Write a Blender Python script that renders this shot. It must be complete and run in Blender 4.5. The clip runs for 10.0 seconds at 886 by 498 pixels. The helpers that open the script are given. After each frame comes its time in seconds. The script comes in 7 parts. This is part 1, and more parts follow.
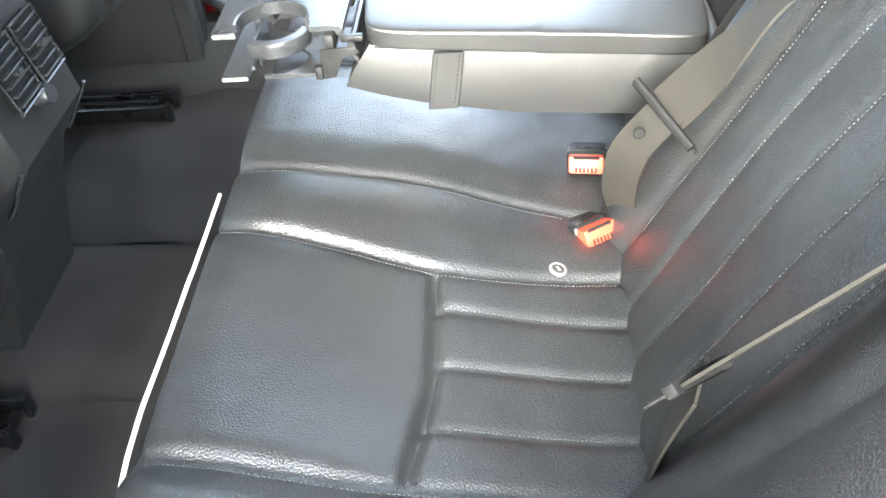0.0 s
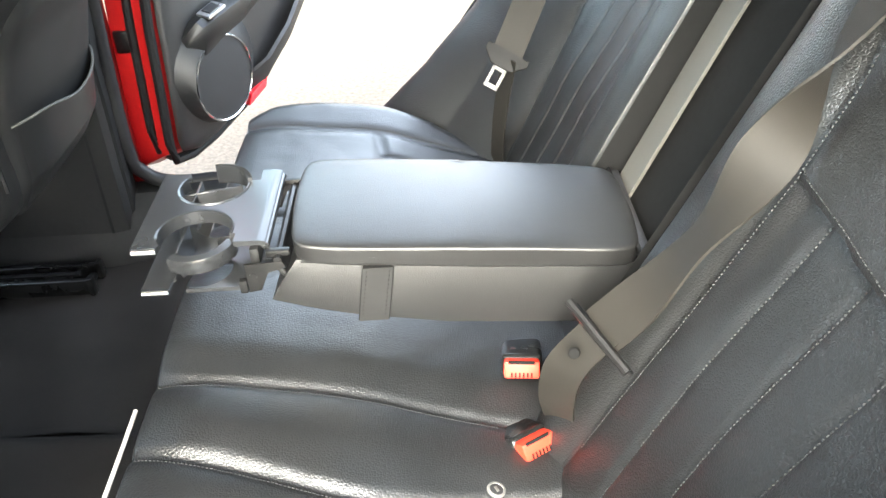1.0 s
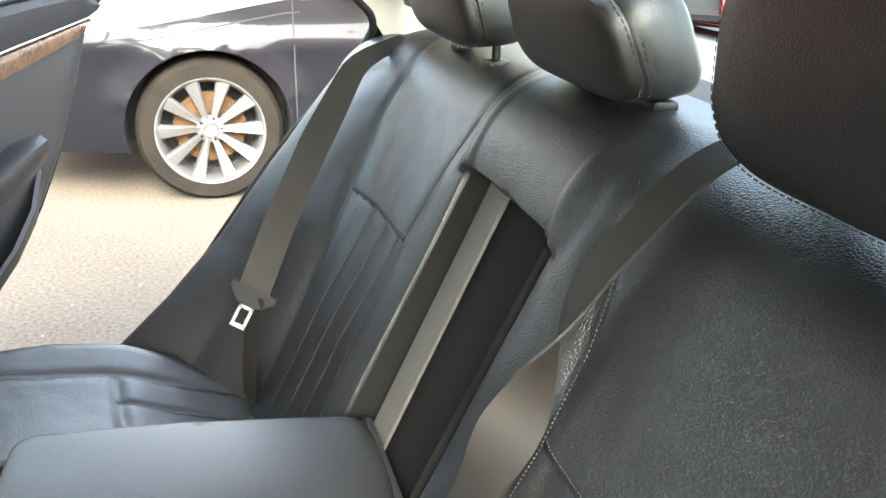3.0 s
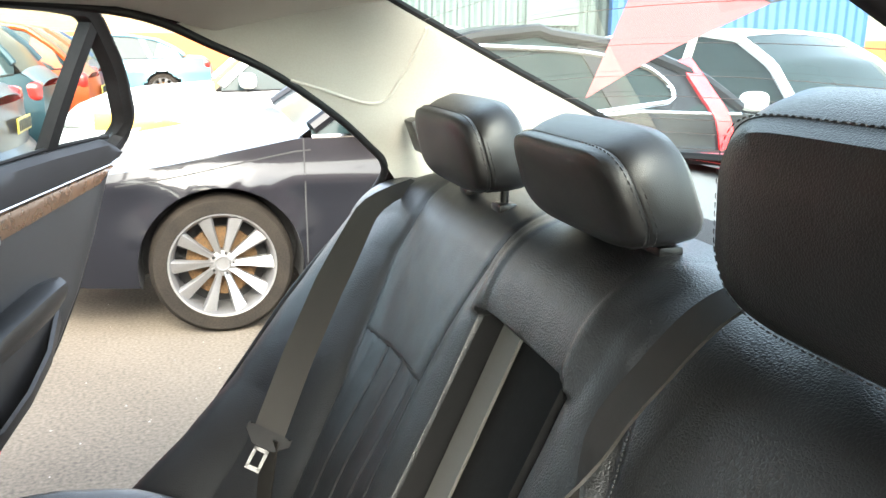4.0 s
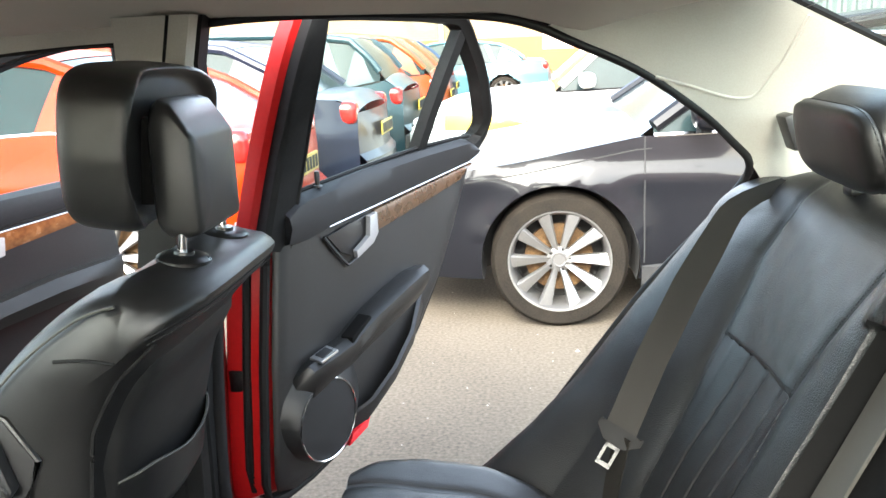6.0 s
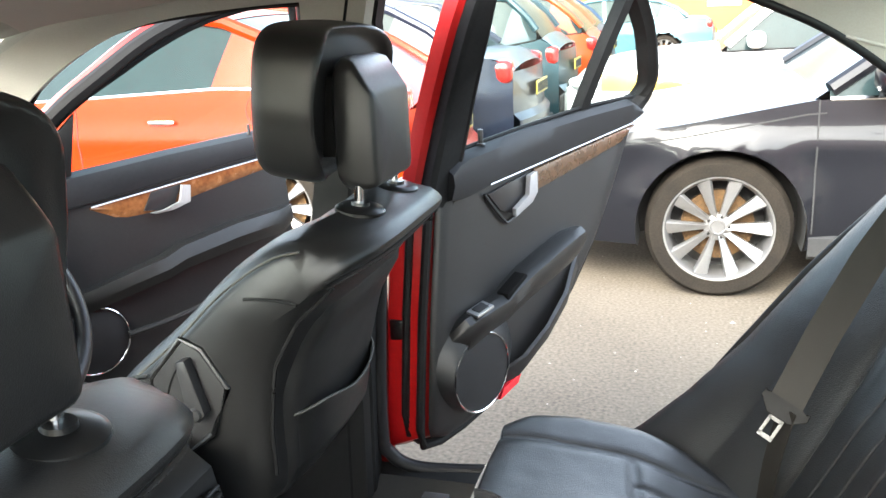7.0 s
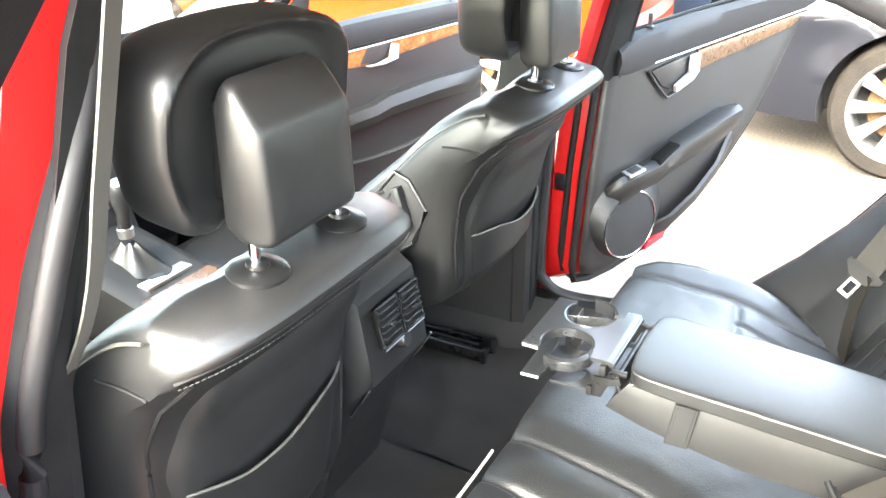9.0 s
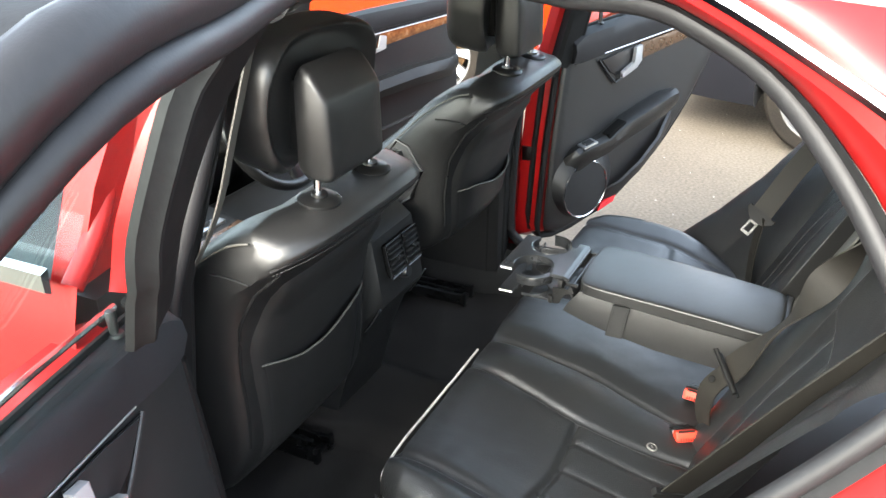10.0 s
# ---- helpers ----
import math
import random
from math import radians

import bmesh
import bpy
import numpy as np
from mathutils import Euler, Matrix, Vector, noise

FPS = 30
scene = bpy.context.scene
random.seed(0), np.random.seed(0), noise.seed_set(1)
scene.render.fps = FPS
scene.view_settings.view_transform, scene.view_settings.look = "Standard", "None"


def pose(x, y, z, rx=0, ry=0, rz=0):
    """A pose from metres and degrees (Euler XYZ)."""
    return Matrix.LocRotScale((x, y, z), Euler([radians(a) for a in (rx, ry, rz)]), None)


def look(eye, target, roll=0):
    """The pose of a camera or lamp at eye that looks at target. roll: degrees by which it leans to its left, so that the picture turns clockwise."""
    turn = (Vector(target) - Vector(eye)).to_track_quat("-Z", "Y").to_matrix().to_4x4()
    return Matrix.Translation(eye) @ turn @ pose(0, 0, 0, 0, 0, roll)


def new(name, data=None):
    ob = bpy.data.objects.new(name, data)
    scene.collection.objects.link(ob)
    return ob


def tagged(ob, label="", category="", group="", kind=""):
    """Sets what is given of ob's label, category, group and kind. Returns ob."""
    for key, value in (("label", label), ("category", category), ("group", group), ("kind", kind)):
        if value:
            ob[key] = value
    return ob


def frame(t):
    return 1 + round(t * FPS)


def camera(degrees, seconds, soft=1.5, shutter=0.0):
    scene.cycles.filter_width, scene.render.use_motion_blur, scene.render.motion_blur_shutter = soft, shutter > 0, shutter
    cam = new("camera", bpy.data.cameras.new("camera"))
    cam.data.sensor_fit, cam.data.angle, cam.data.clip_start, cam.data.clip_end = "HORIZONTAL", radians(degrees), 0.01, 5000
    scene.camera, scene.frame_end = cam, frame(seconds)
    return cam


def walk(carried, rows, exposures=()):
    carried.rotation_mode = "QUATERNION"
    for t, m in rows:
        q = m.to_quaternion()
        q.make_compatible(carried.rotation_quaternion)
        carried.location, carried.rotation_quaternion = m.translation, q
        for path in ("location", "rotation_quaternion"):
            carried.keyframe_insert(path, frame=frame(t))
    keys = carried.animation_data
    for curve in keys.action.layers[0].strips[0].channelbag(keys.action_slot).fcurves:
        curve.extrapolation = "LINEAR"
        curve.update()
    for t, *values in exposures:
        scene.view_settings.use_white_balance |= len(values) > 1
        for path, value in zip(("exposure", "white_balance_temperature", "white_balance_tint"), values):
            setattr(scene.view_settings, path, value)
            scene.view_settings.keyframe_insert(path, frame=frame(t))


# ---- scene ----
cam = camera(56.2, 10.0)
PATH = [
    (0, (0.041, -0.839, 1.186), (-0.124, 0.615, -0.176), -6.4),
    (0.5, (0.051, -0.8, 1.211), (-0.005, 0.722, -0.085), -3.8),
    (1, (0.051, -0.755, 1.241), (0.047, 0.882, 0.093), -3.4),
    (1.5, (0.062, -0.726, 1.259), (0.12, 0.976, 0.21), -2.9),
    (2, (0.07, -0.71, 1.269), (0.219, 1.022, 0.282), -2.3),
    (2.5, (0.085, -0.697, 1.278), (0.517, 1.017, 0.343), 0.8),
    (3, (0.088, -0.688, 1.284), (0.653, 1.072, 0.519), 1.9),
    (3.2, (0.089, -0.687, 1.286), (0.678, 1.093, 0.588), 1.6),
    (4.3, (0.072, -0.704, 1.317), (0.6, 1.173, 0.872), 0.3),
    (4.5, (0.07, -0.703, 1.319), (0.534, 1.192, 0.88), -0.3),
    (5, (0.042, -0.699, 1.31), (0.267, 1.24, 0.876), -1.0),
    (5.5, (0.035, -0.693, 1.308), (0.004, 1.255, 0.858), -2.1),
    (6.8, (0.011, -0.714, 1.308), (-0.433, 1.164, 0.78), -2.3),
    (7, (0.006, -0.721, 1.31), (-0.532, 1.126, 0.762), -2.6),
    (7.5, (0.002, -0.74, 1.31), (-0.742, 1.017, 0.709), -3.6),
    (8, (0.026, -0.765, 1.323), (-0.855, 0.915, 0.691), -4.5),
    (8.5, (0.081, -0.863, 1.371), (-0.845, 0.733, 0.6), -4.5),
    (9, (0.154, -1.02, 1.428), (-0.742, 0.546, 0.566), -2.1),
    (9.5, (0.237, -1.201, 1.49), (-0.633, 0.371, 0.612), -2.2),
    (10, (0.29, -1.384, 1.522), (-0.529, 0.21, 0.634), -1.4),
]
walk(cam, [(t, look(eye, target, roll)) for t, eye, target, roll in PATH],
     exposures=[(t, stops, kelvin, 5) for t, stops, kelvin in (
         (0.0, 6.0, 6350), (0.5, 5.65, 6550), (1.0, 5.25, 6600), (2.0, 5.3, 6600), (2.5, 5.05, 6600), (3.0, 4.6, 6600), (4.5, 4.15, 6550), (7.0, 4.2, 6450),
         (7.5, 4.3, 6500), (8.0, 4.6, 6600), (8.5, 5.2, 6650), (9.0, 5.8, 6650), (9.5, 5.0, 6500), (10.0, 4.15, 6450))])

# ---- world and light ----
SUN_EL, SUN_AZ = 34.0, 190.0
world = bpy.data.worlds.new("world")
scene.world = world
world.use_nodes = True
wn = world.node_tree.nodes
wl = world.node_tree.links
sky = wn.new("ShaderNodeTexSky")
sky.sky_type = "NISHITA"
sky.sun_disc = False
sky.sun_elevation = radians(SUN_EL)
sky.sun_rotation = radians(SUN_AZ)
sky.air_density, sky.dust_density, sky.ozone_density = 1.0, 2.5, 1.0
wn["Background"].inputs["Strength"].default_value = 0.15
haze = wn.new("ShaderNodeHueSaturation")
haze.inputs["Saturation"].default_value = 0.55
wl.new(sky.outputs["Color"], haze.inputs["Color"])
wl.new(haze.outputs["Color"], wn["Background"].inputs["Color"])
sun_data = bpy.data.lights.new("sun", "SUN")
sun_data.energy, sun_data.angle, sun_data.color = 0.65, radians(35), (1.0, 0.93, 0.82)
sun = new("sun", sun_data)
sun.rotation_euler = (radians(90 - SUN_EL), 0, radians(180 - SUN_AZ))

# ---- materials ----
def material(name, color, rough=0.5, metal=0.0, var=0.12, scale=6.0, fine=120.0, bump=0.0, bump_scale=400.0, spec=0.5, voronoi=False, rough_var=0.1, coat=0.0, color2=None, rand=0.0):
    m = bpy.data.materials.new(name)
    m.use_nodes = True
    n, l = m.node_tree.nodes, m.node_tree.links
    b = n["Principled BSDF"]
    b.inputs["Roughness"].default_value = rough
    b.inputs["Metallic"].default_value = metal
    b.inputs["Specular IOR Level"].default_value = spec
    b.inputs["Coat Weight"].default_value = coat
    b.inputs["Coat Roughness"].default_value = 0.05
    co = n.new("ShaderNodeTexCoord")
    n1 = n.new("ShaderNodeTexNoise")
    n1.inputs["Scale"].default_value, n1.inputs["Detail"].default_value = scale, 6
    n2 = n.new("ShaderNodeTexNoise")
    n2.inputs["Scale"].default_value, n2.inputs["Detail"].default_value = fine, 3
    for t in (n1, n2):
        l.new(co.outputs["Object"], t.inputs["Vector"])
    mx = n.new("ShaderNodeMath")
    mx.operation = "ADD"
    l.new(n1.outputs["Fac"], mx.inputs[0])
    l.new(n2.outputs["Fac"], mx.inputs[1])
    half = n.new("ShaderNodeMath")
    half.operation = "MULTIPLY"
    half.inputs[1].default_value = 0.5
    l.new(mx.outputs[0], half.inputs[0])
    ramp = n.new("ShaderNodeValToRGB")
    c2 = color2 or tuple(min(1.0, c * (1 + 2 * var)) for c in color)
    c1 = tuple(c * (1 - 2 * var) for c in color) if not color2 else color
    ramp.color_ramp.elements[0].position, ramp.color_ramp.elements[1].position = 0.3, 0.7
    ramp.color_ramp.elements[0].color = (*c1, 1)
    ramp.color_ramp.elements[1].color = (*c2, 1)
    l.new(half.outputs[0], ramp.inputs["Fac"])
    out = ramp.outputs["Color"]
    if rand:
        info = n.new("ShaderNodeObjectInfo")
        hsv = n.new("ShaderNodeHueSaturation")
        mr = n.new("ShaderNodeMapRange")
        mr.inputs["To Min"].default_value, mr.inputs["To Max"].default_value = 1 - rand, 1 + rand
        l.new(info.outputs["Random"], mr.inputs["Value"])
        l.new(mr.outputs[0], hsv.inputs["Value"])
        l.new(out, hsv.inputs["Color"])
        out = hsv.outputs["Color"]
    l.new(out, b.inputs["Base Color"])
    if rough_var:
        rr = n.new("ShaderNodeMapRange")
        rr.inputs["To Min"].default_value, rr.inputs["To Max"].default_value = max(0.02, rough - rough_var), min(1, rough + rough_var)
        l.new(n1.outputs["Fac"], rr.inputs["Value"])
        l.new(rr.outputs[0], b.inputs["Roughness"])
    if bump:
        bp = n.new("ShaderNodeBump")
        bp.inputs["Strength"].default_value = bump
        bp.inputs["Distance"].default_value = 0.001
        if voronoi:
            v = n.new("ShaderNodeTexVoronoi")
            v.feature = "DISTANCE_TO_EDGE"
            v.inputs["Scale"].default_value = bump_scale
            warp = n.new("ShaderNodeMixRGB")
            warp.inputs["Fac"].default_value = 0.004
            l.new(co.outputs["Object"], warp.inputs["Color1"])
            l.new(n2.outputs["Color"], warp.inputs["Color2"])
            l.new(warp.outputs[0], v.inputs["Vector"])
            mr2 = n.new("ShaderNodeMapRange")
            mr2.inputs["From Max"].default_value = 0.25
            l.new(v.outputs["Distance"], mr2.inputs["Value"])
            l.new(mr2.outputs[0], bp.inputs["Height"])
        else:
            v = n.new("ShaderNodeTexNoise")
            v.inputs["Scale"].default_value, v.inputs["Detail"].default_value = bump_scale, 3
            l.new(co.outputs["Object"], v.inputs["Vector"])
            l.new(v.outputs["Fac"], bp.inputs["Height"])
        l.new(bp.outputs[0], b.inputs["Normal"])
    return m


def glass_material(name, tint=(0.9, 0.95, 0.95), clear=0.85, rough=0.0):
    m = bpy.data.materials.new(name)
    m.use_nodes = True
    n, l = m.node_tree.nodes, m.node_tree.links
    n.remove(n["Principled BSDF"])
    tr = n.new("ShaderNodeBsdfTransparent")
    tr.inputs["Color"].default_value = (*tint, 1)
    gl = n.new("ShaderNodeBsdfGlossy")
    gl.inputs["Roughness"].default_value = rough
    lw = n.new("ShaderNodeLayerWeight")
    pw = n.new("ShaderNodeMath")
    pw.operation = "POWER"
    pw.inputs[1].default_value = 5.0
    fr = n.new("ShaderNodeMath")
    fr.operation = "MULTIPLY_ADD"
    fr.inputs[1].default_value, fr.inputs[2].default_value = 0.55, 0.035
    l.new(lw.outputs["Facing"], pw.inputs[0])
    l.new(pw.outputs[0], fr.inputs[0])
    mix = n.new("ShaderNodeMixShader")
    l.new(fr.outputs[0], mix.inputs["Fac"])
    l.new(tr.outputs[0], mix.inputs[1])
    l.new(gl.outputs[0], mix.inputs[2])
    l.new(mix.outputs[0], n["Material Output"].inputs["Surface"])
    return m


LEATHER = material("leather_black", (0.0085, 0.0085, 0.0085), 0.36, var=0.12, scale=9, fine=60, bump=0.16, bump_scale=600, spec=0.42, voronoi=True, rough_var=0.06)
LEATHER_SEAT = material("leather_seat", (0.0072, 0.0075, 0.0077), 0.36, var=0.12, scale=7, fine=40, bump=0.27, bump_scale=330, spec=0.5, voronoi=True, rough_var=0.04)
VINYL = material("vinyl_soft_black", (0.013, 0.013, 0.0135), 0.45, var=0.10, scale=8, bump=0.35, bump_scale=700, rough_var=0.06, spec=0.38)
PLASTIC = material("plastic_black", (0.014, 0.014, 0.015), 0.38, var=0.10, scale=12, bump=0.15, bump_scale=900)
PLASTIC_MATT = material("plastic_matt_black", (0.010, 0.010, 0.010), 0.5, var=0.12, scale=10, bump=0.3, bump_scale=900, spec=0.22)
PLASTIC_SILK = material("plastic_silk_grey", (0.013, 0.0135, 0.0142), 0.24, metal=0.0, var=0.08, scale=14, bump=0.05)
RUBBER = material("rubber_black", (0.007, 0.007, 0.0072), 0.65, var=0.15, scale=20, bump=0.15, bump_scale=300, spec=0.12)
SEAL = material("seal_rubber_satin", (0.009, 0.009, 0.0098), 0.50, var=0.12, scale=14, bump=0.1, bump_scale=500, spec=0.22)
GUIDE = material("guide_gloss_black", (0.006, 0.006, 0.006), 0.30, var=0.1, scale=20, spec=0.25)
GRAIN = material("leather_coarse_grain", (0.0085, 0.0086, 0.0087), 0.34, var=0.12, scale=9, fine=60, bump=0.22, bump_scale=460, voronoi=True, rough_var=0.06)
SILVER = material("handle_silver_paint", (0.30, 0.30, 0.305), 0.38, metal=0.25, var=0.03)
LEDGE = material("ledge_blue_black_vinyl", (0.012, 0.0125, 0.0145), 0.55, var=0.1, scale=8, bump=0.35, bump_scale=800, spec=0.3)
CARPET = material("carpet_black", (0.0135, 0.0122, 0.0112), 0.95, var=0.34, scale=7, fine=900, bump=1.0, bump_scale=1500, spec=0.15)
BELT = material("belt_webbing_grey", (0.0090, 0.0081, 0.0066), 0.68, var=0.1, scale=30, fine=800, bump=0.2, bump_scale=1400, spec=0.2)
STRAP = material("strap_olive_grey", (0.038, 0.0365, 0.031), 0.7, var=0.08, scale=30, fine=700, bump=0.3, bump_scale=1200)
THREAD = material("thread_grey", (0.013, 0.0132, 0.0135), 0.9, var=0.1)
THREAD_DARK = material("thread_dark", (0.020, 0.020, 0.021), 0.7, var=0.1)
PIPING = material("piping_white", (0.42, 0.40, 0.37), 0.5, var=0.12, scale=15)
CHROME = material("chrome", (0.75, 0.75, 0.76), 0.12, metal=1.0, var=0.02, rough_var=0.05)
SATIN = material("satin_metal", (0.55, 0.55, 0.55), 0.32, metal=1.0, var=0.04, rough_var=0.08)
STEEL_DARK = material("steel_dark", (0.022, 0.022, 0.022), 0.35, metal=0.8, var=0.2)
BUCKLE_RED = material("buckle_red", (0.50, 0.03, 0.014), 0.55, var=0.08, scale=30, spec=0.25)
HEADLINER = material("headliner_grey_cloth", (0.50, 0.48, 0.43), 0.9, var=0.05, scale=5, fine=700, bump=0.5, bump_scale=1300, spec=0.2)
PILLAR_TRIM = material("pillar_trim_grey", (0.36, 0.348, 0.31), 0.75, var=0.04, scale=5, fine=400, bump=0.3, bump_scale=900, spec=0.3)
RED = material("paint_red", (0.27, 0.007, 0.007), 0.34, var=0.05, scale=3, coat=0.05, rough_var=0.03, spec=0.22)
WOOD = material("wood_burr_brown", (0.032, 0.017, 0.009), 0.28, var=0.3, scale=25, fine=90, coat=0.35, color2=(0.090, 0.047, 0.024))
GRILLE = material("speaker_mesh_black", (0.012, 0.012, 0.013), 0.6, var=0.25, scale=30, fine=900, bump=0.8, bump_scale=1500, spec=0.25)
WOOD_WARM = material("wood_burr_orange", (0.10, 0.035, 0.012), 0.25, var=0.3, scale=25, fine=90, coat=0.6, color2=(0.26, 0.11, 0.04))
GLASS_REAR = glass_material("rear_window_glass", (0.59, 0.66, 0.64))
GLASS = glass_material("window_glass", (0.86, 0.92, 0.91))
REFLECTOR = material("reflector_red", (0.65, 0.02, 0.03), 0.15, var=0.25, scale=150, fine=400, coat=0.5)
TONGUE = material("tongue_steel", (0.035, 0.035, 0.035), 0.4, metal=0.6, var=0.05)
SCREW = material("airbag_tag_metal", (0.2, 0.2, 0.19), 0.5, metal=0.7, var=0.1)
# near-black for small dark parts, and for the shade painted into the armrest hollow
DEEP_BLACK = material("deep_black_and_shade", (0.006, 0.006, 0.006), 0.9, var=0.1, spec=0.05)


# ---- mesh helpers ----
def link_mesh(name, bm, mat, smooth=True):
    me = bpy.data.meshes.new(name)
    bmesh.ops.recalc_face_normals(bm, faces=bm.faces[:])
    bm.to_mesh(me)
    bm.free()
    if smooth:
        me.shade_smooth()
        me.set_sharp_from_angle(angle=radians(38))
    me.materials.append(mat)
    return me


def standing(ob):
    """Where an object stands, through its parents."""
    here = Matrix.Translation(ob.location)
    if ob.parent is None:
        return here
    return standing(ob.parent) @ ob.matrix_parent_inverse @ here


def part(name, bm, mat, parent=None, label="", smooth=True):
    ob = new(name, link_mesh(name, bm, mat, smooth))
    if parent is not None:
        ob.parent = parent
        ob.matrix_parent_inverse = standing(parent).inverted()
    if label:
        ob["label"] = label
    return ob


def thing(name, at, label, category, group="", kind=""):
    ob = new(name)
    ob.location = at
    ob.empty_display_size = 0.05
    return tagged(ob, label, category, group, kind)


def join(*bms):
    out = bms[0]
    for b in bms[1:]:
        tmp = bpy.data.meshes.new("tmp")
        b.to_mesh(tmp)
        b.free()
        out.from_mesh(tmp)
        bpy.data.meshes.remove(tmp)
    return out


def grid(nu, nv, f):
    bm = bmesh.new()
    rows = [[bm.verts.new(f(i / nu, j / nv)) for j in range(nv + 1)] for i in range(nu + 1)]
    for i in range(nu):
        for j in range(nv):
            bm.faces.new((rows[i][j], rows[i + 1][j], rows[i + 1][j + 1], rows[i][j + 1]))
    return bm


def loft(sections, closed=True, caps=True, ring=False):
    bm = bmesh.new()
    rows = [[bm.verts.new(p) for p in s] for s in sections]
    n = len(rows[0])
    m = len(rows)
    for i in range(m if ring else m - 1):
        a, b = rows[i], rows[(i + 1) % m]
        for j in range(n if closed else n - 1):
            k = (j + 1) % n
            bm.faces.new((a[j], a[k], b[k], b[j]))
    if caps and closed and not ring:
        bm.faces.new(rows[0])
        bm.faces.new(rows[-1])
    return bm


def rbox(size, at=(0, 0, 0), bevel=0.004, seg=2, m=None):
    bm = bmesh.new()
    bmesh.ops.create_cube(bm, size=1.0)
    for v in bm.verts:
        v.co = Vector((v.co.x * size[0], v.co.y * size[1], v.co.z * size[2]))
    if bevel:
        bmesh.ops.bevel(bm, geom=bm.edges[:], offset=bevel, segments=seg, profile=0.6, affect="EDGES")
    bm.transform((m or Matrix.Identity(4)) if m is None else m)
    bm.transform(Matrix.Translation(at))
    return bm


def prism(points, vec, bevel=0.0, seg=2):
    """Extrudes a flat polygon of 3D points along vec."""
    bm = bmesh.new()
    vec = Vector(vec)
    a = [bm.verts.new(p) for p in points]
    b = [bm.verts.new(Vector(p) + vec) for p in points]
    bm.faces.new(a)
    bm.faces.new(b[::-1])
    n = len(a)
    for i in range(n):
        bm.faces.new((a[i], a[(i + 1) % n], b[(i + 1) % n], b[i]))
    if bevel:
        bmesh.ops.bevel(bm, geom=bm.edges[:], offset=bevel, segments=seg, profile=0.6, affect="EDGES", clamp_overlap=True)
    return bm


def spline(points, n, closed=False):
    """n points along a Catmull-Rom curve through the points."""
    P = [Vector(p) for p in points]
    m = len(P)
    out = []
    total = m if closed else m - 1
    for i in range(n):
        u = i / (n if closed else n - 1) * total
        k = min(int(u), total - 1)
        t = u - k
        if closed:
            p0, p1, p2, p3 = P[(k - 1) % m], P[k % m], P[(k + 1) % m], P[(k + 2) % m]
        else:
            p0, p1, p2, p3 = P[max(k - 1, 0)], P[k], P[min(k + 1, m - 1)], P[min(k + 2, m - 1)]
        out.append(0.5 * ((2 * p1) + (p2 - p0) * t + (2 * p0 - 5 * p1 + 4 * p2 - p3) * t * t + (3 * p1 - p0 - 3 * p2 + p3) * t ** 3))
    return out


def tube(points, r, n=8, closed=False, taper=None):
    P = [Vector(p) for p in points]
    sections = []
    m = len(P)
    up = Vector((0, 0, 1))
    for i, p in enumerate(P):
        d = (P[(i + 1) % m] - P[i - 1]) if closed else (P[min(i + 1, m - 1)] - P[max(i - 1, 0)])
        d.normalize()
        side = d.cross(up)
        if side.length < 0.2:
            side = d.cross(Vector((1, 0, 0)))
        side.normalize()
        u2 = side.cross(d)
        rr = r if taper is None else r * taper(i / max(1, m - 1))
        sections.append([p + rr * (math.cos(a) * side + math.sin(a) * u2) for a in [2 * math.pi * k / n for k in range(n)]])
    return loft(sections, True, True, ring=closed)


def strap(points, sides, thick=0.0012):
    """A flat band: points along its middle, sides: half-width vectors."""
    sections = []
    P = [Vector(p) for p in points]
    m = len(P)
    for i, (p, s) in enumerate(zip(P, sides)):
        d = P[min(i + 1, m - 1)] - P[max(i - 1, 0)]
        s = Vector(s)
        nn = d.cross(s).normalized() * thick
        sections.append([p - s - nn, p + s - nn, p + s + nn, p - s + nn])
    return loft(sections)


def lathe(profile, n=32, m=None):
    """profile: (radius, height) pairs, turned round z."""
    bm = bmesh.new()
    rows = []
    for r, h in profile:
        if r < 1e-6:
            rows.append([bm.verts.new((0, 0, h))] * n)
        else:
            rows.append([bm.verts.new((r * math.cos(2 * math.pi * k / n), r * math.sin(2 * math.pi * k / n), h)) for k in range(n)])
    for a, b in zip(rows, rows[1:]):
        for k in range(n):
            q = []
            for v in (a[k], a[(k + 1) % n], b[(k + 1) % n], b[k]):
                if v not in q:
                    q.append(v)
            if len(q) > 2:
                bm.faces.new(q)
    if m is not None:
        bm.transform(m)
    return bm


def pillow(sx, sy, sz, e=0.45, n=18, shape=None):
    """A cushion: a cube of half sizes with its corners rounded (e small: squarer)."""
    bm = bmesh.new()
    bmesh.ops.create_cube(bm, size=2.0)
    bmesh.ops.subdivide_edges(bm, edges=bm.edges[:], cuts=n, use_grid_fill=True)
    for v in bm.verts:
        c = v.co
        p = 2 / e
        k = (abs(c.x) ** p + abs(c.y) ** p + abs(c.z) ** p) ** (-1 / p)
        q = Vector((c.x * k * sx, c.y * k * sy, c.z * k * sz))
        v.co = shape(q) if shape else q
    return bm


def smoothstep(a, b, x):
    t = max(0.0, min(1.0, (x - a) / (b - a)))
    return t * t * (3 - 2 * t)


def lerp_table(tab, x):
    if x <= tab[0][0]:
        return tab[0][1]
    for (a, va), (b, vb) in zip(tab, tab[1:]):
        if x <= b:
            return va + (vb - va) * (x - a) / (b - a)
    return tab[-1][1]


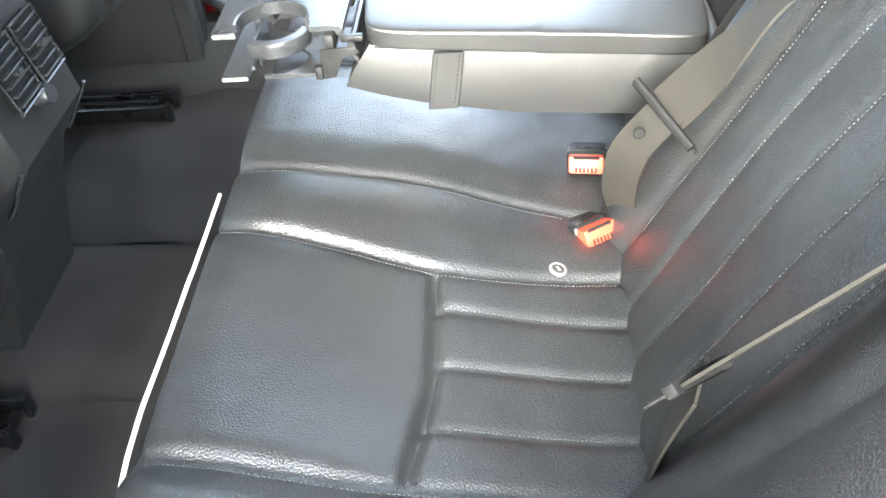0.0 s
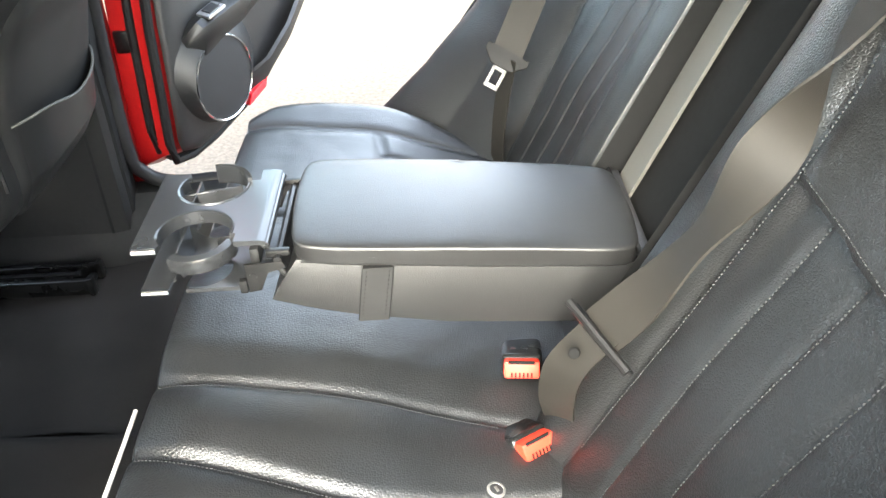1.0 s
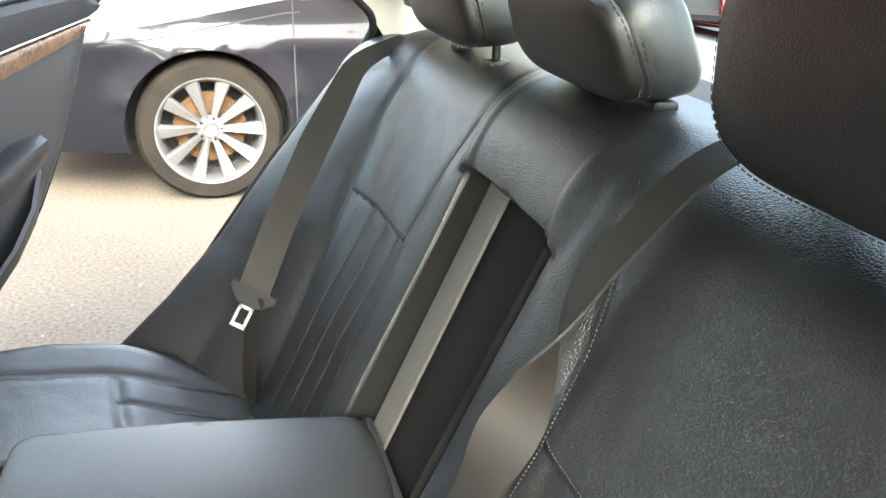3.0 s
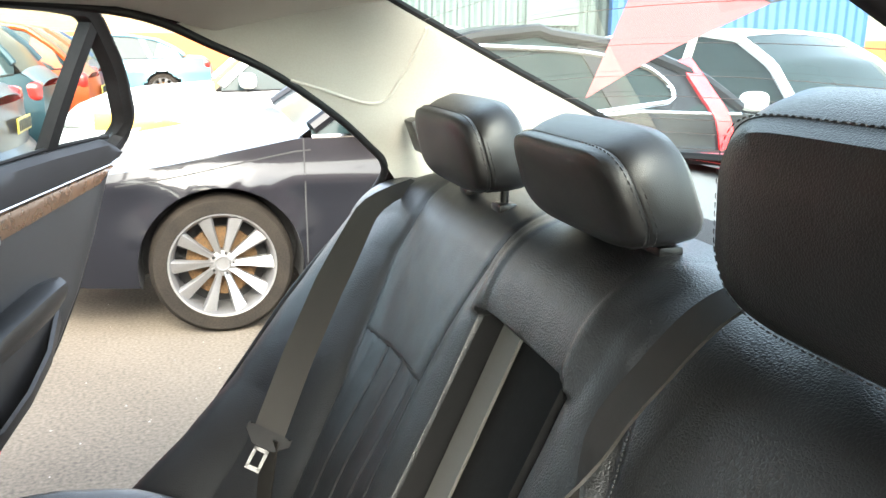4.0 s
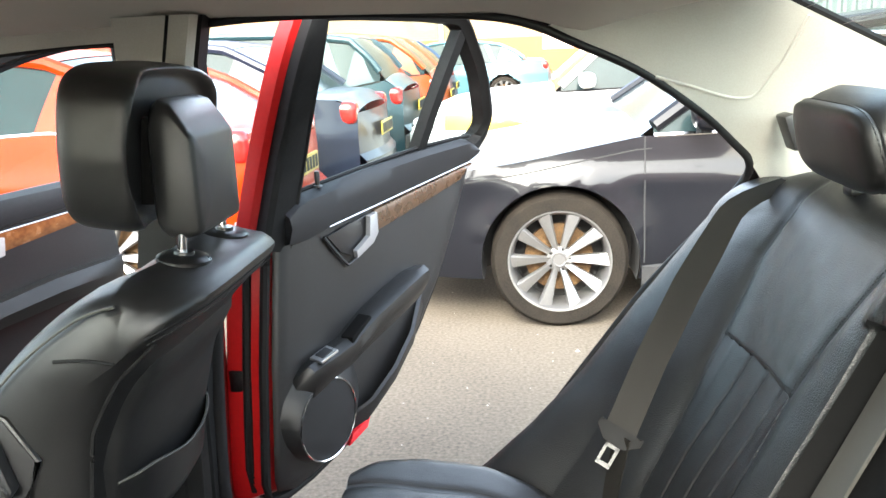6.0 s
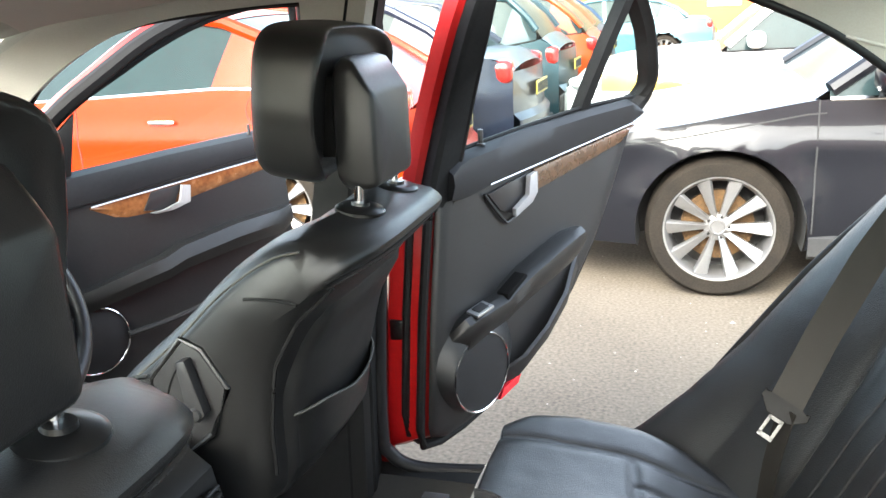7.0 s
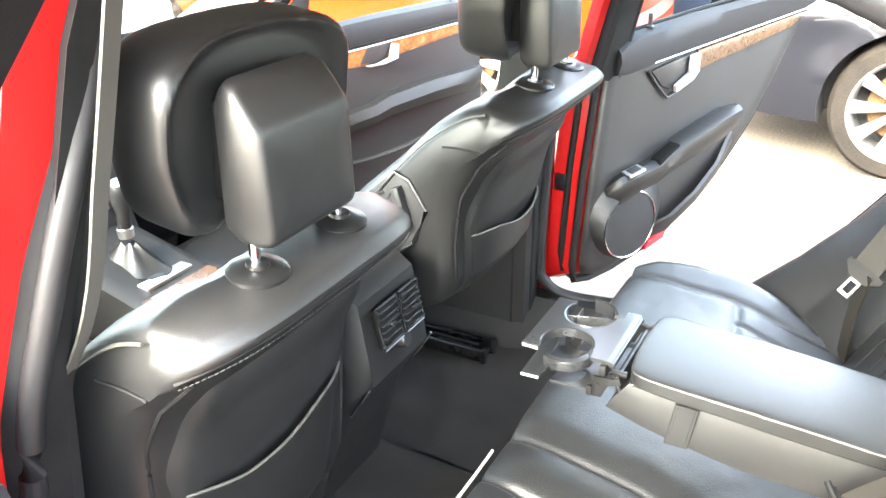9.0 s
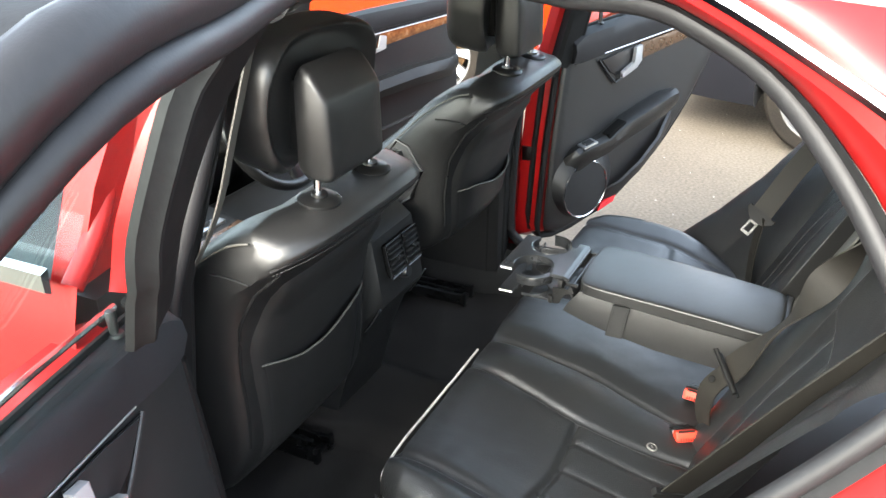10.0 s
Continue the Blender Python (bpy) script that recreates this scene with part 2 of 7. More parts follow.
def seg_dist(p, a, b):
    ax, ay = a
    dx, dy = b[0] - ax, b[1] - ay
    t = ((p[0] - ax) * dx + (p[1] - ay) * dy) / (dx * dx + dy * dy)
    t = max(0.0, min(1.0, t))
    return math.hypot(p[0] - ax - t * dx, p[1] - ay - t * dy)


def stitches(points, length=0.0028, gap=0.0013, r=0.0003, normal=(0, 0, 1), lift=0.0006):
    """Small threads in a row along a line."""
    P = [Vector(p) for p in points]
    at = [0.0]
    for a, b in zip(P, P[1:]):
        at.append(at[-1] + (b - a).length)

    def along(s):
        for k in range(len(P) - 1):
            if s <= at[k + 1] or k == len(P) - 2:
                return P[k].lerp(P[k + 1], (s - at[k]) / max(1e-9, at[k + 1] - at[k]))
    bm = bmesh.new()
    nn = Vector(normal).normalized() * lift
    pos = 0.0
    while pos + length < at[-1]:
        q0, q1 = along(pos), along(pos + length)
        d = (q1 - q0).normalized()
        side = d.cross(nn).normalized() * r
        v = [bm.verts.new(x) for x in (q0 - side, q0 + side, q1 + side, q1 - side, q0 + nn * 1.8 + d * 0.0008, q1 + nn * 1.8 - d * 0.0008)]
        bm.faces.new((v[0], v[4], v[5], v[3]))
        bm.faces.new((v[1], v[2], v[5], v[4]))
        bm.faces.new((v[0], v[1], v[4]))
        bm.faces.new((v[3], v[5], v[2]))
        pos += length + gap
    return bm


# ---- the red saloon: floor, body, roof ----
floor = thing("floor", (-0.8, 0, 0.2), "black carpeted car floor with a raised middle tunnel", "floor", kind="structure")


def floor_z(x, y):
    t = smoothstep(0.19, 0.11, abs(y))
    return 0.27 + 0.055 * t * smoothstep(-0.25, -0.5, x) + 0.02 * smoothstep(0.5, 0.66, abs(y)) + 0.008 * math.sin(9 * x + 3) * math.sin(7 * y)


part("carpet", grid(90, 70, lambda u, v: Vector((-1.75 + 1.55 * u, -0.67 + 1.34 * v, floor_z(-1.75 + 1.55 * u, -0.67 + 1.34 * v)))), CARPET, floor)


def mat_bm(y0, y1):
    return grid(30, 24, lambda u, v: Vector((-0.80 + 0.42 * u, y0 + (y1 - y0) * v, floor_z(-0.80 + 0.42 * u, y0 + (y1 - y0) * v) + 0.006 + 0.004 * math.sin(14 * u + 5 * v))))


part("floor_mat", mat_bm(-0.62, -0.17), CARPET, floor)
part("floor_mat", mat_bm(0.17, 0.62), CARPET, floor)

# edge of the rear door opening, far side: x, half-width, z
OPENING = [(-0.425, 0.58, 1.350), (-0.39, 0.572, 1.360), (-0.297, 0.57, 1.364), (-0.17, 0.57, 1.361), (0.009, 0.572, 1.346), (0.12, 0.59, 1.303),
           (0.211, 0.61, 1.260), (0.305, 0.638, 1.195), (0.364, 0.66, 1.142), (0.390, 0.67, 1.112), (0.387, 0.685, 1.078), (0.33, 0.70, 0.999),
           (0.234, 0.72, 0.881), (0.133, 0.735, 0.735), (0.05, 0.735, 0.625), (-0.065, 0.735, 0.520), (-0.17, 0.735, 0.455), (-0.28, 0.732, 0.422),
           (-0.42, 0.715, 0.416), (-0.495, 0.700, 0.426), (-0.533, 0.690, 0.455), (-0.547, 0.680, 0.510), (-0.534, 0.675, 0.75), (-0.508, 0.66, 0.95), (-0.465, 0.62, 1.12), (-0.432, 0.59, 1.30)]


def offset_ring(points, d0, dy):
    """Moves a ring outwards in its x-z plane by d and sideways by dy."""
    n = len(points)
    out = []
    for i, p in enumerate(points):
        d = d0 * (1 - 0.45 * smoothstep(1.1, 1.28, p.z))
        t = points[(i + 1) % n] - points[i - 1]
        nx, nz = -t.z, t.x
        ln = math.hypot(nx, nz) or 1.0
        out.append(Vector((p.x + d * nx / ln, p.y + dy, p.z + d * nz / ln)))
    return out


def mirrored(points, s):
    # the near side's roof edge sits a little higher and further in
    out = []
    for p in points:
        k = smoothstep(1.10, 1.27, p[2]) if s < 0 else 0.0
        fwd = 0.036 * smoothstep(1.14, 1.27, p[2]) * smoothstep(-0.28, -0.41, p[0]) if s > 0 else 0.0
        out.append(Vector((p[0] - fwd, p[1] * s * (1 - 0.06 * k), p[2] + k * (0.026 + 0.038 * smoothstep(0.0, 0.13, p[0])))))
    return out


body = thing("car_body", (-0.3, 0, 0.1), "red painted saloon car body with both doors open", "car", kind="structure")
ring0 = spline(OPENING, 150, closed=True)
for s in (1, -1):
    part("door_seal", tube(mirrored(ring0, s), 0.007 if s > 0 else 0.013, 10, closed=True), SEAL, body, "black rubber door seal")
    lip = 1.0 if s > 0 else 0.42
    part("door_seal_lip", loft([mirrored(r, s) for r in (offset_ring(ring0, -0.002, -0.006), offset_ring(ring0, 0.004, 0.014 * lip), offset_ring(ring0, 0.022 * lip, 0.030 * lip), offset_ring(ring0, 0.042 * lip, 0.044 * lip))], True, False), RUBBER, body)
    r_a = offset_ring(ring0, 0.040 * lip, 0.020 * lip)
    r_b = offset_ring(ring0, 0.042 * lip, 0.034 * lip)
    r_c = offset_ring(ring0, 0.045, 0.062)
    r_d = offset_ring(ring0, 0.058, 0.078)
    r_e = offset_ring(ring0, 0.082, 0.082)
    part("door_frame", loft([mirrored(r, s) for r in (r_a, r_b, r_c, r_d, r_e)], True, False), RED, body)

# sill trim, B pillars
part("sill_seal", tube([p for p in ring0 if p.z < 0.95 and p.x < -0.2], 0.014, 10), SEAL, body, "thick rubber seal round the sill corner")
for s in (1, -1):
    part("sill_trim", loft([[Vector((x, s * y, z)) for y, z in ((0.60, 0.28), (0.64, 0.38), (0.672, 0.418), (0.715, 0.420), (0.73, 0.36), (0.73, 0.2), (0.6, 0.2))] for x in (-1.75, -1.2, -0.48, -0.3, -0.12)]), PLASTIC_MATT, body)
    pil = []
    for z, y, xa, xb in ((0.36, 0.68, -0.98, -0.560), (0.48, 0.678, -0.86, -0.556), (0.60, 0.672, -0.75, -0.550), (0.7, 0.665, -0.69, -0.545), (0.95, 0.65, -0.64, -0.515), (1.15, 0.612, -0.59, -0.463), (1.3, 0.585, -0.56, -0.428), (1.37, 0.565, -0.55, -0.405)):
        if s > 0:
            xa, xb = xa - 0.036 * smoothstep(1.12, 1.28, z), xb - 0.036 * smoothstep(1.12, 1.28, z)
        pil.append([Vector((xa, s * y, z)), Vector((xa + 0.02, s * (y - 0.055), z)), Vector((xb - 0.035, s * (y - 0.058), z)), Vector((xb - 0.008, s * (y - 0.05), z)), Vector((xb, s * (y - 0.03), z)), Vector((xb, s * y, z))])
    part("pillar_core", loft([[Vector((r[5].x - 0.012, r[5].y - s * 0.01, r[5].z)), Vector((r[5].x - 0.012, r[5].y + s * 0.05, r[5].z)), Vector((r[5].x - 0.09, r[5].y + s * 0.09, r[5].z)), Vector((r[5].x - 0.09, r[5].y - s * 0.01, r[5].z))] for r in pil]), RUBBER if s > 0 else RED, body)
    lower, upper = pil[:6], pil[5:]
    part("b_pillar_trim", loft(lower), PLASTIC_MATT, body)
    # same trim both sides; the near one's shade is put into a black colour
    part("b_pillar_trim", loft(upper), PILLAR_TRIM if s > 0 else PLASTIC_MATT, body, "upper pillar trim")
    # black edge of the pillar trim and the red flange beside it
    edge = []
    for ring in pil:
        a, b = ring[2], ring[5]
        edge.append([Vector((a.x - 0.004, a.y - s * 0.003, a.z)), Vector((b.x + 0.004, (a.y + b.y) / 2, a.z)), Vector((b.x + 0.004, b.y + s * 0.006, a.z)), Vector((b.x - 0.004, b.y, a.z))])
    part("pillar_edge", loft(edge), RUBBER, body)
    pout = []
    for z, y, xa, xb in ((0.30, 0.815, -0.68, -0.572), (0.7, 0.82, -0.68, -0.570), (0.95, 0.80, -0.66, -0.552), (1.15, 0.74, -0.62, -0.515), (1.3, 0.675, -0.59, -0.478), (1.40, 0.64, -0.58, -0.46)):
        if s > 0:
            xb -= 0.036 * smoothstep(1.12, 1.28, z)
        else:
            xa = xb - 0.05
        pout.append([Vector((xa, s * y, z)), Vector((xb, s * y, z)), Vector((xb, s * (y - 0.07), z)), Vector((xa, s * (y - 0.07), z))])
    part("b_pillar", loft(pout), RED, body)


# roof: cloth lining and skin
def roof_z(x, y):
    zc = lerp_table([(-1.30, 1.30), (-1.05, 1.36), (-0.8, 1.395), (-0.4, 1.415), (0.0, 1.415), (0.2, 1.408), (0.36, 1.392)], x)
    ze = lerp_table([(-1.30, 1.25), (-1.05, 1.31), (-0.8, 1.345), (-0.45, 1.366), (0.0, 1.353), (0.12, 1.325), (0.36, 1.362)], x)
    if y < 0:
        ze += 0.026 + 0.038 * smoothstep(0.0, 0.13, x) * smoothstep(0.36, 0.2, x)
    k = (abs(y) / 0.57) ** 2.6
    return zc + (ze - zc) * k


def liner_half(x):
    return lerp_table([(-1.30, 0.50), (-0.9, 0.545), (-0.4, 0.57), (0.0, 0.565), (0.12, 0.575), (0.36, 0.52)], x)


liner = part("ceiling", grid(60, 40, lambda u, v: Vector((-1.22 + 1.58 * u, (2 * v - 1) * liner_half(-1.22 + 1.58 * u), roof_z(-1.22 + 1.58 * u, (2 * v - 1) * liner_half(-1.22 + 1.58 * u))))), HEADLINER)
tagged(liner, "beige grey cloth headliner under the car roof", "ceiling", kind="structure")


def skin_z(x, y):
    return roof_z(x, y * 0.92) + 0.045 + (0.03 * smoothstep(-0.3, -0.55, y))


part("roof_skin", grid(60, 40, lambda u, v: Vector((-1.26 + 1.64 * u, (2 * v - 1) * (liner_half(-1.22 + 1.58 * u) + 0.075), skin_z(-1.22 + 1.58 * u, (2 * v - 1) * liner_half(-1.22 + 1.58 * u)) - 0.02 * abs(2 * v - 1) ** 8))), RED, body)

# rear quarter inside: C pillar trim between the door opening and the rear window
WIN_EDGE = [(0.33, 0.50, 1.384), (0.37, 0.525, 1.366), (0.47, 0.535, 1.316), (0.58, 0.545, 1.262), (0.70, 0.555, 1.205), (0.80, 0.56, 1.156), (0.86, 0.56, 1.118)]
C_EDGE = [(0.06, 0.578, 1.332), (0.12, 0.588, 1.303), (0.211, 0.607, 1.260), (0.305, 0.635, 1.195), (0.364, 0.657, 1.142), (0.390, 0.667, 1.112), (0.425, 0.68, 1.06)]
ca, cb = spline(C_EDGE, 40), spline(WIN_EDGE, 40)
ca_near = [Vector((p.x, -p.y, p.z)) for p in mirrored(ca, -1)]


def c_pillar(u, v, s):
    a, b = (ca if s > 0 else ca_near)[round(u * 39)], cb[round(u * 39)]
    p = a.lerp(b, v)
    bulge = 0.018 * math.sin(math.pi * v)
    return Vector((p.x, s * (p.y + bulge), p.z))


CREASE = [(0.359, 0.02), (0.385, 0.06), (0.41, 0.10), (0.45, 0.15), (0.480, 0.20), (0.492, 0.26), (0.482, 0.33), (0.462, 0.40), (0.435, 0.49), (0.41, 0.583), (0.36, 0.73), (0.308, 0.883), (0.28, 0.97)]
for s in (1, -1):
    part("c_pillar_trim", grid(39, 60, lambda u, v: c_pillar(u, v, s)), PILLAR_TRIM, body, "light grey moulded pillar trim")
    crease = []
    for q in spline([(u, v, 0) for u, v in CREASE], 60):
        k = q.x * 39
        p0, p1 = c_pillar(math.floor(k) / 39, q.y, s), c_pillar(math.ceil(k) / 39, q.y, s)
        crease.append(p0.lerp(p1, k - math.floor(k)))
    part("trim_bead", tube(crease, 0.0028, 8), PILLAR_TRIM, body, "raised bead round the pillar cover")
    part("belt_outlet", rbox((0.016, 0.05, 0.055), (0.43, s * 0.60, 1.165), 0.004, m=Matrix.Rotation(radians(-20), 4, "Y")), PLASTIC, body)

# rear window, its heating lines, the shelf behind the seats
window = thing("window_rear", (0.6, 0, 1.2), "heated rear window with thin printed wires", "window", kind="structure")


def rear_glass(u, v):
    p = cb[round(u * 39)]
    y = (2 * v - 1) * (p.y + 0.004)
    return Vector((p.x + 0.02 * (1 - (2 * v - 1) ** 2) + 0.004, y, p.z + 0.028 * (1 - (2 * v - 1) ** 2) + 0.004))


pane = part("pane", grid(39, 30, rear_glass), GLASS_REAR, window)
pane.visible_shadow = False
HEAT = material("heater_wire_brown", (0.05, 0.03, 0.02), 0.6)
for k in range(9):
    u = 0.16 + 0.092 * k
    part("heater_wire", tube([rear_glass(u, v / 24) - Vector((0.002, 0, 0.003)) for v in range(25)], 0.00035, 4), HEAT, window)
for s in (0, 1):
    part("window_seal", tube([rear_glass(u / 39, s) for u in range(40)], 0.006, 6), RUBBER, window)
part("window_seal", tube([rear_glass(0, v / 24) for v in range(25)], 0.006, 6), RUBBER, window)
part("window_seal", tube([rear_glass(1, v / 24) for v in range(25)], 0.010, 6), RUBBER, window)

shelf = thing("parcel_shelf", (0.6, 0, 1.0), "dark grey cloth parcel shelf with speaker mesh", "shelf", kind="structure")
part("shelf_board", grid(30, 40, lambda u, v: Vector((0.47 + 0.45 * u, -0.66 + 1.32 * v, 1.080 + 0.030 * u))), material("shelf_cloth_grey", (0.10, 0.11, 0.115), 0.9, var=0.1, fine=600, bump=0.5, bump_scale=1200), shelf)
part("speaker_mesh", rbox((0.12, 0.34, 0.008), (0.63, 0.20, 1.096), 0.003), GRILLE, shelf)

# outer skin: rear quarter, boot, as seen beside the opening
for s in (1, -1):
    q0 = [Vector((p.x, p.y * s, p.z)) for p in mirrored(offset_ring(ring0, 0.082, 0.082), s)]
    pts = [q0[i] for i in range(26, 98)]

    def quarter(u, v):
        p = pts[round(u * (len(pts) - 1))]
        far = Vector((lerp_table([(0, 0.37), (0.15, 0.55), (0.3, 0.87), (0.45, 1.45), (0.7, 1.55), (1, 1.55)], u), lerp_table([(0, 0.60), (0.15, 0.615), (0.3, 0.635), (0.45, 0.68), (0.7, 0.80), (1, 0.80)], u), lerp_table([(0, 1.385), (0.15, 1.262), (0.3, 1.095), (0.45, 1.04), (0.7, 0.75), (1, 0.42)], u)))
        q = p.lerp(far, v)
        return Vector((q.x, s * (q.y + 0.03 * math.sin(math.pi * v)), q.z))

    part("rear_quarter", grid(len(pts) - 1, 14, quarter), RED, body)
part("boot_lid", grid(10, 20, lambda u, v: Vector((0.86 + 0.62 * u, -0.62 + 1.24 * v, 1.12 - 0.06 * u * u + 0.02 * (1 - (2 * v - 1) ** 2)))), RED, body)
for s in (1, -1):
    # bright strip along the roof edge and down to the boot
    strip = [p for p in offset_ring(ring0, 0.086, 0.080)][0:44]
    part("roof_strip", tube(mirrored(strip, s), 0.008, 6), CHROME, body, "bright drip moulding along the roof")

# ---- rear bench ----
bench = thing("rear_seat", (0.0, 0, 0.3), "black leather rear bench with ribbed panels and three headrests", "car seat")
C_SEAM = [(-0.32, 0.100), (-0.26, 0.106), (0.0, 0.124), (0.10, 0.131), (0.2, 0.138)]
I_SEAM = [(-0.32, 0.196), (-0.265, 0.202), (-0.16, 0.222), (-0.06, 0.250), (-0.037, 0.255), (0.02, 0.246), (0.16, 0.224), (0.2, 0.22)]
O_SEAM = [(-0.32, 0.478), (-0.27, 0.480), (-0.055, 0.500), (0.2, 0.475)]
RIB_Y = (0.299, 0.363, 0.434)


SMOOTHED = {}


def tab_y(tab, x, w=0.012):
    """The table's value with its corners rounded off."""
    key = (tab[0], tab[1], round(x, 5))
    if key not in SMOOTHED:
        SMOOTHED[key] = sum(lerp_table(tab, x + w * d) for d in range(-3, 4)) / 7
    return SMOOTHED[key]


def cushion_edge(x):
    return lerp_table([(-0.31, 0.50), (-0.28, 0.535), (-0.22, 0.575), (-0.14, 0.600), (-0.04, 0.605), (0.04, 0.585), (0.12, 0.545), (0.2, 0.50)], x)


def cushion_z(x, y):
    a = abs(y)
    z = tab_y([(-0.31, 0.615), (-0.27, 0.634), (-0.22, 0.638), (-0.04, 0.612), (0.08, 0.572), (0.13, 0.560), (0.2, 0.55)], x)
    c, i, o = tab_y(C_SEAM, x), tab_y(I_SEAM, x), tab_y(O_SEAM, x)
    front = smoothstep(-0.275, -0.18, x)
    # middle place a little higher, bolsters beside the hollows
    z += 0.012 * smoothstep(c + 0.01, c - 0.06, a)
    z += (0.013 if y < 0 else 0.009) * math.sin(math.pi * max(0, min(1, (a - c) / (i - c)))) * (0.45 + 0.55 * smoothstep(0.1, -0.2, x)) * (0.15 + 0.85 * smoothstep(-0.275, -0.19, x))
    if i < a < o:
        t = (a - i) / (o - i)
        z -= 0.014 * math.sin(math.pi * t) * front
    z += (0.026 if y < 0 else 0.015) * smoothstep(o - (0.0 if y < 0 else 0.02), o + (0.05 if y < 0 else 0.08), a) * smoothstep(0.2, 0.0, x)
    # seams
    def groove(d, depth=0.006, w=0.0075):
        return depth * math.exp(-(d / w) ** 2)
    z -= groove(a - c, 0.004) + groove(a - i, 0.005) + groove(a - o, 0.0045, 0.009)
    if i < a < o:
        fade = smoothstep(0.0, 0.03, a - i) * smoothstep(0.0, 0.03, o - a)
        xs = lerp_table([(0.25, -0.036), (0.38, -0.033), (0.50, -0.050)], a)
        z -= groove(x - xs, 0.007 if y < 0 else 0.0035, 0.007 if y < 0 else 0.011) * smoothstep(0.0, 0.012, a - i) * smoothstep(0.0, 0.012, o - a)
        if x > xs:
            for r in RIB_Y:
                z -= groove(a - r + 0.09 * (x + 0.03), 0.0028, 0.0060)
            pos = sorted([i, *[r - 0.09 * (x + 0.03) for r in RIB_Y], o])
            for p, q in zip(pos, pos[1:]):
                if p < a < q:
                    z += 0.0016 * math.sin(math.pi * (a - p) / (q - p)) * smoothstep(xs, xs + 0.02, x)
        else:
            z += 0.005 * math.sin(math.pi * min(1, (xs - x) / 0.25)) * fade
    z += 0.0022 * noise.noise(Vector((x * 9, y * 9, 0.3))) + 0.0008 * noise.noise(Vector((x * 30, y * 30, 5)))
    # outer edge rolls over
    e = cushion_edge(x)
    k = max(0.0, (a - (e - 0.055)) / 0.055)
    z -= 0.055 * (1 - math.sqrt(max(0.0, 1 - min(1, k) ** 2)))
    return z


def cushion(u, v):
    # u: 0 lowest front edge .. 1 back
    y = (2 * v - 1)
    if u < 0.28:
        t = u / 0.28
        ang = t * math.pi / 2
        x = -0.262 - 0.022 * math.cos(ang) - 0.012 * (1 - t) - (0.006 * (1 - t))
        yy = y * cushion_edge(-0.29)
        zt = cushion_z(-0.262, yy)
        z = zt - 0.032 * (1 - math.sin(ang)) - 0.26 * (1 - t) ** 1.5
        x += 0.05 * (1 - t) ** 2
        x += 0.012 * smoothstep(0.40, 0.58, abs(yy))
        return Vector((x, yy, z))
    x = -0.262 + 0.484 * (u - 0.28) / 0.72
    yy = y * cushion_edge(x)
    return Vector((x, yy, cushion_z(x, yy)))


part("cushion", grid(210, 430, cushion), LEATHER_SEAT, bench, "black leather seat cushion with seams")
for s in (1, -1):
    # skirt under the outer edge
    part("cushion_side", grid(24, 4, lambda u, v: Vector((-0.28 + 0.48 * u, s * (cushion_edge(-0.28 + 0.48 * u) - 0.004 * v), cushion_z(-0.28 + 0.48 * u, cushion_edge(-0.28 + 0.48 * u)) - 0.22 * v))), LEATHER_SEAT, bench)
    pts = []
    for k in range(60):
        y = 0.122 + ((0.565 if s < 0 else 0.47) - 0.122) * k / 59
        x = -0.2865 + 0.05 * smoothstep(0.50, 0.60, y) + 0.010 * smoothstep(0.40, 0.58, y)
        z = sum(cushion_z(-0.262, min(y + 0.013 * d, 0.51)) for d in range(-3, 4)) / 7 - 0.0225 - 0.02 * smoothstep(0.45, 0.6, y)
        pts.append(Vector((x + (0.006 if s > 0 else 0.0), s * y, z - (0.016 if s > 0 else 0.0))))
    part("piping", tube(pts, 0.0023, 8), PIPING, bench, "white piping along the cushion edge")
    # seam threads beside the seams
    for name, tab, x0, x1 in (("centre", C_SEAM, -0.26, 0.10), ("inner", I_SEAM, -0.26, 0.15), ("outer", O_SEAM, -0.26, 0.1)):
        line = [Vector((x0 + (x1 - x0) * k / 60, s * (tab_y(tab, x0 + (x1 - x0) * k / 60) + 0.005), 0)) for k in range(61)]
        for p in line:
            p.z = cushion_z(p.x, p.y) + 0.0004
        part("stitching", stitches(line), THREAD_DARK, bench)
    for r in RIB_Y:
        line = [Vector((-0.025 + 0.18 * k / 40, s * (r - 0.003 - 0.09 * (0.005 + 0.18 * k / 40)), 0)) for k in range(41)]
        for p in line:
            p.z = cushion_z(p.x, p.y) + 0.0005
        part("stitching", stitches(line), THREAD, bench)

# backrest: x over (y, z)
B_INNER = [(0.55, 0.190), (0.75, 0.198), (0.917, 0.205), (0.98, 0.198), (1.057, 0.172), (1.124, 0.131)]
B_OUTER = [(0.55, 0.452), (0.73, 0.466), (0.83, 0.473), (0.90, 0.487), (1.00, 0.500), (1.078, 0.478), (1.12, 0.46)]
B_RIBS = (0.259, 0.324, 0.388)
WING = [(0.50, 0.25), (0.57, 0.215), (0.66, 0.165), (0.76, 0.125), (0.88, 0.095), (1.00, 0.062), (1.09, 0.032), (1.14, 0.02)]
REC = 0.108


def plane_x(z):
    return 0.165 + (z - 0.58) * 0.485


def back_top(y):
    a = abs(y)
    return 1.060 + 0.010 * math.cos(a * 9) - 0.045 * smoothstep(0.50, 0.66, a)


def cross_seam(a):
    return 0.907 - 0.072 * (a - 0.225)


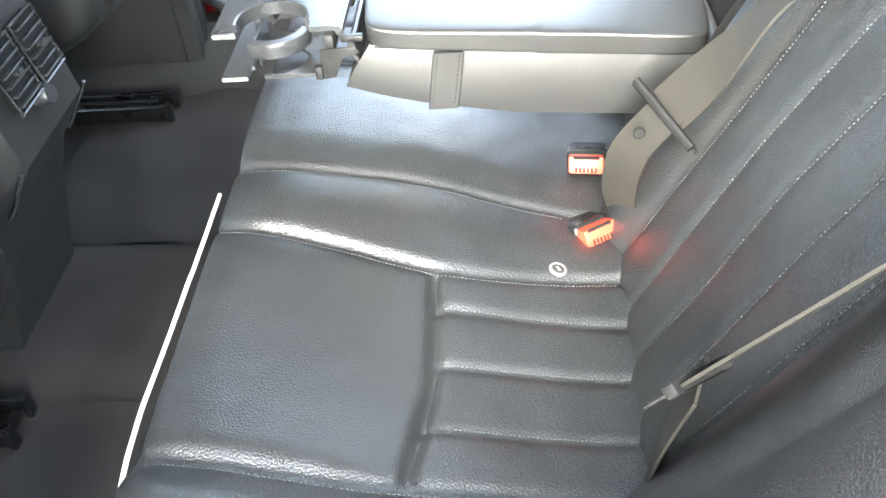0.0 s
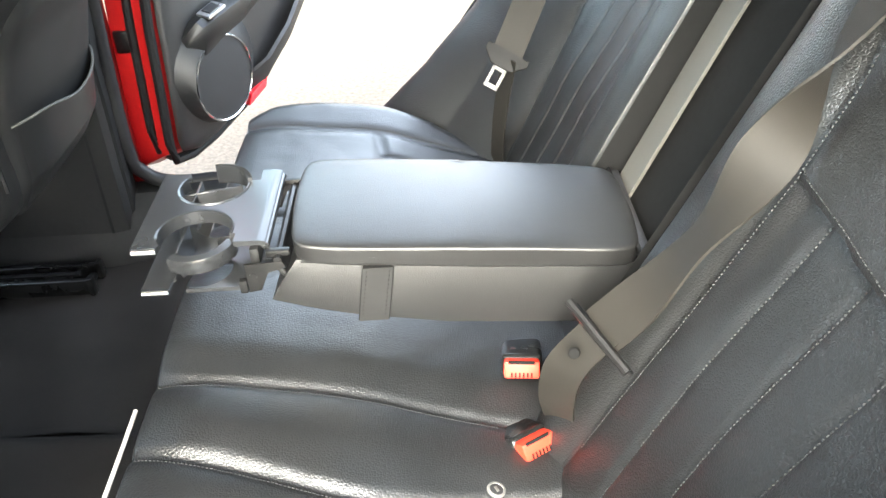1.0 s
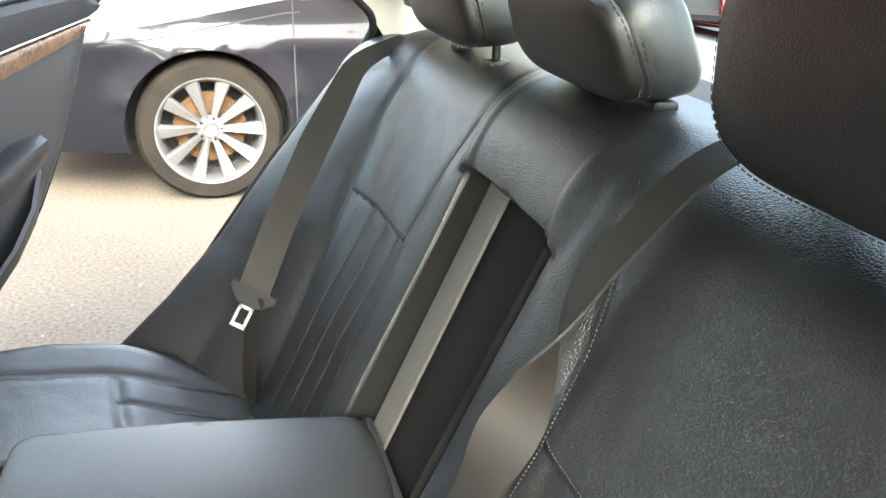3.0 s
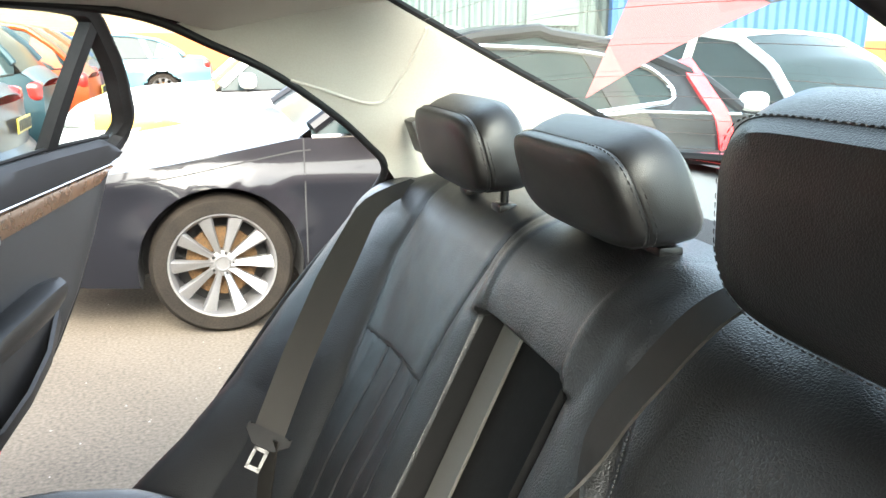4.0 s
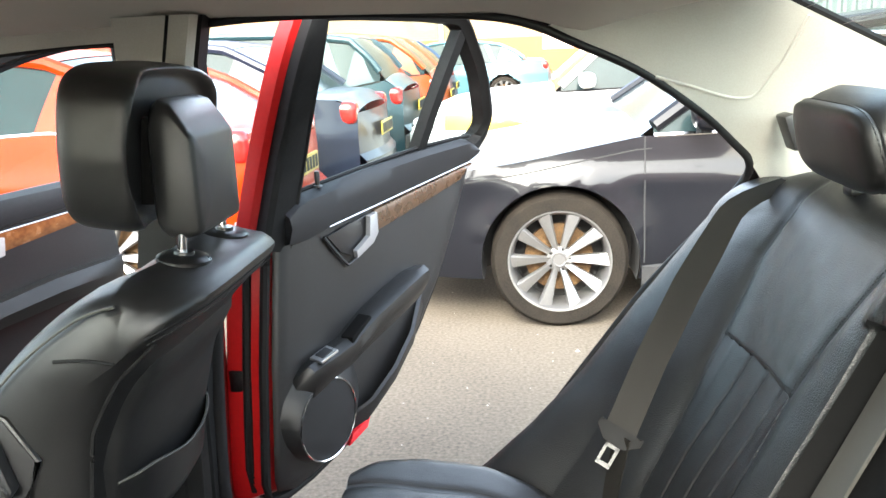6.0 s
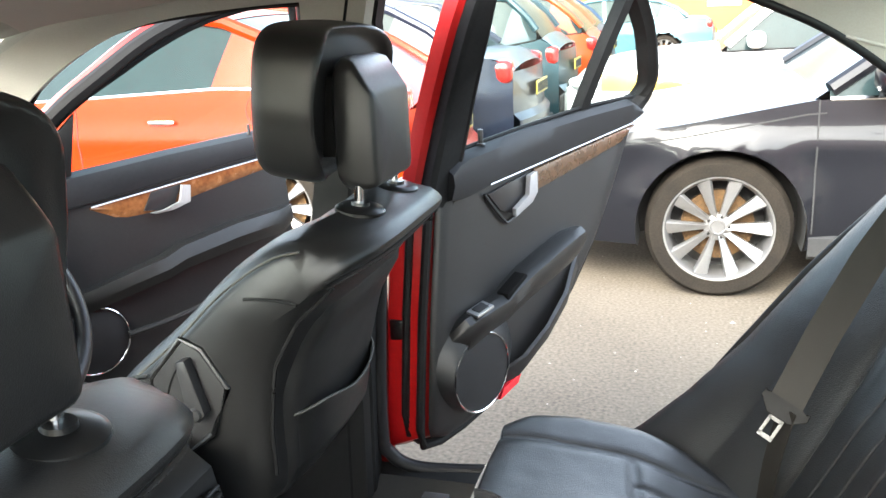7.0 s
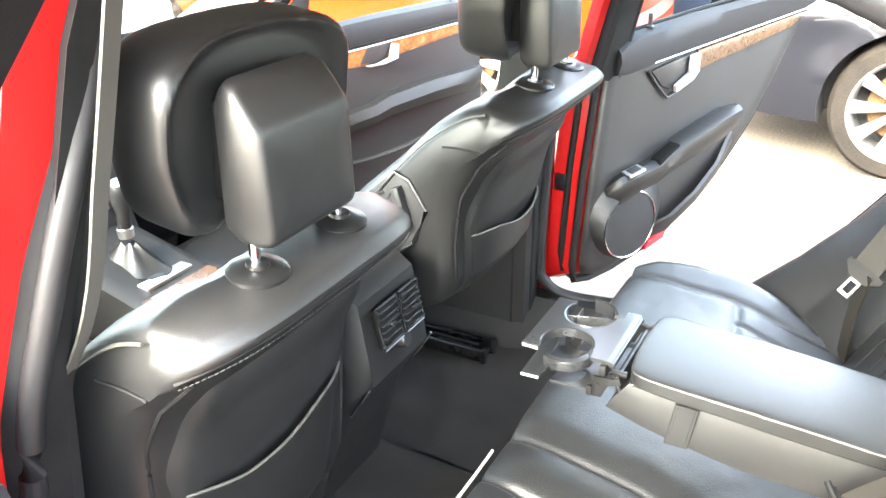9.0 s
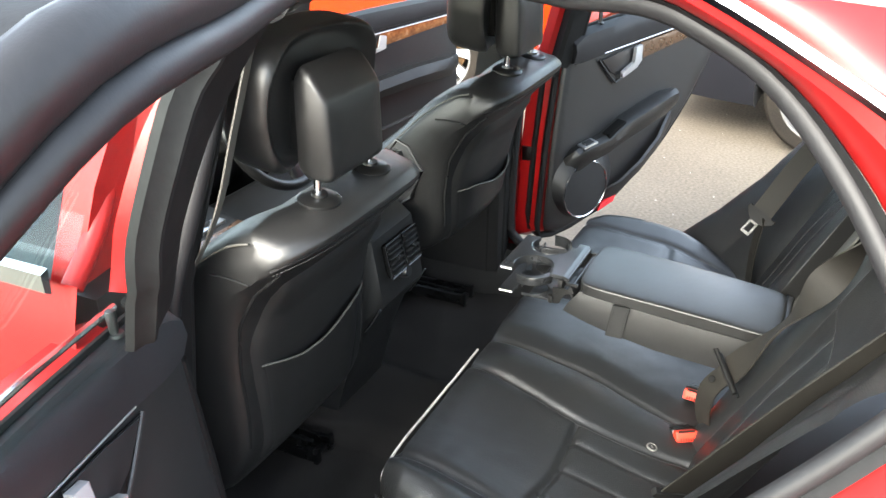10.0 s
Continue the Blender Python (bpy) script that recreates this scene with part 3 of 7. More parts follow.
def back_x(y, z, recess=True):
    a = abs(y)
    x = plane_x(z)
    i, o = lerp_table(B_INNER, z), lerp_table(B_OUTER, z)

    def groove(d, depth=0.006, w=0.006):
        return depth * math.exp(-(d / w) ** 2)
    # wing at the side
    w = smoothstep(o - 0.015, 0.66, a)
    x -= lerp_table(WING, z) * w ** 1.15
    x -= 0.020 * math.sin(math.pi * max(0, min(1, (a - o) / 0.10))) * smoothstep(1.1, 0.95, z)
    # inner bolster
    x -= 0.018 * math.sin(math.pi * max(0, min(1, (a - REC + 0.012) / max(0.02, i - REC + 0.012)))) ** (0.6 + 0.6 * smoothstep(REC, i, a)) * smoothstep(1.14, 1.0, z)
    if i < a < o:
        t = (a - i) / (o - i)
        seam = cross_seam(a)
        ends = smoothstep(0.0, 0.03, a - i) * smoothstep(0.0, 0.03, o - a)
        x += 0.006 * math.sin(math.pi * t)
        if z < seam:
            # ribbed panel, tucked in under the plain one and swelling out below it
            for r in B_RIBS:
                x += groove(a - r, 0.0026, 0.0045) * smoothstep(seam, seam - 0.008, z)
            pos = [i, *B_RIBS, o]
            for p, q in zip(pos, pos[1:]):
                if p < a < q:
                    x -= 0.0018 * math.sin(math.pi * (a - p) / (q - p)) * smoothstep(seam, seam - 0.020, z)
            x += 0.011 * ends * smoothstep(seam - 0.17, seam, z)
        else:
            x -= 0.004 * ends * smoothstep(0.16, 0.004, z - seam)
        x += groove(z - seam, 0.0025, 0.003) * ends
    x += groove(a - i, 0.004, 0.008) + groove(a - o, 0.004, 0.008)
    # hollow of the folded-down armrest, and the roll above it
    if recess and a < REC + 0.035:
        k = smoothstep(REC + 0.006, REC - 0.006, a)
        hole = smoothstep(1.035, 1.022, z)
        x += 0.034 * k * hole
        roll = smoothstep(1.02, 1.03, z)
        t = max(0, min(1, (z - 1.02) / 0.10))
        x -= 0.020 * smoothstep(REC + 0.03, REC - 0.012, a) * roll * math.sqrt(max(0, math.sin(math.pi * (0.12 + 0.7 * t))))
    x += 0.0025 * noise.noise(Vector((y * 8, z * 8, 2.2))) + 0.0007 * noise.noise(Vector((y * 30, z * 30, 8)))
    return x


def backrest(u, v):
    y = -0.665 + 1.33 * v
    top = back_top(y)
    if u < 0.78:
        z = 0.47 + (top - 0.47) * u / 0.78
        return Vector((back_x(y, z), y, z))
    # rolls over smoothly at the top, then runs back
    t = (u - 0.78) / 0.22
    k = min(1.0, t / 0.75)
    a0 = math.atan2(1.0, 0.485)
    a = a0 + (radians(-8) - a0) * k
    R = 0.110
    x = back_x(y, top) + R * (math.sin(a0) - math.sin(a)) + 0.06 * max(0.0, t - 0.75) / 0.25
    z = top + R * (math.cos(a) - math.cos(a0)) - 0.010 * max(0.0, t - 0.75) / 0.25
    return Vector((x, y, z))


part("backrest", grid(190, 400, backrest), LEATHER_SEAT, bench, "black leather backrest with seams")
for s in (1, -1):
    for tab, off in ((B_INNER, 0.006), (B_OUTER, -0.006)):
        line = [Vector((0, s * (lerp_table(tab, z) + off), z)) for z in [0.60 + 0.50 * k / 90 for k in range(91)]]
        for p in line:
            p.x = back_x(p.y, p.z) - 0.0006
        part("stitching", stitches(line, normal=(-1, 0, 0.4)), THREAD, bench)
    for rib in B_RIBS:
        line = []
        for k in range(61):
            z = 0.60 + (cross_seam(rib) - 0.604) * k / 60
            y = s * (rib + 0.003)
            line.append(Vector((back_x(y, z) - 0.0006, y, z)))
        part("stitching", stitches(line, normal=(-1, 0, 0.4)), THREAD, bench)
    line = [Vector((back_x(s * y, cross_seam(y) + 0.008) - 0.0006, s * y, cross_seam(y) + 0.008)) for y in [0.215 + 0.245 * k / 50 for k in range(51)]]
    part("stitching", stitches(line, normal=(-1, 0, 0.4)), THREAD, bench)


def head_ring(half, zb, zt, k, n=48):
    """Outline of a headrest's front, fullest below its middle; k shrinks it towards its centre."""
    out = []
    for q in range(n):
        a = 2 * math.pi * (q + 0.5) / n
        c, d = math.cos(a), math.sin(a)
        u = math.copysign(abs(c) ** 0.36, c)
        w = math.copysign(abs(d) ** 0.36, d)
        t = (w + 1) / 2
        full = lerp_table([(0.0, 0.84), (0.12, 0.94), (0.30, 1.0), (0.45, 1.0), (0.75, 0.94), (1.0, 0.86)], t)
        out.append((half * full * u * k, (zb + zt) / 2 + (zt - zb) / 2 * w * k))
    return out


def headrest(y0, name_label, half, zb, zt, x_low, x_top, skin=LEATHER, soft=0.0):
    def at(q, d, rise):
        t = (q[1] - zb) / (zt - zb)
        return Vector((x_low + (x_top - x_low) * t + d, y0 + q[0], q[1] + rise * t))
    secs = []
    for d, k, rise in ((-0.004, 0.08, 0), (-0.0035, 0.40, 0), (-0.002 + soft * 0.3, 0.70, 0), (0.001 + soft * 0.5, 0.88, 0), (0.004 + soft, 0.945, 0), (0.008 + soft, 0.975, 0), (0.013 + soft * 0.6, 0.990, 0.001), (0.0175, 0.996, 0.001), (0.0192, 0.984, 0.001), (0.021, 0.998, 0.002),
                       (0.034, 1.0, 0.010), (0.052, 0.99, 0.018), (0.068, 0.955, 0.018), (0.078, 0.88, 0.012), (0.083, 0.70, 0.006), (0.085, 0.3, 0.0), (0.0855, 0.06, 0.0)):
        secs.append([at(q, d, rise) for q in head_ring(half, zb, zt, k)])
    hr = part("headrest", loft(secs), skin, bench, name_label)
    for d in (0.0145, 0.0245):
        line = [at(q, d, 0.001) for q in head_ring(half, zb, zt, 1.0, 120)]
        part("stitching", stitches(line + line[:1], 0.0042, 0.0022, 0.0007, normal=(-0.5, 0, 0.8)), THREAD_DARK, hr)
    for sg in (() if soft else (1, -1)):
        px, py = x_low + 0.055, y0 + sg * 0.066
        zs = min((backrest(0.78 + 0.22 * k / 60, (py + 0.665) / 1.33) for k in range(61)), key=lambda p: abs(p.x - px)).z
        part("post", tube([(px, py, zs - 0.01), (px, py, max(zs, zb) + 0.02)], 0.0055, 10), STEEL_DARK, hr)
        part("guide", rbox((0.026, 0.032, 0.012), (px, py, zs + 0.001), 0.005, 2), GUIDE, hr)
    return hr


headrest(0.340, "black leather headrest with double-stitched edge", 0.132, 1.128, 1.226, 0.402, 0.378)
headrest(0.0, "lower middle black leather headrest", 0.121, 1.136, 1.226, 0.422, 0.388)
headrest(-0.350, "black leather headrest with coarse grain", 0.122, 1.132, 1.270, 0.406, 0.388, skin=GRAIN, soft=0.008)
# matt black sheets added over the leather: painted shade of the armrest hollow
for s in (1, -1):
    part("hollow_shade", grid(12, 4, lambda u, v: Vector((plane_x(0.66 + 0.365 * u) - 0.012 + 0.046 * v, s * (REC - 0.009), 0.66 + 0.365 * u))), DEEP_BLACK, bench, "black sheet painting the shade inside the armrest hollow")
part("hollow_shade", grid(12, 8, lambda u, v: Vector((plane_x(0.66 + 0.365 * u) + 0.026, (REC - 0.009) * (2 * v - 1), 0.66 + 0.365 * u))), DEEP_BLACK, bench, "black sheet painting the shade inside the armrest hollow")

# ---- rear doors, opened wide ----
DOOR_ANGLE = {1: 63.0, -1: 72.8}
DOOR_AT = {1: (-0.428, 0.874), -1: (-0.413, 0.80)}


def door_frame_of(s):
    """Maps door coordinates (along, height, towards the cabin) into the car; s is the side."""
    c, k = math.cos(radians(DOOR_ANGLE[s])), math.sin(radians(DOOR_ANGLE[s]))
    x0, y0 = DOOR_AT[s]

    def place(a, z, off=0.0):
        # the window frame leans in towards the roof
        k2 = 0.42 * max(0.0, z - 1.06)
        a, off = 1.07 * (a - 1.3 * k2), off + k2
        z = 1.305 + (z - 1.305) * 1.07
        return Vector((x0 + a * c + off * k, s * (y0 + a * k - off * c), z))
    return place


TRIM = [(-0.055, 0.975), (-0.085, 0.75), (-0.105, 0.53), (-0.10, 0.505), (-0.06, 0.492), (0.0, 0.498), (0.06, 0.511), (0.12, 0.524), (0.172, 0.545), (0.227, 0.576), (0.283, 0.612),
        (0.335, 0.648), (0.385, 0.690), (0.432, 0.740), (0.474, 0.785), (0.512, 0.838), (0.549, 0.892), (0.585, 0.953), (0.618, 1.010), (0.648, 1.045), (0.64, 1.078), (0.61, 1.096), (0.42, 1.091), (0.20, 1.075), (0.0, 1.055), (-0.03, 1.03)]
FRAME_OUT = [(-0.085, 0.97), (-0.022, 1.12), (0.055, 1.26), (0.115, 1.350), (0.150, 1.384), (0.22, 1.392), (0.40, 1.392), (0.55, 1.388), (0.615, 1.374), (0.668, 1.315), (0.704, 1.265), (0.730, 1.21), (0.748, 1.141), (0.715, 1.078), (0.660, 1.043)]

# near door: along, height and how far the frame stands in
FRAME_NEAR = [(0.080, 1.107, 0.053), (0.10, 1.13, 0.055), (0.127, 1.165, 0.055), (0.15, 1.20, 0.055), (0.172, 1.27, 0.055), (0.172, 1.32, 0.06), (0.185, 1.385, 0.075), (0.235, 1.43, 0.09), (0.32, 1.448, 0.10), (0.45, 1.450, 0.10),
              (0.62, 1.445, 0.10), (0.70, 1.36, 0.08), (0.74, 1.25, 0.05), (0.748, 1.14, 0.02), (0.70, 1.06, 0.0)]


def build_door(s, name, label):
    P = door_frame_of(s)
    d = thing(name, P(0, 0.45), label, "car door", kind="structure")
    # red metal body behind the trim
    low = [(a, z - 0.055 * smoothstep(1.0, 1.06, z)) for a, z in TRIM]
    bm = loft([[P(a, z, -0.020) for a, z in low], [P(a, z, -0.022) for a, z in low], [P(a - 0.006, z - 0.004, -0.024) for a, z in low], [P(a - 0.03 * (a < 0), z - 0.034 * smoothstep(0.62, 0.52, z), -0.09) for a, z in low], [P(a + 0.02 * (a > 0.3), z - 0.030 * smoothstep(0.62, 0.52, z), -0.125) for a, z in low]])
    part("door_shell", bm, RED, d)
    # black seal and check strap on the door's front face
    part("front_seal", tube([P(a - 0.017, z, -0.050) for a, z in ((-0.040, 1.03), (-0.055, 0.975), (-0.085, 0.75), (-0.103, 0.55), (-0.096, 0.505), (-0.07, 0.478), (-0.02, 0.470))], 0.009, 8), RUBBER, d)
    part("check_strap", rbox((0.03, 0.02, 0.045), P(-0.105, 0.72, -0.075), 0.005, 2), STEEL_DARK, d, "dark steel door check")
    # trim panel, padded towards its middle
    cx, cz = 0.28, 0.80
    secs = []
    for k, off in ((1.0, 0.0), (0.995, 0.006), (0.975, 0.012), (0.92, 0.016), (0.75, 0.017), (0.5, 0.017), (0.25, 0.017), (0.05, 0.017)):
        secs.append([P(cx + (a - cx) * k, cz + (z - cz) * k, off) for a, z in TRIM])
    part("trim_panel", loft(secs), VINYL, d, "soft black vinyl door panel")
    # dark upper ledge under the glass
    ledge = []
    for k in range(28):
        t = k / 27
        a = -0.035 + 0.683 * t
        zt = lerp_table([(-0.035, 1.035), (0.0, 1.057), (0.2, 1.078), (0.42, 1.092), (0.60, 1.098), (0.65, 1.076)], a)
        zb = lerp_table([(-0.035, 0.970), (0.0, 0.966), (0.10, 0.982), (0.2, 0.995), (0.42, 1.018), (0.62, 1.038), (0.65, 1.046)], a)
        zm = (zt + zb) / 2
        ledge.append([P(a, zb, 0.012), P(a, zb + 0.004, 0.026), P(a, zm, 0.036), P(a, zt - 0.014, 0.032), P(a, zt - 0.002, 0.016), P(a, zt, -0.004), P(a, zb, -0.004)])
    part("upper_ledge", loft(ledge), LEDGE, d, "blue-black padded window ledge")
    # wood strip with a silver line
    wood, silver = [], []
    for k in range(24):
        t = k / 23
        a = 0.222 + 0.402 * t
        zt = lerp_table([(0.20, 0.990), (0.42, 1.013), (0.63, 1.035)], a)
        zb = zt - lerp_table([(0.222, 0.052), (0.40, 0.042), (0.57, 0.032), (0.624, 0.006)], a)
        wood.append([P(a, zb, 0.012), P(a, zb + 0.003, 0.022), P(a, (zt + zb) / 2, 0.026), P(a, zt - 0.003, 0.024), P(a, zt, 0.012)])
    for k in range(40):
        t = k / 39
        a = 0.078 + 0.555 * t
        zt = lerp_table([(0.078, 0.981), (0.20, 0.993), (0.42, 1.015), (0.64, 1.037)], a)
        silver.append(P(a, zt + 0.003, 0.026))
    part("wood_strip", loft(wood), WOOD, d, "dark burr wood strip")
    part("silver_line", tube(silver, 0.0018, 6), SATIN, d)
    # opener: dark cup with a metal pull
    cup = [P(0.070, 0.966, 0.0205), P(0.108, 0.926, 0.0205), P(0.140, 0.914, 0.0205), P(0.190, 0.930, 0.0205), P(0.206, 0.986, 0.0205), P(0.14, 0.978, 0.0205)]
    part("opener_cup", prism(cup, (P(0, 0, 0.004) - P(0, 0, 0)), 0.002), PLASTIC, d)
    bez = [P(0.062, 0.966, 0.022), P(0.116, 0.906, 0.024), P(0.140, 0.899, 0.024), P(0.212, 0.930, 0.022)]
    part("opener_bezel", tube(spline(bez[:4], 16), 0.0035, 8), VINYL, d)
    pull = [P(a, z, 0.028) for a, z in ((0.188, 0.984), (0.213, 0.989), (0.214, 0.946), (0.196, 0.928), (0.142, 0.908), (0.140, 0.924), (0.186, 0.944))]
    part("door_handle", prism(pull, P(0, 0.9, 0.012) - P(0, 0.9, 0), 0.0015), SILVER, d, "satin metal inner door handle")
    # armrest with a grab hollow
    arm = []
    for a, zt, zb, o in ((-0.050, 0.712, 0.680, 0.025), (-0.025, 0.738, 0.668, 0.055), (0.03, 0.752, 0.690, 0.066), (0.085, 0.760, 0.700, 0.068), (0.11, 0.774, 0.711, 0.070), (0.16, 0.797, 0.730, 0.075), (0.25, 0.822, 0.752, 0.075), (0.32, 0.838, 0.770, 0.072), (0.375, 0.838, 0.785, 0.055), (0.392, 0.826, 0.797, 0.02)):
        arm.append([P(a, zb, 0.01), P(a, zb + 0.006, o * 0.8), P(a, (zt + zb) / 2, o), P(a, zt - 0.010, o * 0.95), P(a, zt, o * 0.7), P(a, zt - 0.004, 0.01)])
    part("armrest", loft(arm), LEATHER, d, "black padded door armrest")
    hol = [P(0.082, 0.730, 0.0), P(0.082, 0.7635, 0.0), P(0.142, 0.7915, 0.0), P(0.160, 0.774, 0.0)]
    part("grab_hollow", prism([q + (P(0, 0, 0.030) - P(0, 0, 0)) for q in hol], P(0, 0, 0.032) - P(0, 0, 0), 0.003), DEEP_BLACK, d)
    part("switch_plate", prism([P(-0.008, 0.7425, 0.026), P(0.042, 0.7505, 0.026), P(0.042, 0.7465, 0.058), P(-0.008, 0.7385, 0.058)], (0, 0, 0.006), 0.0015), SATIN, d, "satin window switch plate")
    part("window_switch", prism([P(0.002, 0.7475, 0.031), P(0.032, 0.7525, 0.031), P(0.032, 0.7490, 0.053), P(0.002, 0.7440, 0.053)], (0, 0, 0.0045), 0.0015), PLASTIC, d)
    # speaker with its pod and bright ring
    c = P(0.015, 0.615, 0.0)
    nrm = (P(0, 0, 1) - P(0, 0, 0)).normalized()
    up = Vector((0, 0, 1))
    side = up.cross(nrm).normalized()
    M = Matrix(((side.x, up.x, nrm.x, c.x), (side.y, up.y, nrm.y, c.y), (side.z, up.z, nrm.z, c.z), (0, 0, 0, 1)))
    rings = []
    for f in (0.0, 0.12, 0.3, 0.5, 0.68, 0.82, 0.92, 0.98, 1.0):
        grow = (1 - f) ** 1.6
        rings.append([M @ Vector(((0.0885 + 0.040 * grow) * math.cos(q) + 0.018 * grow * s, (0.0885 + 0.034 * grow) * math.sin(q) + 0.020 * grow, 0.010 + 0.035 * math.sin(f * math.pi / 2))) for q in [2 * math.pi * k / 64 for k in range(64)]])
    part("speaker_pod", loft(rings, True, False), VINYL, d, "moulded speaker surround")
    part("speaker_grille", lathe([(0.0, 0.048), (0.05, 0.047), (0.086, 0.043)], 40, M), GRILLE, d)
    ring = [M @ Vector((0.0875 * math.cos(t), 0.0875 * math.sin(t), 0.0445)) for t in [2 * math.pi * k / 64 for k in range(64)]]
    part("speaker_ring", tube(ring, 0.0022, 6, closed=True), CHROME, d, "thin bright speaker ring")
    # pocket below
    pocket = []
    for a, z, o in ((0.105, 0.575, 0.02), (0.16, 0.600, 0.045), (0.235, 0.645, 0.052), (0.315, 0.700, 0.045), (0.385, 0.762, 0.02)):
        pocket.append([P(a + 0.012, z - 0.055, 0.012), P(a + 0.008, z - 0.03, o * 0.8), P(a, z, o), P(a - 0.006, z + 0.003, o - 0.006), P(a - 0.004, z - 0.03, o * 0.5)])
    part("door_pocket", loft(pocket), VINYL, d)
    part("door_lamp", prism([P(0.088, 0.520, 0.016), P(0.152, 0.537, 0.016), P(0.162, 0.558, 0.016), P(0.100, 0.541, 0.016)], P(0, 0, 0.012) - P(0, 0, 0), 0.003), REFLECTOR, d, "red reflector at the door's lower edge")
    part("lock_pin", join(lathe([(0.0, 0.034), (0.0055, 0.032), (0.006, 0.022), (0.0045, 0.0)], 14, Matrix.Translation(P(0.067, 1.062, 0.012))), lathe([(0.0, 0.004), (0.009, 0.003), (0.010, 0.0)], 16, Matrix.Translation(P(0.067, 1.063, 0.012)))), PLASTIC, d, "black lock pin")
    # window frame, glass and divider
    fo = spline([P(a, z, 0.0) for a, z in FRAME_OUT] if s > 0 else [P(*q) for q in FRAME_NEAR], 60)
    secs = []
    for k, p in enumerate(fo):
        a0 = fo[max(0, k - 1)]
        a1 = fo[min(59, k + 1)]
        t = (a1 - a0).normalized()
        inw = nrm.cross(t).normalized()
        if inw.dot(P(0.4, 1.2, 0) - p) < 0:
            inw = -inw
        w = 0.034 + (0.050 * smoothstep(18, 4, k) if s > 0 else 0.042 * smoothstep(34, 26, k)) + 0.012 * smoothstep(40, 50, k)
        secs.append([p - nrm * 0.035, p + nrm * 0.004, p + inw * 0.010 + nrm * 0.012, p + inw * (w - 0.022) + nrm * 0.012, p + inw * (w - 0.018) + nrm * 0.0155, p + inw * (w - 0.014) + nrm * 0.0145, p + inw * (w - 0.010) + nrm * 0.006, p + inw * w - nrm * 0.002, p + inw * w - nrm * (0.035 if s > 0 else 0.012)])
    part("window_frame", loft(secs), RUBBER, d, "black window frame")
    # two rounded seals along the frame's edge
    if s < 0:
        start = next(k for k, p in enumerate(fo) if p.z > P(0, 1.42).z)
        for lift, inset, rr, k0, k1 in ((0.006, 0.018, 0.021, start, 60), (0.018, 0.044, 0.012, start, 60)):
            run = []
            for p in fo[k0:k1]:
                q = P(0.42, 1.20, 0.05) - p
                q -= nrm * q.dot(nrm)
                run.append(p + q.normalized() * inset + nrm * lift)
            part("frame_seal", tube(run, rr, 12), SEAL, d, "rounded grey-black frame seal")
        part("belt_moulding", tube([P(a, z, -0.010) for a, z in ((0.05, 1.080), (0.2, 1.096), (0.42, 1.110), (0.64, 1.112))], 0.0045, 8), CHROME, d, "bright moulding along the glass")
    osecs = []
    for k, p in enumerate(fo[:25]):
        out = (p - P(0.4, 1.1, 0)).normalized()
        osecs.append([p - nrm * 0.020, p - nrm * 0.028 + out * 0.013, p - nrm * 0.060 + out * 0.016, p - nrm * 0.064])
    part("frame_skin", loft(osecs), RED, d)
    div = [[P(a - 0.019, z, -0.02), P(a - 0.017, z, 0.008), P(a + 0.015, z, 0.008), P(a + 0.017, z, -0.02)] for a, z in ((0.424, 1.080), (0.475, 1.16), (0.53, 1.24), (0.607, 1.345))]
    part("window_divider", loft(div), RUBBER, d)
    if s > 0:
        pane_pts = [P(a, z, -0.016) for a, z in ((0.0, 1.04), (0.07, 1.22), (0.14, 1.355), (0.20, 1.375), (0.55, 1.37), (0.61, 1.355), (0.70, 1.22), (0.725, 1.13), (0.66, 1.08), (0.4, 1.07))]
    else:
        pane_pts = [P(a, z, 0.025) for a, z in ((0.02, 1.03), (0.10, 1.10), (0.17, 1.20), (0.20, 1.36), (0.28, 1.42), (0.60, 1.42), (0.69, 1.34), (0.73, 1.22), (0.735, 1.13), (0.68, 1.06), (0.4, 1.05))]
    g = part("pane", prism(pane_pts, -nrm * 0.004), GLASS, d)
    g.visible_shadow = False
    part("glass_seal", tube([P(a, z, 0.002) for a, z in ((0.0, 1.058), (0.2, 1.078), (0.42, 1.096), (0.58, 1.099), (0.64, 1.098))], 0.005, 6), RUBBER, d)
    # rubber seal round the trim's front edge
    part("edge_seal", tube([P(a, z, -0.006) for a, z in ((-0.05, 1.02), (-0.072, 0.94), (-0.10, 0.75), (-0.122, 0.53), (-0.115, 0.492), (-0.07, 0.484), (0.0, 0.490), (0.06, 0.503), (0.125, 0.517), (0.178, 0.539), (0.235, 0.571), (0.29, 0.606), (0.342, 0.642), (0.392, 0.685), (0.44, 0.735), (0.48, 0.78), (0.55, 0.885))], 0.010, 8), RUBBER, d)
    return d


build_door(1, "door_rear_far", "open rear door with black trim, wood strip and round speaker")
build_door(-1, "door_rear_near", "open rear door, black padded trim, beside the camera's way in")

# ---- front seats ----
# side outline of the backrest: front line then rear line
SEAT_FRONT = [(-0.86, 0.60), (-0.80, 0.74), (-0.72, 0.835), (-0.62, 0.92), (-0.55, 0.985), (-0.48, 1.032), (-0.435, 1.046)]
SEAT_REAR = [(-0.352, 1.032), (-0.336, 1.016), (-0.352, 0.992), (-0.410, 0.935), (-0.455, 0.86), (-0.485, 0.76), (-0.50, 0.66), (-0.515, 0.58), (-0.56, 0.50), (-0.64, 0.45)]


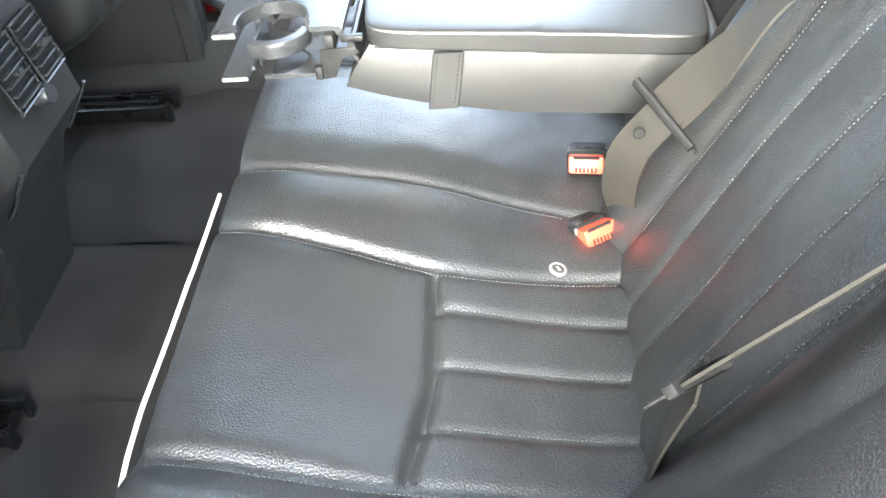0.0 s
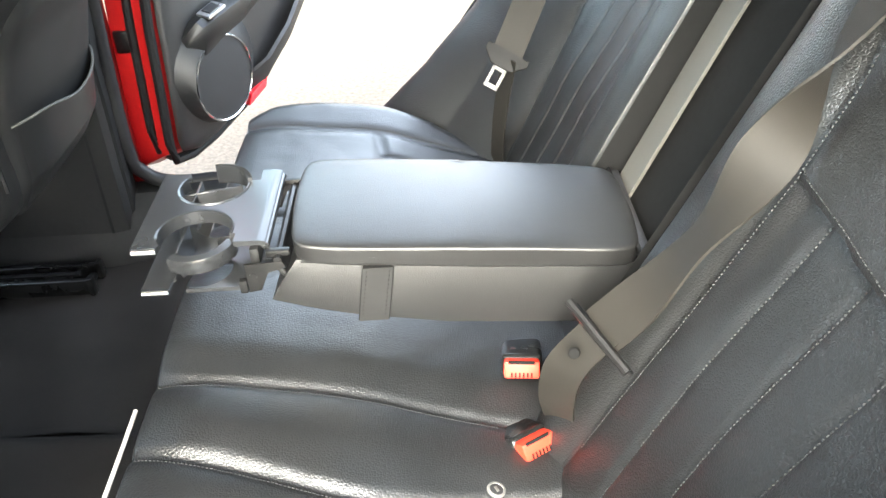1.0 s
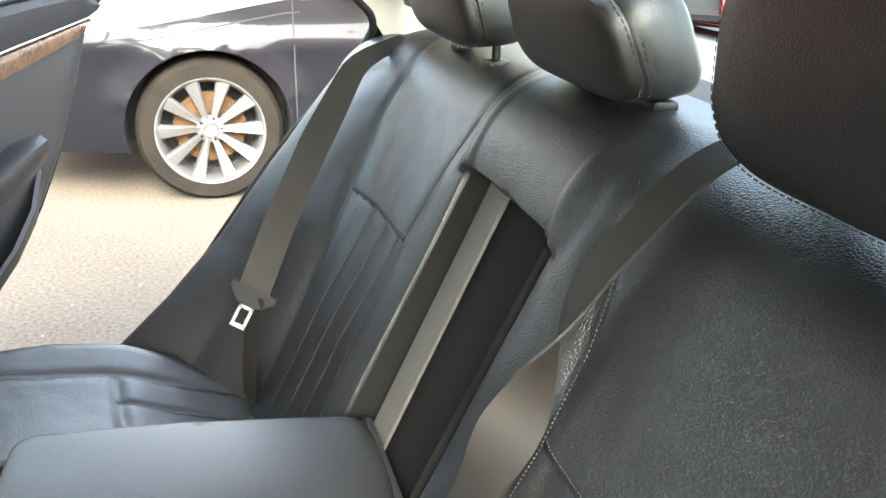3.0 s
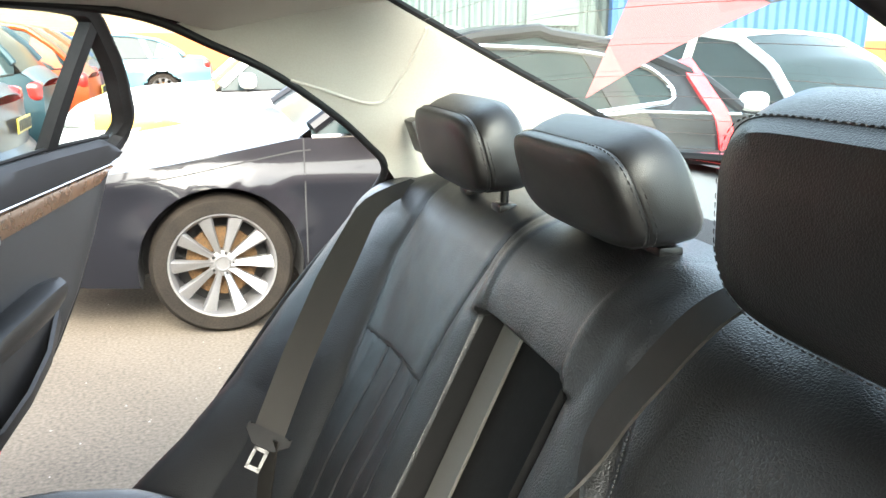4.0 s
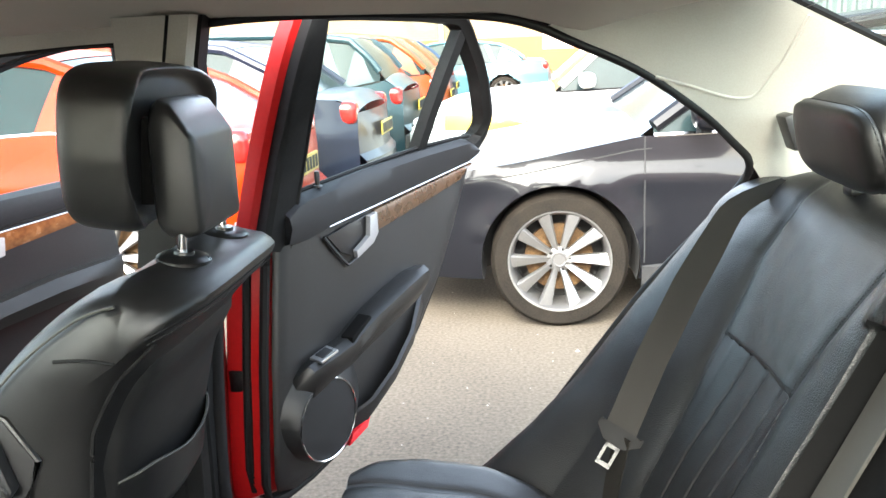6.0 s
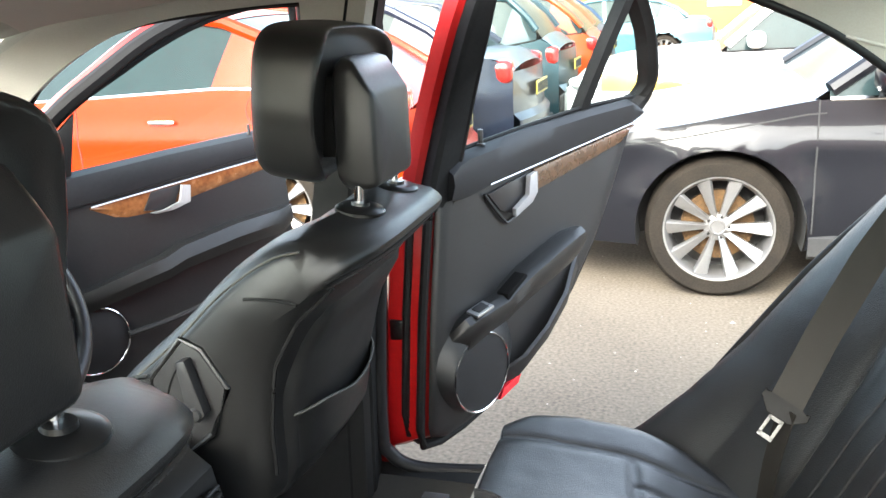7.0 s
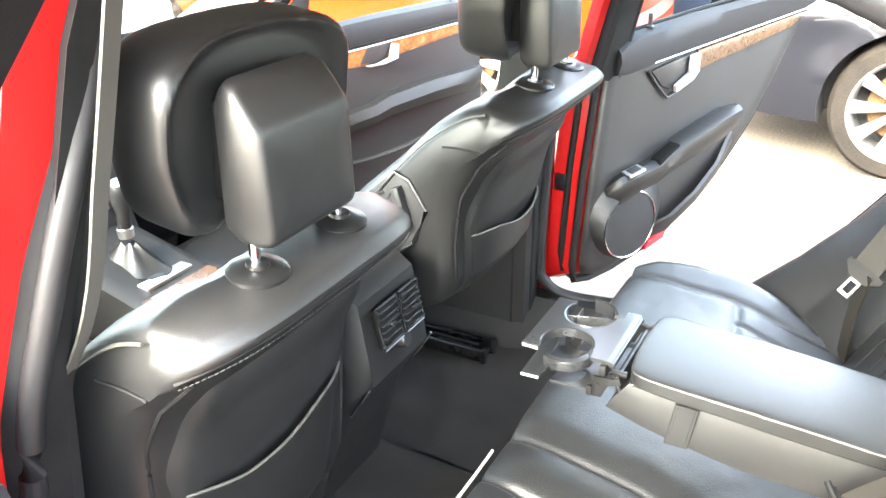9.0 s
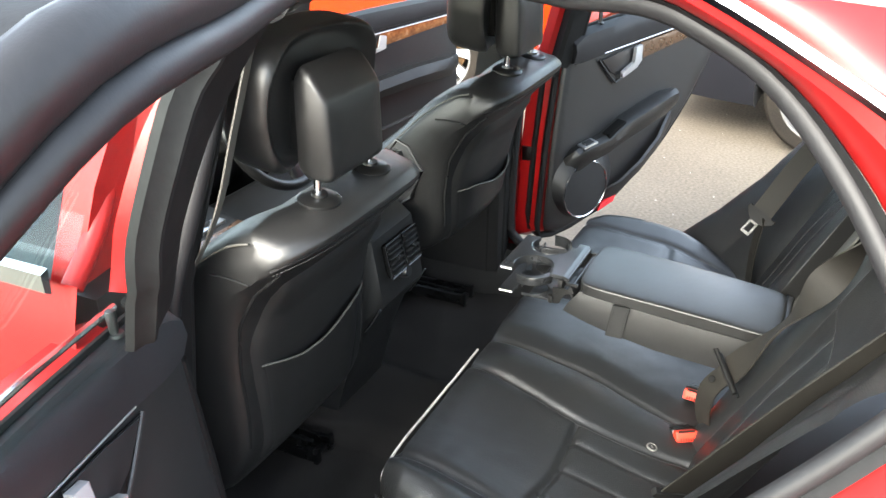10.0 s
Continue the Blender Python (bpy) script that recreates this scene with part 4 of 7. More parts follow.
def round_rect(h, z0, z1, r, n=5):
    """Outline of a rounded rectangle: half-width h, from z0 up to z1."""
    out = []
    for cy, cz, a0 in ((h - r, z1 - r, 0), (-h + r, z1 - r, 90), (-h + r, z0 + r, 180), (h - r, z0 + r, 270)):
        for k in range(n + 1):
            a = radians(a0 + 90 * k / n)
            out.append((cy + r * math.cos(a), cz + r * math.sin(a)))
    return out


def front_seat(yc, name, label, lever_side, rear=SEAT_REAR, low=0.545):
    st = thing(name, (-0.7, yc, 0.3), label, "car seat", "front seats")
    fr = spline([(x, 0, z) for x, z in SEAT_FRONT], 26)
    re = spline([(x, 0, z) for x, z in rear], 30)
    secs = []
    half = 0.212

    def rear_x(z, off=0.0):
        return lerp_table(sorted((z0, x0) for x0, z0 in rear if z0 <= 1.017), z) + off

    def curl(v):
        t = abs(v)
        edge = 1 - math.sqrt(max(0, 1 - max(0, (t - 0.88) / 0.12) ** 2))
        return t, edge

    def rear_pt(px, pz, v, out=0.0):
        t, edge = curl(v)
        w = half - 0.018 * smoothstep(0.92, 0.6, pz) - 0.012 * smoothstep(1.0, 1.1, pz)
        up = smoothstep(0.8, 1.0, pz)
        return Vector((px - 0.022 * edge - 0.010 * t ** 3 - 0.045 * t ** 4 * smoothstep(0.6, 0.95, pz) + out, yc + v * w, pz - 0.02 * edge * smoothstep(0.9, 1.05, pz) - 0.022 * t ** 3 * up))

    for k in range(41):
        v = -1 + 2 * k / 40
        t, edge = curl(v)
        sec = []
        for p in fr:
            # cushion hollow between the side bolsters
            hol = 0.07 * smoothstep(0.75, 0.45, t) * smoothstep(1.09, 0.95, p.z)
            w = half + 0.010 * smoothstep(0.95, 0.75, p.z) - 0.012 * smoothstep(1.0, 1.1, p.z)
            sec.append(Vector((p.x + hol + 0.018 * edge, yc + v * w, p.z - 0.012 * edge - 0.022 * t ** 3)))
        for p in re:
            sec.append(rear_pt(p.x, p.z, v))
        secs.append(sec)
    part("backrest", loft(secs), LEATHER, st, "black leather backrest")
    # seam across the shoulder, with its thread
    zs = 1.004
    sh = [rear_pt(rear_x(zs), zs, -0.97 + 1.94 * k / 60, 0.0008) for k in range(61)]
    part("seam", tube(sh, 0.0026, 6), RUBBER, st)
    part("stitching", stitches([p + Vector((0.0022, 0, -0.006)) for p in sh], 0.0042, 0.0022, 0.0006, normal=(0.9, 0, 0.3)), THREAD, st)
    for sg in (1, -1):
        part("shoulder_seam", tube(spline([(-0.436, yc + sg * 0.2125, 0.952), (-0.46, yc + sg * 0.2128, 0.956), (-0.485, yc + sg * 0.2130, 0.957), (-0.508, yc + sg * 0.2130, 0.956)], 16), 0.0022, 6), RUBBER, st)
        part("seam", tube([rear_pt(rear_x(z), z, sg * 0.90, 0.0005) for z in [low + 0.055 + (0.93 - low) * k / 30 for k in range(31)]], 0.0028, 6), RUBBER, st)
        front_line = spline([(x + 0.012, 0, z - 0.030) for x, z in SEAT_FRONT], 30)
        part("side_piping", tube([Vector((p.x - 0.004, yc + sg * (half + 0.010 * smoothstep(0.95, 0.75, p.z) - 0.012 * smoothstep(1.0, 1.1, p.z)), p.z + 0.004)) for p in front_line], 0.002, 6), STRAP, st, "pale edge piping")
    # hard shell on the rear with a pocket
    def shell(u, v):
        z = low + (0.94 - low) * u
        e = max(0, (abs(2 * v - 1) - 0.88) / 0.12)
        return rear_pt(rear_x(z), z, (2 * v - 1) * lerp_table([(0.54, 0.76), (0.80, 0.84), (0.94, 0.72)], z), 0.008 - 0.014 * e ** 2 - 0.012 * smoothstep(0.915, 0.94, z))
    part("back_panel", grid(24, 30, shell), PLASTIC_MATT, st, "black moulded back panel")
    def pocket(u, v):
        w = v if yc < 0 else 1 - v
        top = 0.744 + 0.024 * smoothstep(0.42, 0.88, w) + 0.016 * smoothstep(0.30, 0.0, w)
        z = low + 0.01 + (top - low - 0.01) * u
        return rear_pt(rear_x(z), z, (2 * v - 1) * lerp_table([(0.54, 0.66), (0.80, 0.76)], z), 0.014 + 0.012 * math.sin(math.pi * v) * u - 0.008 * abs(2 * v - 1) ** 6)
    part("seat_pocket", grid(20, 30, pocket), LEATHER, st, "black elastic map pocket")
    part("pocket_hem", tube([pocket(1, k / 30) + Vector((0.001, 0, 0.001)) for k in range(31)], 0.0022, 6), STRAP, st)
    # cushion and base
    part("cushion", rbox((0.48, 0.46, 0.16), (-1.03, yc, 0.51), 0.05, 4, Matrix.Rotation(radians(6), 4, "Y")), LEATHER, st)
    part("seat_base", rbox((0.34, 0.36, 0.14), (-1.02, yc, 0.375), 0.02, 2), DEEP_BLACK, st)
    # posts in their guides
    for sg in (1, -1):
        part("post_guide", lathe([(0.0, 0.011), (0.012, 0.011), (0.013, 0.007), (0.028, 0.006), (0.034, 0.002), (0.035, -0.012)], 28, Matrix.Translation((-0.400, yc + sg * 0.073, 1.040)) @ Matrix.Rotation(radians(8), 4, "Y")), GUIDE, st, "ribbed black headrest guide")
    # headrest: rear shell on the posts and the large front pad
    secs = []
    for x, h, z0, z1, r in ((-0.431, 0.055, 1.10, 1.195, 0.02), (-0.4285, 0.076, 1.080, 1.222, 0.024), (-0.424, 0.0845, 1.071, 1.234, 0.024), (-0.415, 0.087, 1.066, 1.239, 0.020), (-0.400, 0.0865, 1.065, 1.233, 0.015), (-0.385, 0.0825, 1.067, 1.211, 0.010), (-0.3775, 0.080, 1.069, 1.199, 0.009), (-0.373, 0.0765, 1.073, 1.1935, 0.009), (-0.371, 0.070, 1.080, 1.187, 0.009), (-0.369, 0.040, 1.11, 1.16, 0.008), (-0.3685, 0.015, 1.13, 1.145, 0.004)):
        secs.append([Vector((x, yc + q[0] * (1 - 0.13 * smoothstep(1.15, 1.24, q[1]) - 0.07 * smoothstep(1.105, 1.066, q[1])), q[1])) for q in round_rect(h, z0, z1, r)])
    hr = part("headrest_shell", loft(secs), LEATHER, st, "black leather headrest shell")
    for sg in (1, -1):
        part("post", tube([(-0.402, yc + sg * 0.073, 1.035), (-0.398, yc + sg * 0.073, 1.10)], 0.0062, 12), CHROME, hr, "chrome post")
    def padshape(q):
        back = max(0.0, q.x) / 0.058
        hollow = 0.024 * back * smoothstep(1.0, 0.55, (abs(q.y) / 0.150) ** 3 + (abs(q.z) / 0.105) ** 3 + 0.0)
        return Vector((q.x - hollow - 0.12 * (q.z + 0.1) * 0.15 + 0.020 * (q.y / 0.15) ** 2, q.y * (1 - 0.12 * max(0, -q.z / 0.105)), q.z))
    pad = part("headrest_pad", pillow(0.058, 0.150, 0.102, 0.42, 22, padshape), LEATHER, st, "black leather headrest pad tipped forward")
    pad.data.transform(Matrix.Translation((-0.478, yc, 1.182)) @ Matrix.Rotation(radians(8), 4, "Y"))
    part("headrest_frame", rbox((0.05, 0.13, 0.11), (-0.440, yc, 1.162), 0.01, 2), DEEP_BLACK, st)
    if lever_side:
        # lever set into the seat's side
        def at(x, z, out=0.0):
            return Vector((x, yc + lever_side * (0.2165 - 0.05 * (x + 0.655) + out), z))
        hexa = [(-0.655, 0.842), (-0.605, 0.898), (-0.578, 0.885), (-0.546, 0.832), (-0.575, 0.765), (-0.612, 0.735), (-0.655, 0.80)]
        part("lever_surround", prism([at(x, z) for x, z in hexa], (0, lever_side * 0.002, 0), 0.0005), VINYL, st, "moulded lever surround")
        part("lever_rim", tube([at(x, z, 0.001) for x, z in hexa], 0.0045, 8, closed=True), LEATHER, st)
        part("lever_line", tube(spline([at(-0.640, 0.80, 0.003), at(-0.622, 0.845, 0.003), at(-0.600, 0.870, 0.003)], 10), 0.0012, 5), RUBBER, st)
        lever = [at(-0.606, 0.872, 0.002), at(-0.592, 0.876, 0.002), at(-0.572, 0.800, 0.002), at(-0.584, 0.786, 0.002), at(-0.598, 0.796, 0.002)]
        part("recline_lever", prism(lever, (0, lever_side * 0.018, 0), 0.004), PLASTIC, st, "black recline lever")
        part("lever_cap", lathe([(0.0, 0.003), (0.008, 0.003), (0.010, 0.0)], 18, Matrix.Translation(at(-0.586, 0.800, 0.020)) @ Matrix.Rotation(radians(-90 * lever_side), 4, "X")), VINYL, st)
    return st


front_seat(-0.37, "passenger_seat", "black leather passenger seat with map pocket and split headrest", 0)
driver = front_seat(0.36, "driver_seat", "black leather driver seat with recline lever on its side", -1, SEAT_REAR[:6] + [(-0.498, 0.68), (-0.525, 0.635), (-0.60, 0.60), (-0.68, 0.585)], 0.635)
driver.location.z += 0.022

# seat rails on the floor
RAIL = material("rail_gloss_black", (0.0035, 0.0035, 0.0035), 0.28, var=0.2, scale=18, spec=0.35)
for yc in (0.555, -0.205):
    rail = thing("seat_rail", (-0.68, yc, 0.28), "black steel seat rail end on the carpet", "seat rail", "seat rails")
    for dy in (-0.026, 0.026):
        part("channel", rbox((0.40, 0.012, 0.034), (-0.83, yc + dy, 0.302), 0.004, 2), RAIL, rail)
        part("end_cap", rbox((0.012, 0.018, 0.040), (-0.628, yc + dy, 0.303), 0.004, 2), RAIL, rail)
    part("slide", rbox((0.36, 0.030, 0.022), (-0.86, yc, 0.300), 0.004, 2), RAIL, rail)
    part("slot", rbox((0.37, 0.010, 0.006), (-0.84, yc, 0.314), 0.001, 1), DEEP_BLACK, rail)
    part("stop", rbox((0.014, 0.040, 0.012), (-0.640, yc, 0.296), 0.003, 2), STEEL_DARK, rail, "scuffed steel stop")

# ---- centre console with rear vents ----
con = thing("centre_console", (-0.8, 0, 0.3), "dark centre console with rear air vents and gear lever", "console")
prof = [(-0.665, 0.30), (-0.615, 0.46), (-0.568, 0.565), (-0.548, 0.590), (-0.520, 0.632), (-0.527, 0.69), (-0.542, 0.778), (-0.575, 0.805), (-0.75, 0.82), (-0.80, 0.70), (-1.02, 0.66), (-1.25, 0.72), (-1.40, 0.72), (-1.40, 0.30)]
secs = []
for k in range(15):
    v = -1 + 2 * k / 14
    e = max(0, abs(v) - 0.82) / 0.18
    secs.append([Vector((x - 0.02 * e ** 2 * (x > -0.6), v * lerp_table([(0.3, 0.10), (0.58, 0.098), (0.65, 0.105), (0.82, 0.097)], z), z - 0.012 * e ** 2 * (z > 0.6))) for x, z in prof])
part("body", loft(secs), PLASTIC_MATT, con)
vm = Matrix.Translation((-0.525, 0, 0.714)) @ Matrix.Rotation(radians(-10), 4, "Y")
for sg in (1, -1):
    v = part("air_vent", rbox((0.012, 0.056, 0.074), (0, 0, 0), 0.004, 2, Matrix.Translation((0.004, sg * 0.034, 0.012))), DEEP_BLACK, con)
    v.data.transform(vm)
    for k in range(6):
        b = part("slat", rbox((0.014, 0.052, 0.003), (0.010, sg * 0.034, -0.018 + 0.012 * k), 0.001, 1), PLASTIC, v)
        b.data.transform(vm)
    r = part("vent_rim", tube([Vector((0.011, sg * 0.034 + y, z)) for y, z in ((-0.029, -0.026), (0.029, -0.026), (0.029, 0.050), (-0.029, 0.050))], 0.003, 6, closed=True), PLASTIC_SILK, v)
    r.data.transform(vm)
    t = part("vent_tab", rbox((0.014, 0.010, 0.010), (0.016, sg * 0.034, 0.012), 0.003, 2), PLASTIC_SILK, v)
    t.data.transform(vm)
w = part("vent_wheel", lathe([(0.0, 0.010), (0.012, 0.010), (0.015, 0.004), (0.015, -0.01)], 24, Matrix.Translation((0.004, 0, -0.036)) @ Matrix.Rotation(radians(90), 4, "Y")), PLASTIC, con)
w.data.transform(vm)
for sg in (1, -1):
    part("edge_line", tube([(-0.520, sg * 0.102, 0.634), (-0.548, sg * 0.098, 0.590), (-0.566, sg * 0.098, 0.566)], 0.003, 6), PLASTIC_SILK, con)

# ---- fold-down armrest with its cup holder ----
arm = thing("armrest", (0.1, 0, 0.66), "black leather folding armrest, lowered, with a strap on its side", "armrest")
def arm_seam(x):
    return 0.766 - 0.0886 * (x + 0.101)


HALF = 0.090
base_secs = []
for k in range(25):
    u = k / 24
    xt, xb = -0.101 + 0.361 * u, -0.127 + 0.387 * u
    zt = arm_seam(xt)
    zb = lerp_table([(-0.127, 0.716), (-0.085, 0.701), (-0.041, 0.689), (0.05, 0.672), (0.173, 0.662), (0.27, 0.657)], xb)
    xm, zm = (xt + xb) / 2 - 0.003 * (1 - u), (zt + zb) / 2
    ww = HALF - 0.005 * u
    base_secs.append([Vector((xb + 0.004 * (1 - u), -ww + 0.012, zb)), Vector((xb, -ww + 0.003, zb + 0.006)), Vector((xm, -ww - 0.001, zm)), Vector((xt + 0.004 * (1 - u), -ww + 0.008, zt)), Vector((xt + 0.004 * (1 - u), ww - 0.008, zt)), Vector((xm, ww + 0.001, zm)), Vector((xb, ww - 0.003, zb + 0.006)), Vector((xb + 0.004 * (1 - u), ww - 0.012, zb))])
part("base", loft(base_secs), LEATHER, arm)


def lid_shape(q):
    x = q.x + 0.074
    narrow = 1.0 - 0.05 * smoothstep(0.0, 0.24, x)
    swell = 0.004 * (1 - (q.y / HALF) ** 2) + 0.0015 * math.sin(q.x * 15 + 1.0)
    return Vector((x - 0.006 * (q.y / HALF) ** 2 * (1 if q.x > 0 else -1), q.y * narrow, arm_seam(x) + 0.011 + q.z + (swell if q.z > 0 else 0)))


part("lid", pillow(0.178, HALF + 0.001, 0.0125, 0.17, 30, lid_shape), LEATHER, arm, "padded black leather lid")
for s in (1, -1):
    part("seam", tube([(-0.092, s * (HALF - 0.008), arm_seam(-0.092)), (0.0, s * (HALF - 0.008), arm_seam(0.0)), (0.235, s * (HALF - 0.012), arm_seam(0.235))], 0.0024, 6), RUBBER, arm)
    ss = []
    for k in range(6):
        f = k / 5
        xx, zz = -0.016 - 0.010 * f, arm_seam(-0.016) - 0.001 + (0.692 - arm_seam(-0.016)) * f
        y0, y1 = s * (HALF - 0.003), s * (HALF + 0.0018)
        ss.append([Vector((xx - 0.0150, y0, zz)), Vector((xx + 0.0150, y0, zz)), Vector((xx + 0.0150, y1, zz)), Vector((xx - 0.0150, y1, zz))])
    part("pull_strap", loft(ss), LEATHER, arm, "leather pull strap")
    for d in (-0.0152, 0.0152):
        part("strap_edge", tube([(-0.016 + d, s * (HALF + 0.001), arm_seam(-0.016) - 0.002), (-0.026 + d, s * (HALF + 0.001), 0.692)], 0.0009, 5), RUBBER, arm)
    for d in (-0.0115, 0.0115):
        part("stitching", stitches([(-0.016 + d, s * (HALF + 0.002), arm_seam(-0.016) - 0.004), (-0.026 + d, s * (HALF + 0.002), 0.695)], 0.003, 0.0025, 0.0004, (0, s, 0)), RUBBER, arm)
part("hinge_trim", rbox((0.012, 0.172, 0.016), (0.253, 0.0, 0.744), 0.004, 2), PLASTIC, arm, "glossy black hinge strip")
part("hinge_line", tube([(0.246, -0.086, 0.752), (0.248, 0.086, 0.752)], 0.0025, 6), STEEL_DARK, arm)
part("hinge_plate", rbox((0.006, 0.150, 0.034), (-0.112, 0.0, 0.742), 0.002, 1, Matrix.Rotation(radians(-30), 4, "Y")), PLASTIC_MATT, arm)

cups = thing("cup_holder", (-0.19, 0, 0.71), "grey plastic folding twin cup holder swung out of the armrest", "cup holder")


def plate(z0, z1, holes, x0, x1, y0, y1, cut, n=0.002):
    """A flat plate with round holes and cut-away edges."""
    bm = bmesh.new()
    nx, ny = int((x1 - x0) / n), int((y1 - y0) / n)

    def keep(x, y):
        return all(math.hypot(x - cx, y - cy) >= r for cx, cy, r in holes) and not cut(x, y)
    made = {}

    def vert(i, j, z):
        key = (i, j, z)
        if key not in made:
            x, y = x0 + (x1 - x0) * i / nx, y0 + (y1 - y0) * j / ny
            for cx, cy, r in holes:
                d = math.hypot(x - cx, y - cy)
                if abs(d - r) < n * 1.1 and d > 0:
                    x, y = cx + (x - cx) * r / d, cy + (y - cy) * r / d
            made[key] = bm.verts.new((x, y, z - 0.0015 * smoothstep(-0.136, -0.128, x)))
        return made[key]
    cells = [[keep(x0 + (x1 - x0) * (i + 0.5) / nx, y0 + (y1 - y0) * (j + 0.5) / ny) for j in range(ny)] for i in range(nx)]
    for i in range(nx):
        for j in range(ny):
            if not cells[i][j]:
                continue
            for z in (z0, z1):
                bm.faces.new([vert(i, j, z), vert(i + 1, j, z), vert(i + 1, j + 1, z), vert(i, j + 1, z)])
            for di, dj, a, b in ((-1, 0, (i, j), (i, j + 1)), (1, 0, (i + 1, j), (i + 1, j + 1)), (0, -1, (i, j), (i + 1, j)), (0, 1, (i, j + 1), (i + 1, j + 1))):
                ii, jj = i + di, j + dj
                if not (0 <= ii < nx and 0 <= jj < ny and cells[ii][jj]):
                    bm.faces.new([vert(*a, z0), vert(*b, z0), vert(*b, z1), vert(*a, z1)])
    return bm


def wall_arc(cx, cy, a0, a1, profile, n=30):
    """A curved wall round a cup hole; profile: (radius, height) points."""
    secs = []
    for k in range(n + 1):
        a = radians(a0 + (a1 - a0) * k / n)
        secs.append([Vector((cx + r * math.cos(a), cy + r * math.sin(a), z)) for r, z in profile])
    return loft(secs)


NEAR_CUP, FAR_CUP, RC = (-0.203, -0.043), (-0.200, 0.047), 0.0385
part("top_plate", plate(0.7755, 0.7815, ((*NEAR_CUP, RC), (*FAR_CUP, RC)), -0.262, -0.128, -0.072, 0.078,
                        lambda x, y: (-0.236 < x < -0.160 and y < -0.050) or (x > -0.160 and y < -0.066) or (-0.232 < x < -0.150 and y > 0.056)), PLASTIC_SILK, cups)
part("rim", wall_arc(*NEAR_CUP, -12, 196, [(RC - 0.0015, 0.768), (RC + 0.0015, 0.768), (RC + 0.0020, 0.7815), (RC + 0.0010, 0.7828), (RC - 0.0010, 0.7822)]), PLASTIC_SILK, cups)
part("rim", wall_arc(*FAR_CUP, 150, 384, [(RC - 0.0015, 0.768), (RC + 0.0015, 0.768), (RC + 0.0020, 0.7815), (RC + 0.0010, 0.7828), (RC - 0.0010, 0.7822)]), PLASTIC_SILK, cups)
# swing arms that close the holes
part("swing_arm", wall_arc(*NEAR_CUP, 236, 352, [(RC - 0.0075, 0.758), (RC + 0.0015, 0.756), (RC + 0.0035, 0.768), (RC + 0.0020, 0.7725), (RC - 0.0065, 0.7735)]), PLASTIC_SILK, cups, "curved grey swing arm")
part("swing_arm", wall_arc(*FAR_CUP, 8, 98, [(RC - 0.001, 0.764), (RC + 0.0020, 0.764), (RC + 0.0035, 0.785), (RC + 0.0020, 0.7870), (RC - 0.0010, 0.786)]), PLASTIC_SILK, cups, "curved grey swing arm")
part("bottom_plate", plate(0.7285, 0.7330, ((NEAR_CUP[0], NEAR_CUP[1], 0.030), (FAR_CUP[0], FAR_CUP[1], 0.030)), -0.262, -0.145, -0.076, 0.074,
                           lambda x, y: -0.233 < x < -0.215 and y < -0.055), PLASTIC_SILK, cups)
part("divider", rbox((0.080, 0.0030, 0.040), (-0.205, 0.0, 0.754), 0.001, 1, Matrix.Translation((-0.205, 0, 0.754)) @ Matrix.Rotation(radians(14), 4, "Z") @ Matrix.Translation((0.205, 0, -0.754))), PLASTIC_SILK, cups)
part("stop_web", rbox((0.0030, 0.052, 0.034), (-0.222, -0.030, 0.750), 0.001, 1), PLASTIC_SILK, cups)
part("stop_web", rbox((0.0030, 0.050, 0.034), (-0.222, 0.050, 0.756), 0.001, 1), PLASTIC_SILK, cups)
part("spring_drum", lathe([(0.0, 0.010), (0.0095, 0.010), (0.010, 0.009), (0.010, -0.010), (0.0, -0.010)], 18, Matrix.Translation((-0.178, -0.030, 0.750)) @ Matrix.Rotation(radians(70), 4, "X") @ Matrix.Rotation(radians(25), 4, "Y")), PLASTIC_SILK, cups)
part("front_lip", tube([(-0.260, -0.071, 0.7785), (-0.237, -0.071, 0.7785)], 0.0033, 8), SATIN, cups, "bright worn lip of the plate")
part("front_lip", tube([(-0.261, -0.076, 0.7305), (-0.234, -0.076, 0.7305)], 0.0026, 8), SATIN, cups, "bright worn lip of the plate")
part("rear_roll", tube([(-0.129, -0.064, 0.7730), (-0.129, 0.076, 0.7730)], 0.0046, 10), PLASTIC_SILK, cups)
for sg in (1, -1):
    part("hinge_bracket", prism([(x, sg * 0.078, z) for x, z in ((-0.150, 0.762), (-0.112, 0.764), (-0.108, 0.757), (-0.128, 0.752), (-0.137, 0.730), (-0.150, 0.728))], (0, sg * 0.003, 0), 0.0008), STEEL_DARK, cups)
    part("hinge_pin", lathe([(0.0, 0.003), (0.004, 0.003), (0.004, 0.0)], 12, Matrix.Translation((-0.143, sg * 0.079, 0.748)) @ Matrix.Rotation(radians(-90 * sg), 4, "X")), STEEL_DARK, cups)
    part("hinge_foot", rbox((0.008, 0.007, 0.015), (-0.155, sg * 0.078, 0.735), 0.0015, 2), STEEL_DARK, cups)
    part("slide_guide", rbox((0.024, 0.008, 0.007), (-0.116, sg * 0.070, 0.769), 0.002, 2), STEEL_DARK, cups)
part("rear_bar", rbox((0.010, 0.130, 0.020), (-0.142, 0, 0.760), 0.003, 2), PLASTIC_MATT, cups)
part("slide_rod", tube([(-0.116, -0.080, 0.765), (-0.116, 0.080, 0.765)], 0.0042, 8), STEEL_DARK, cups)

# ---- belts and buckles ----
def belt_half(d, w=0.0235):
    return Vector(d).normalized() * w


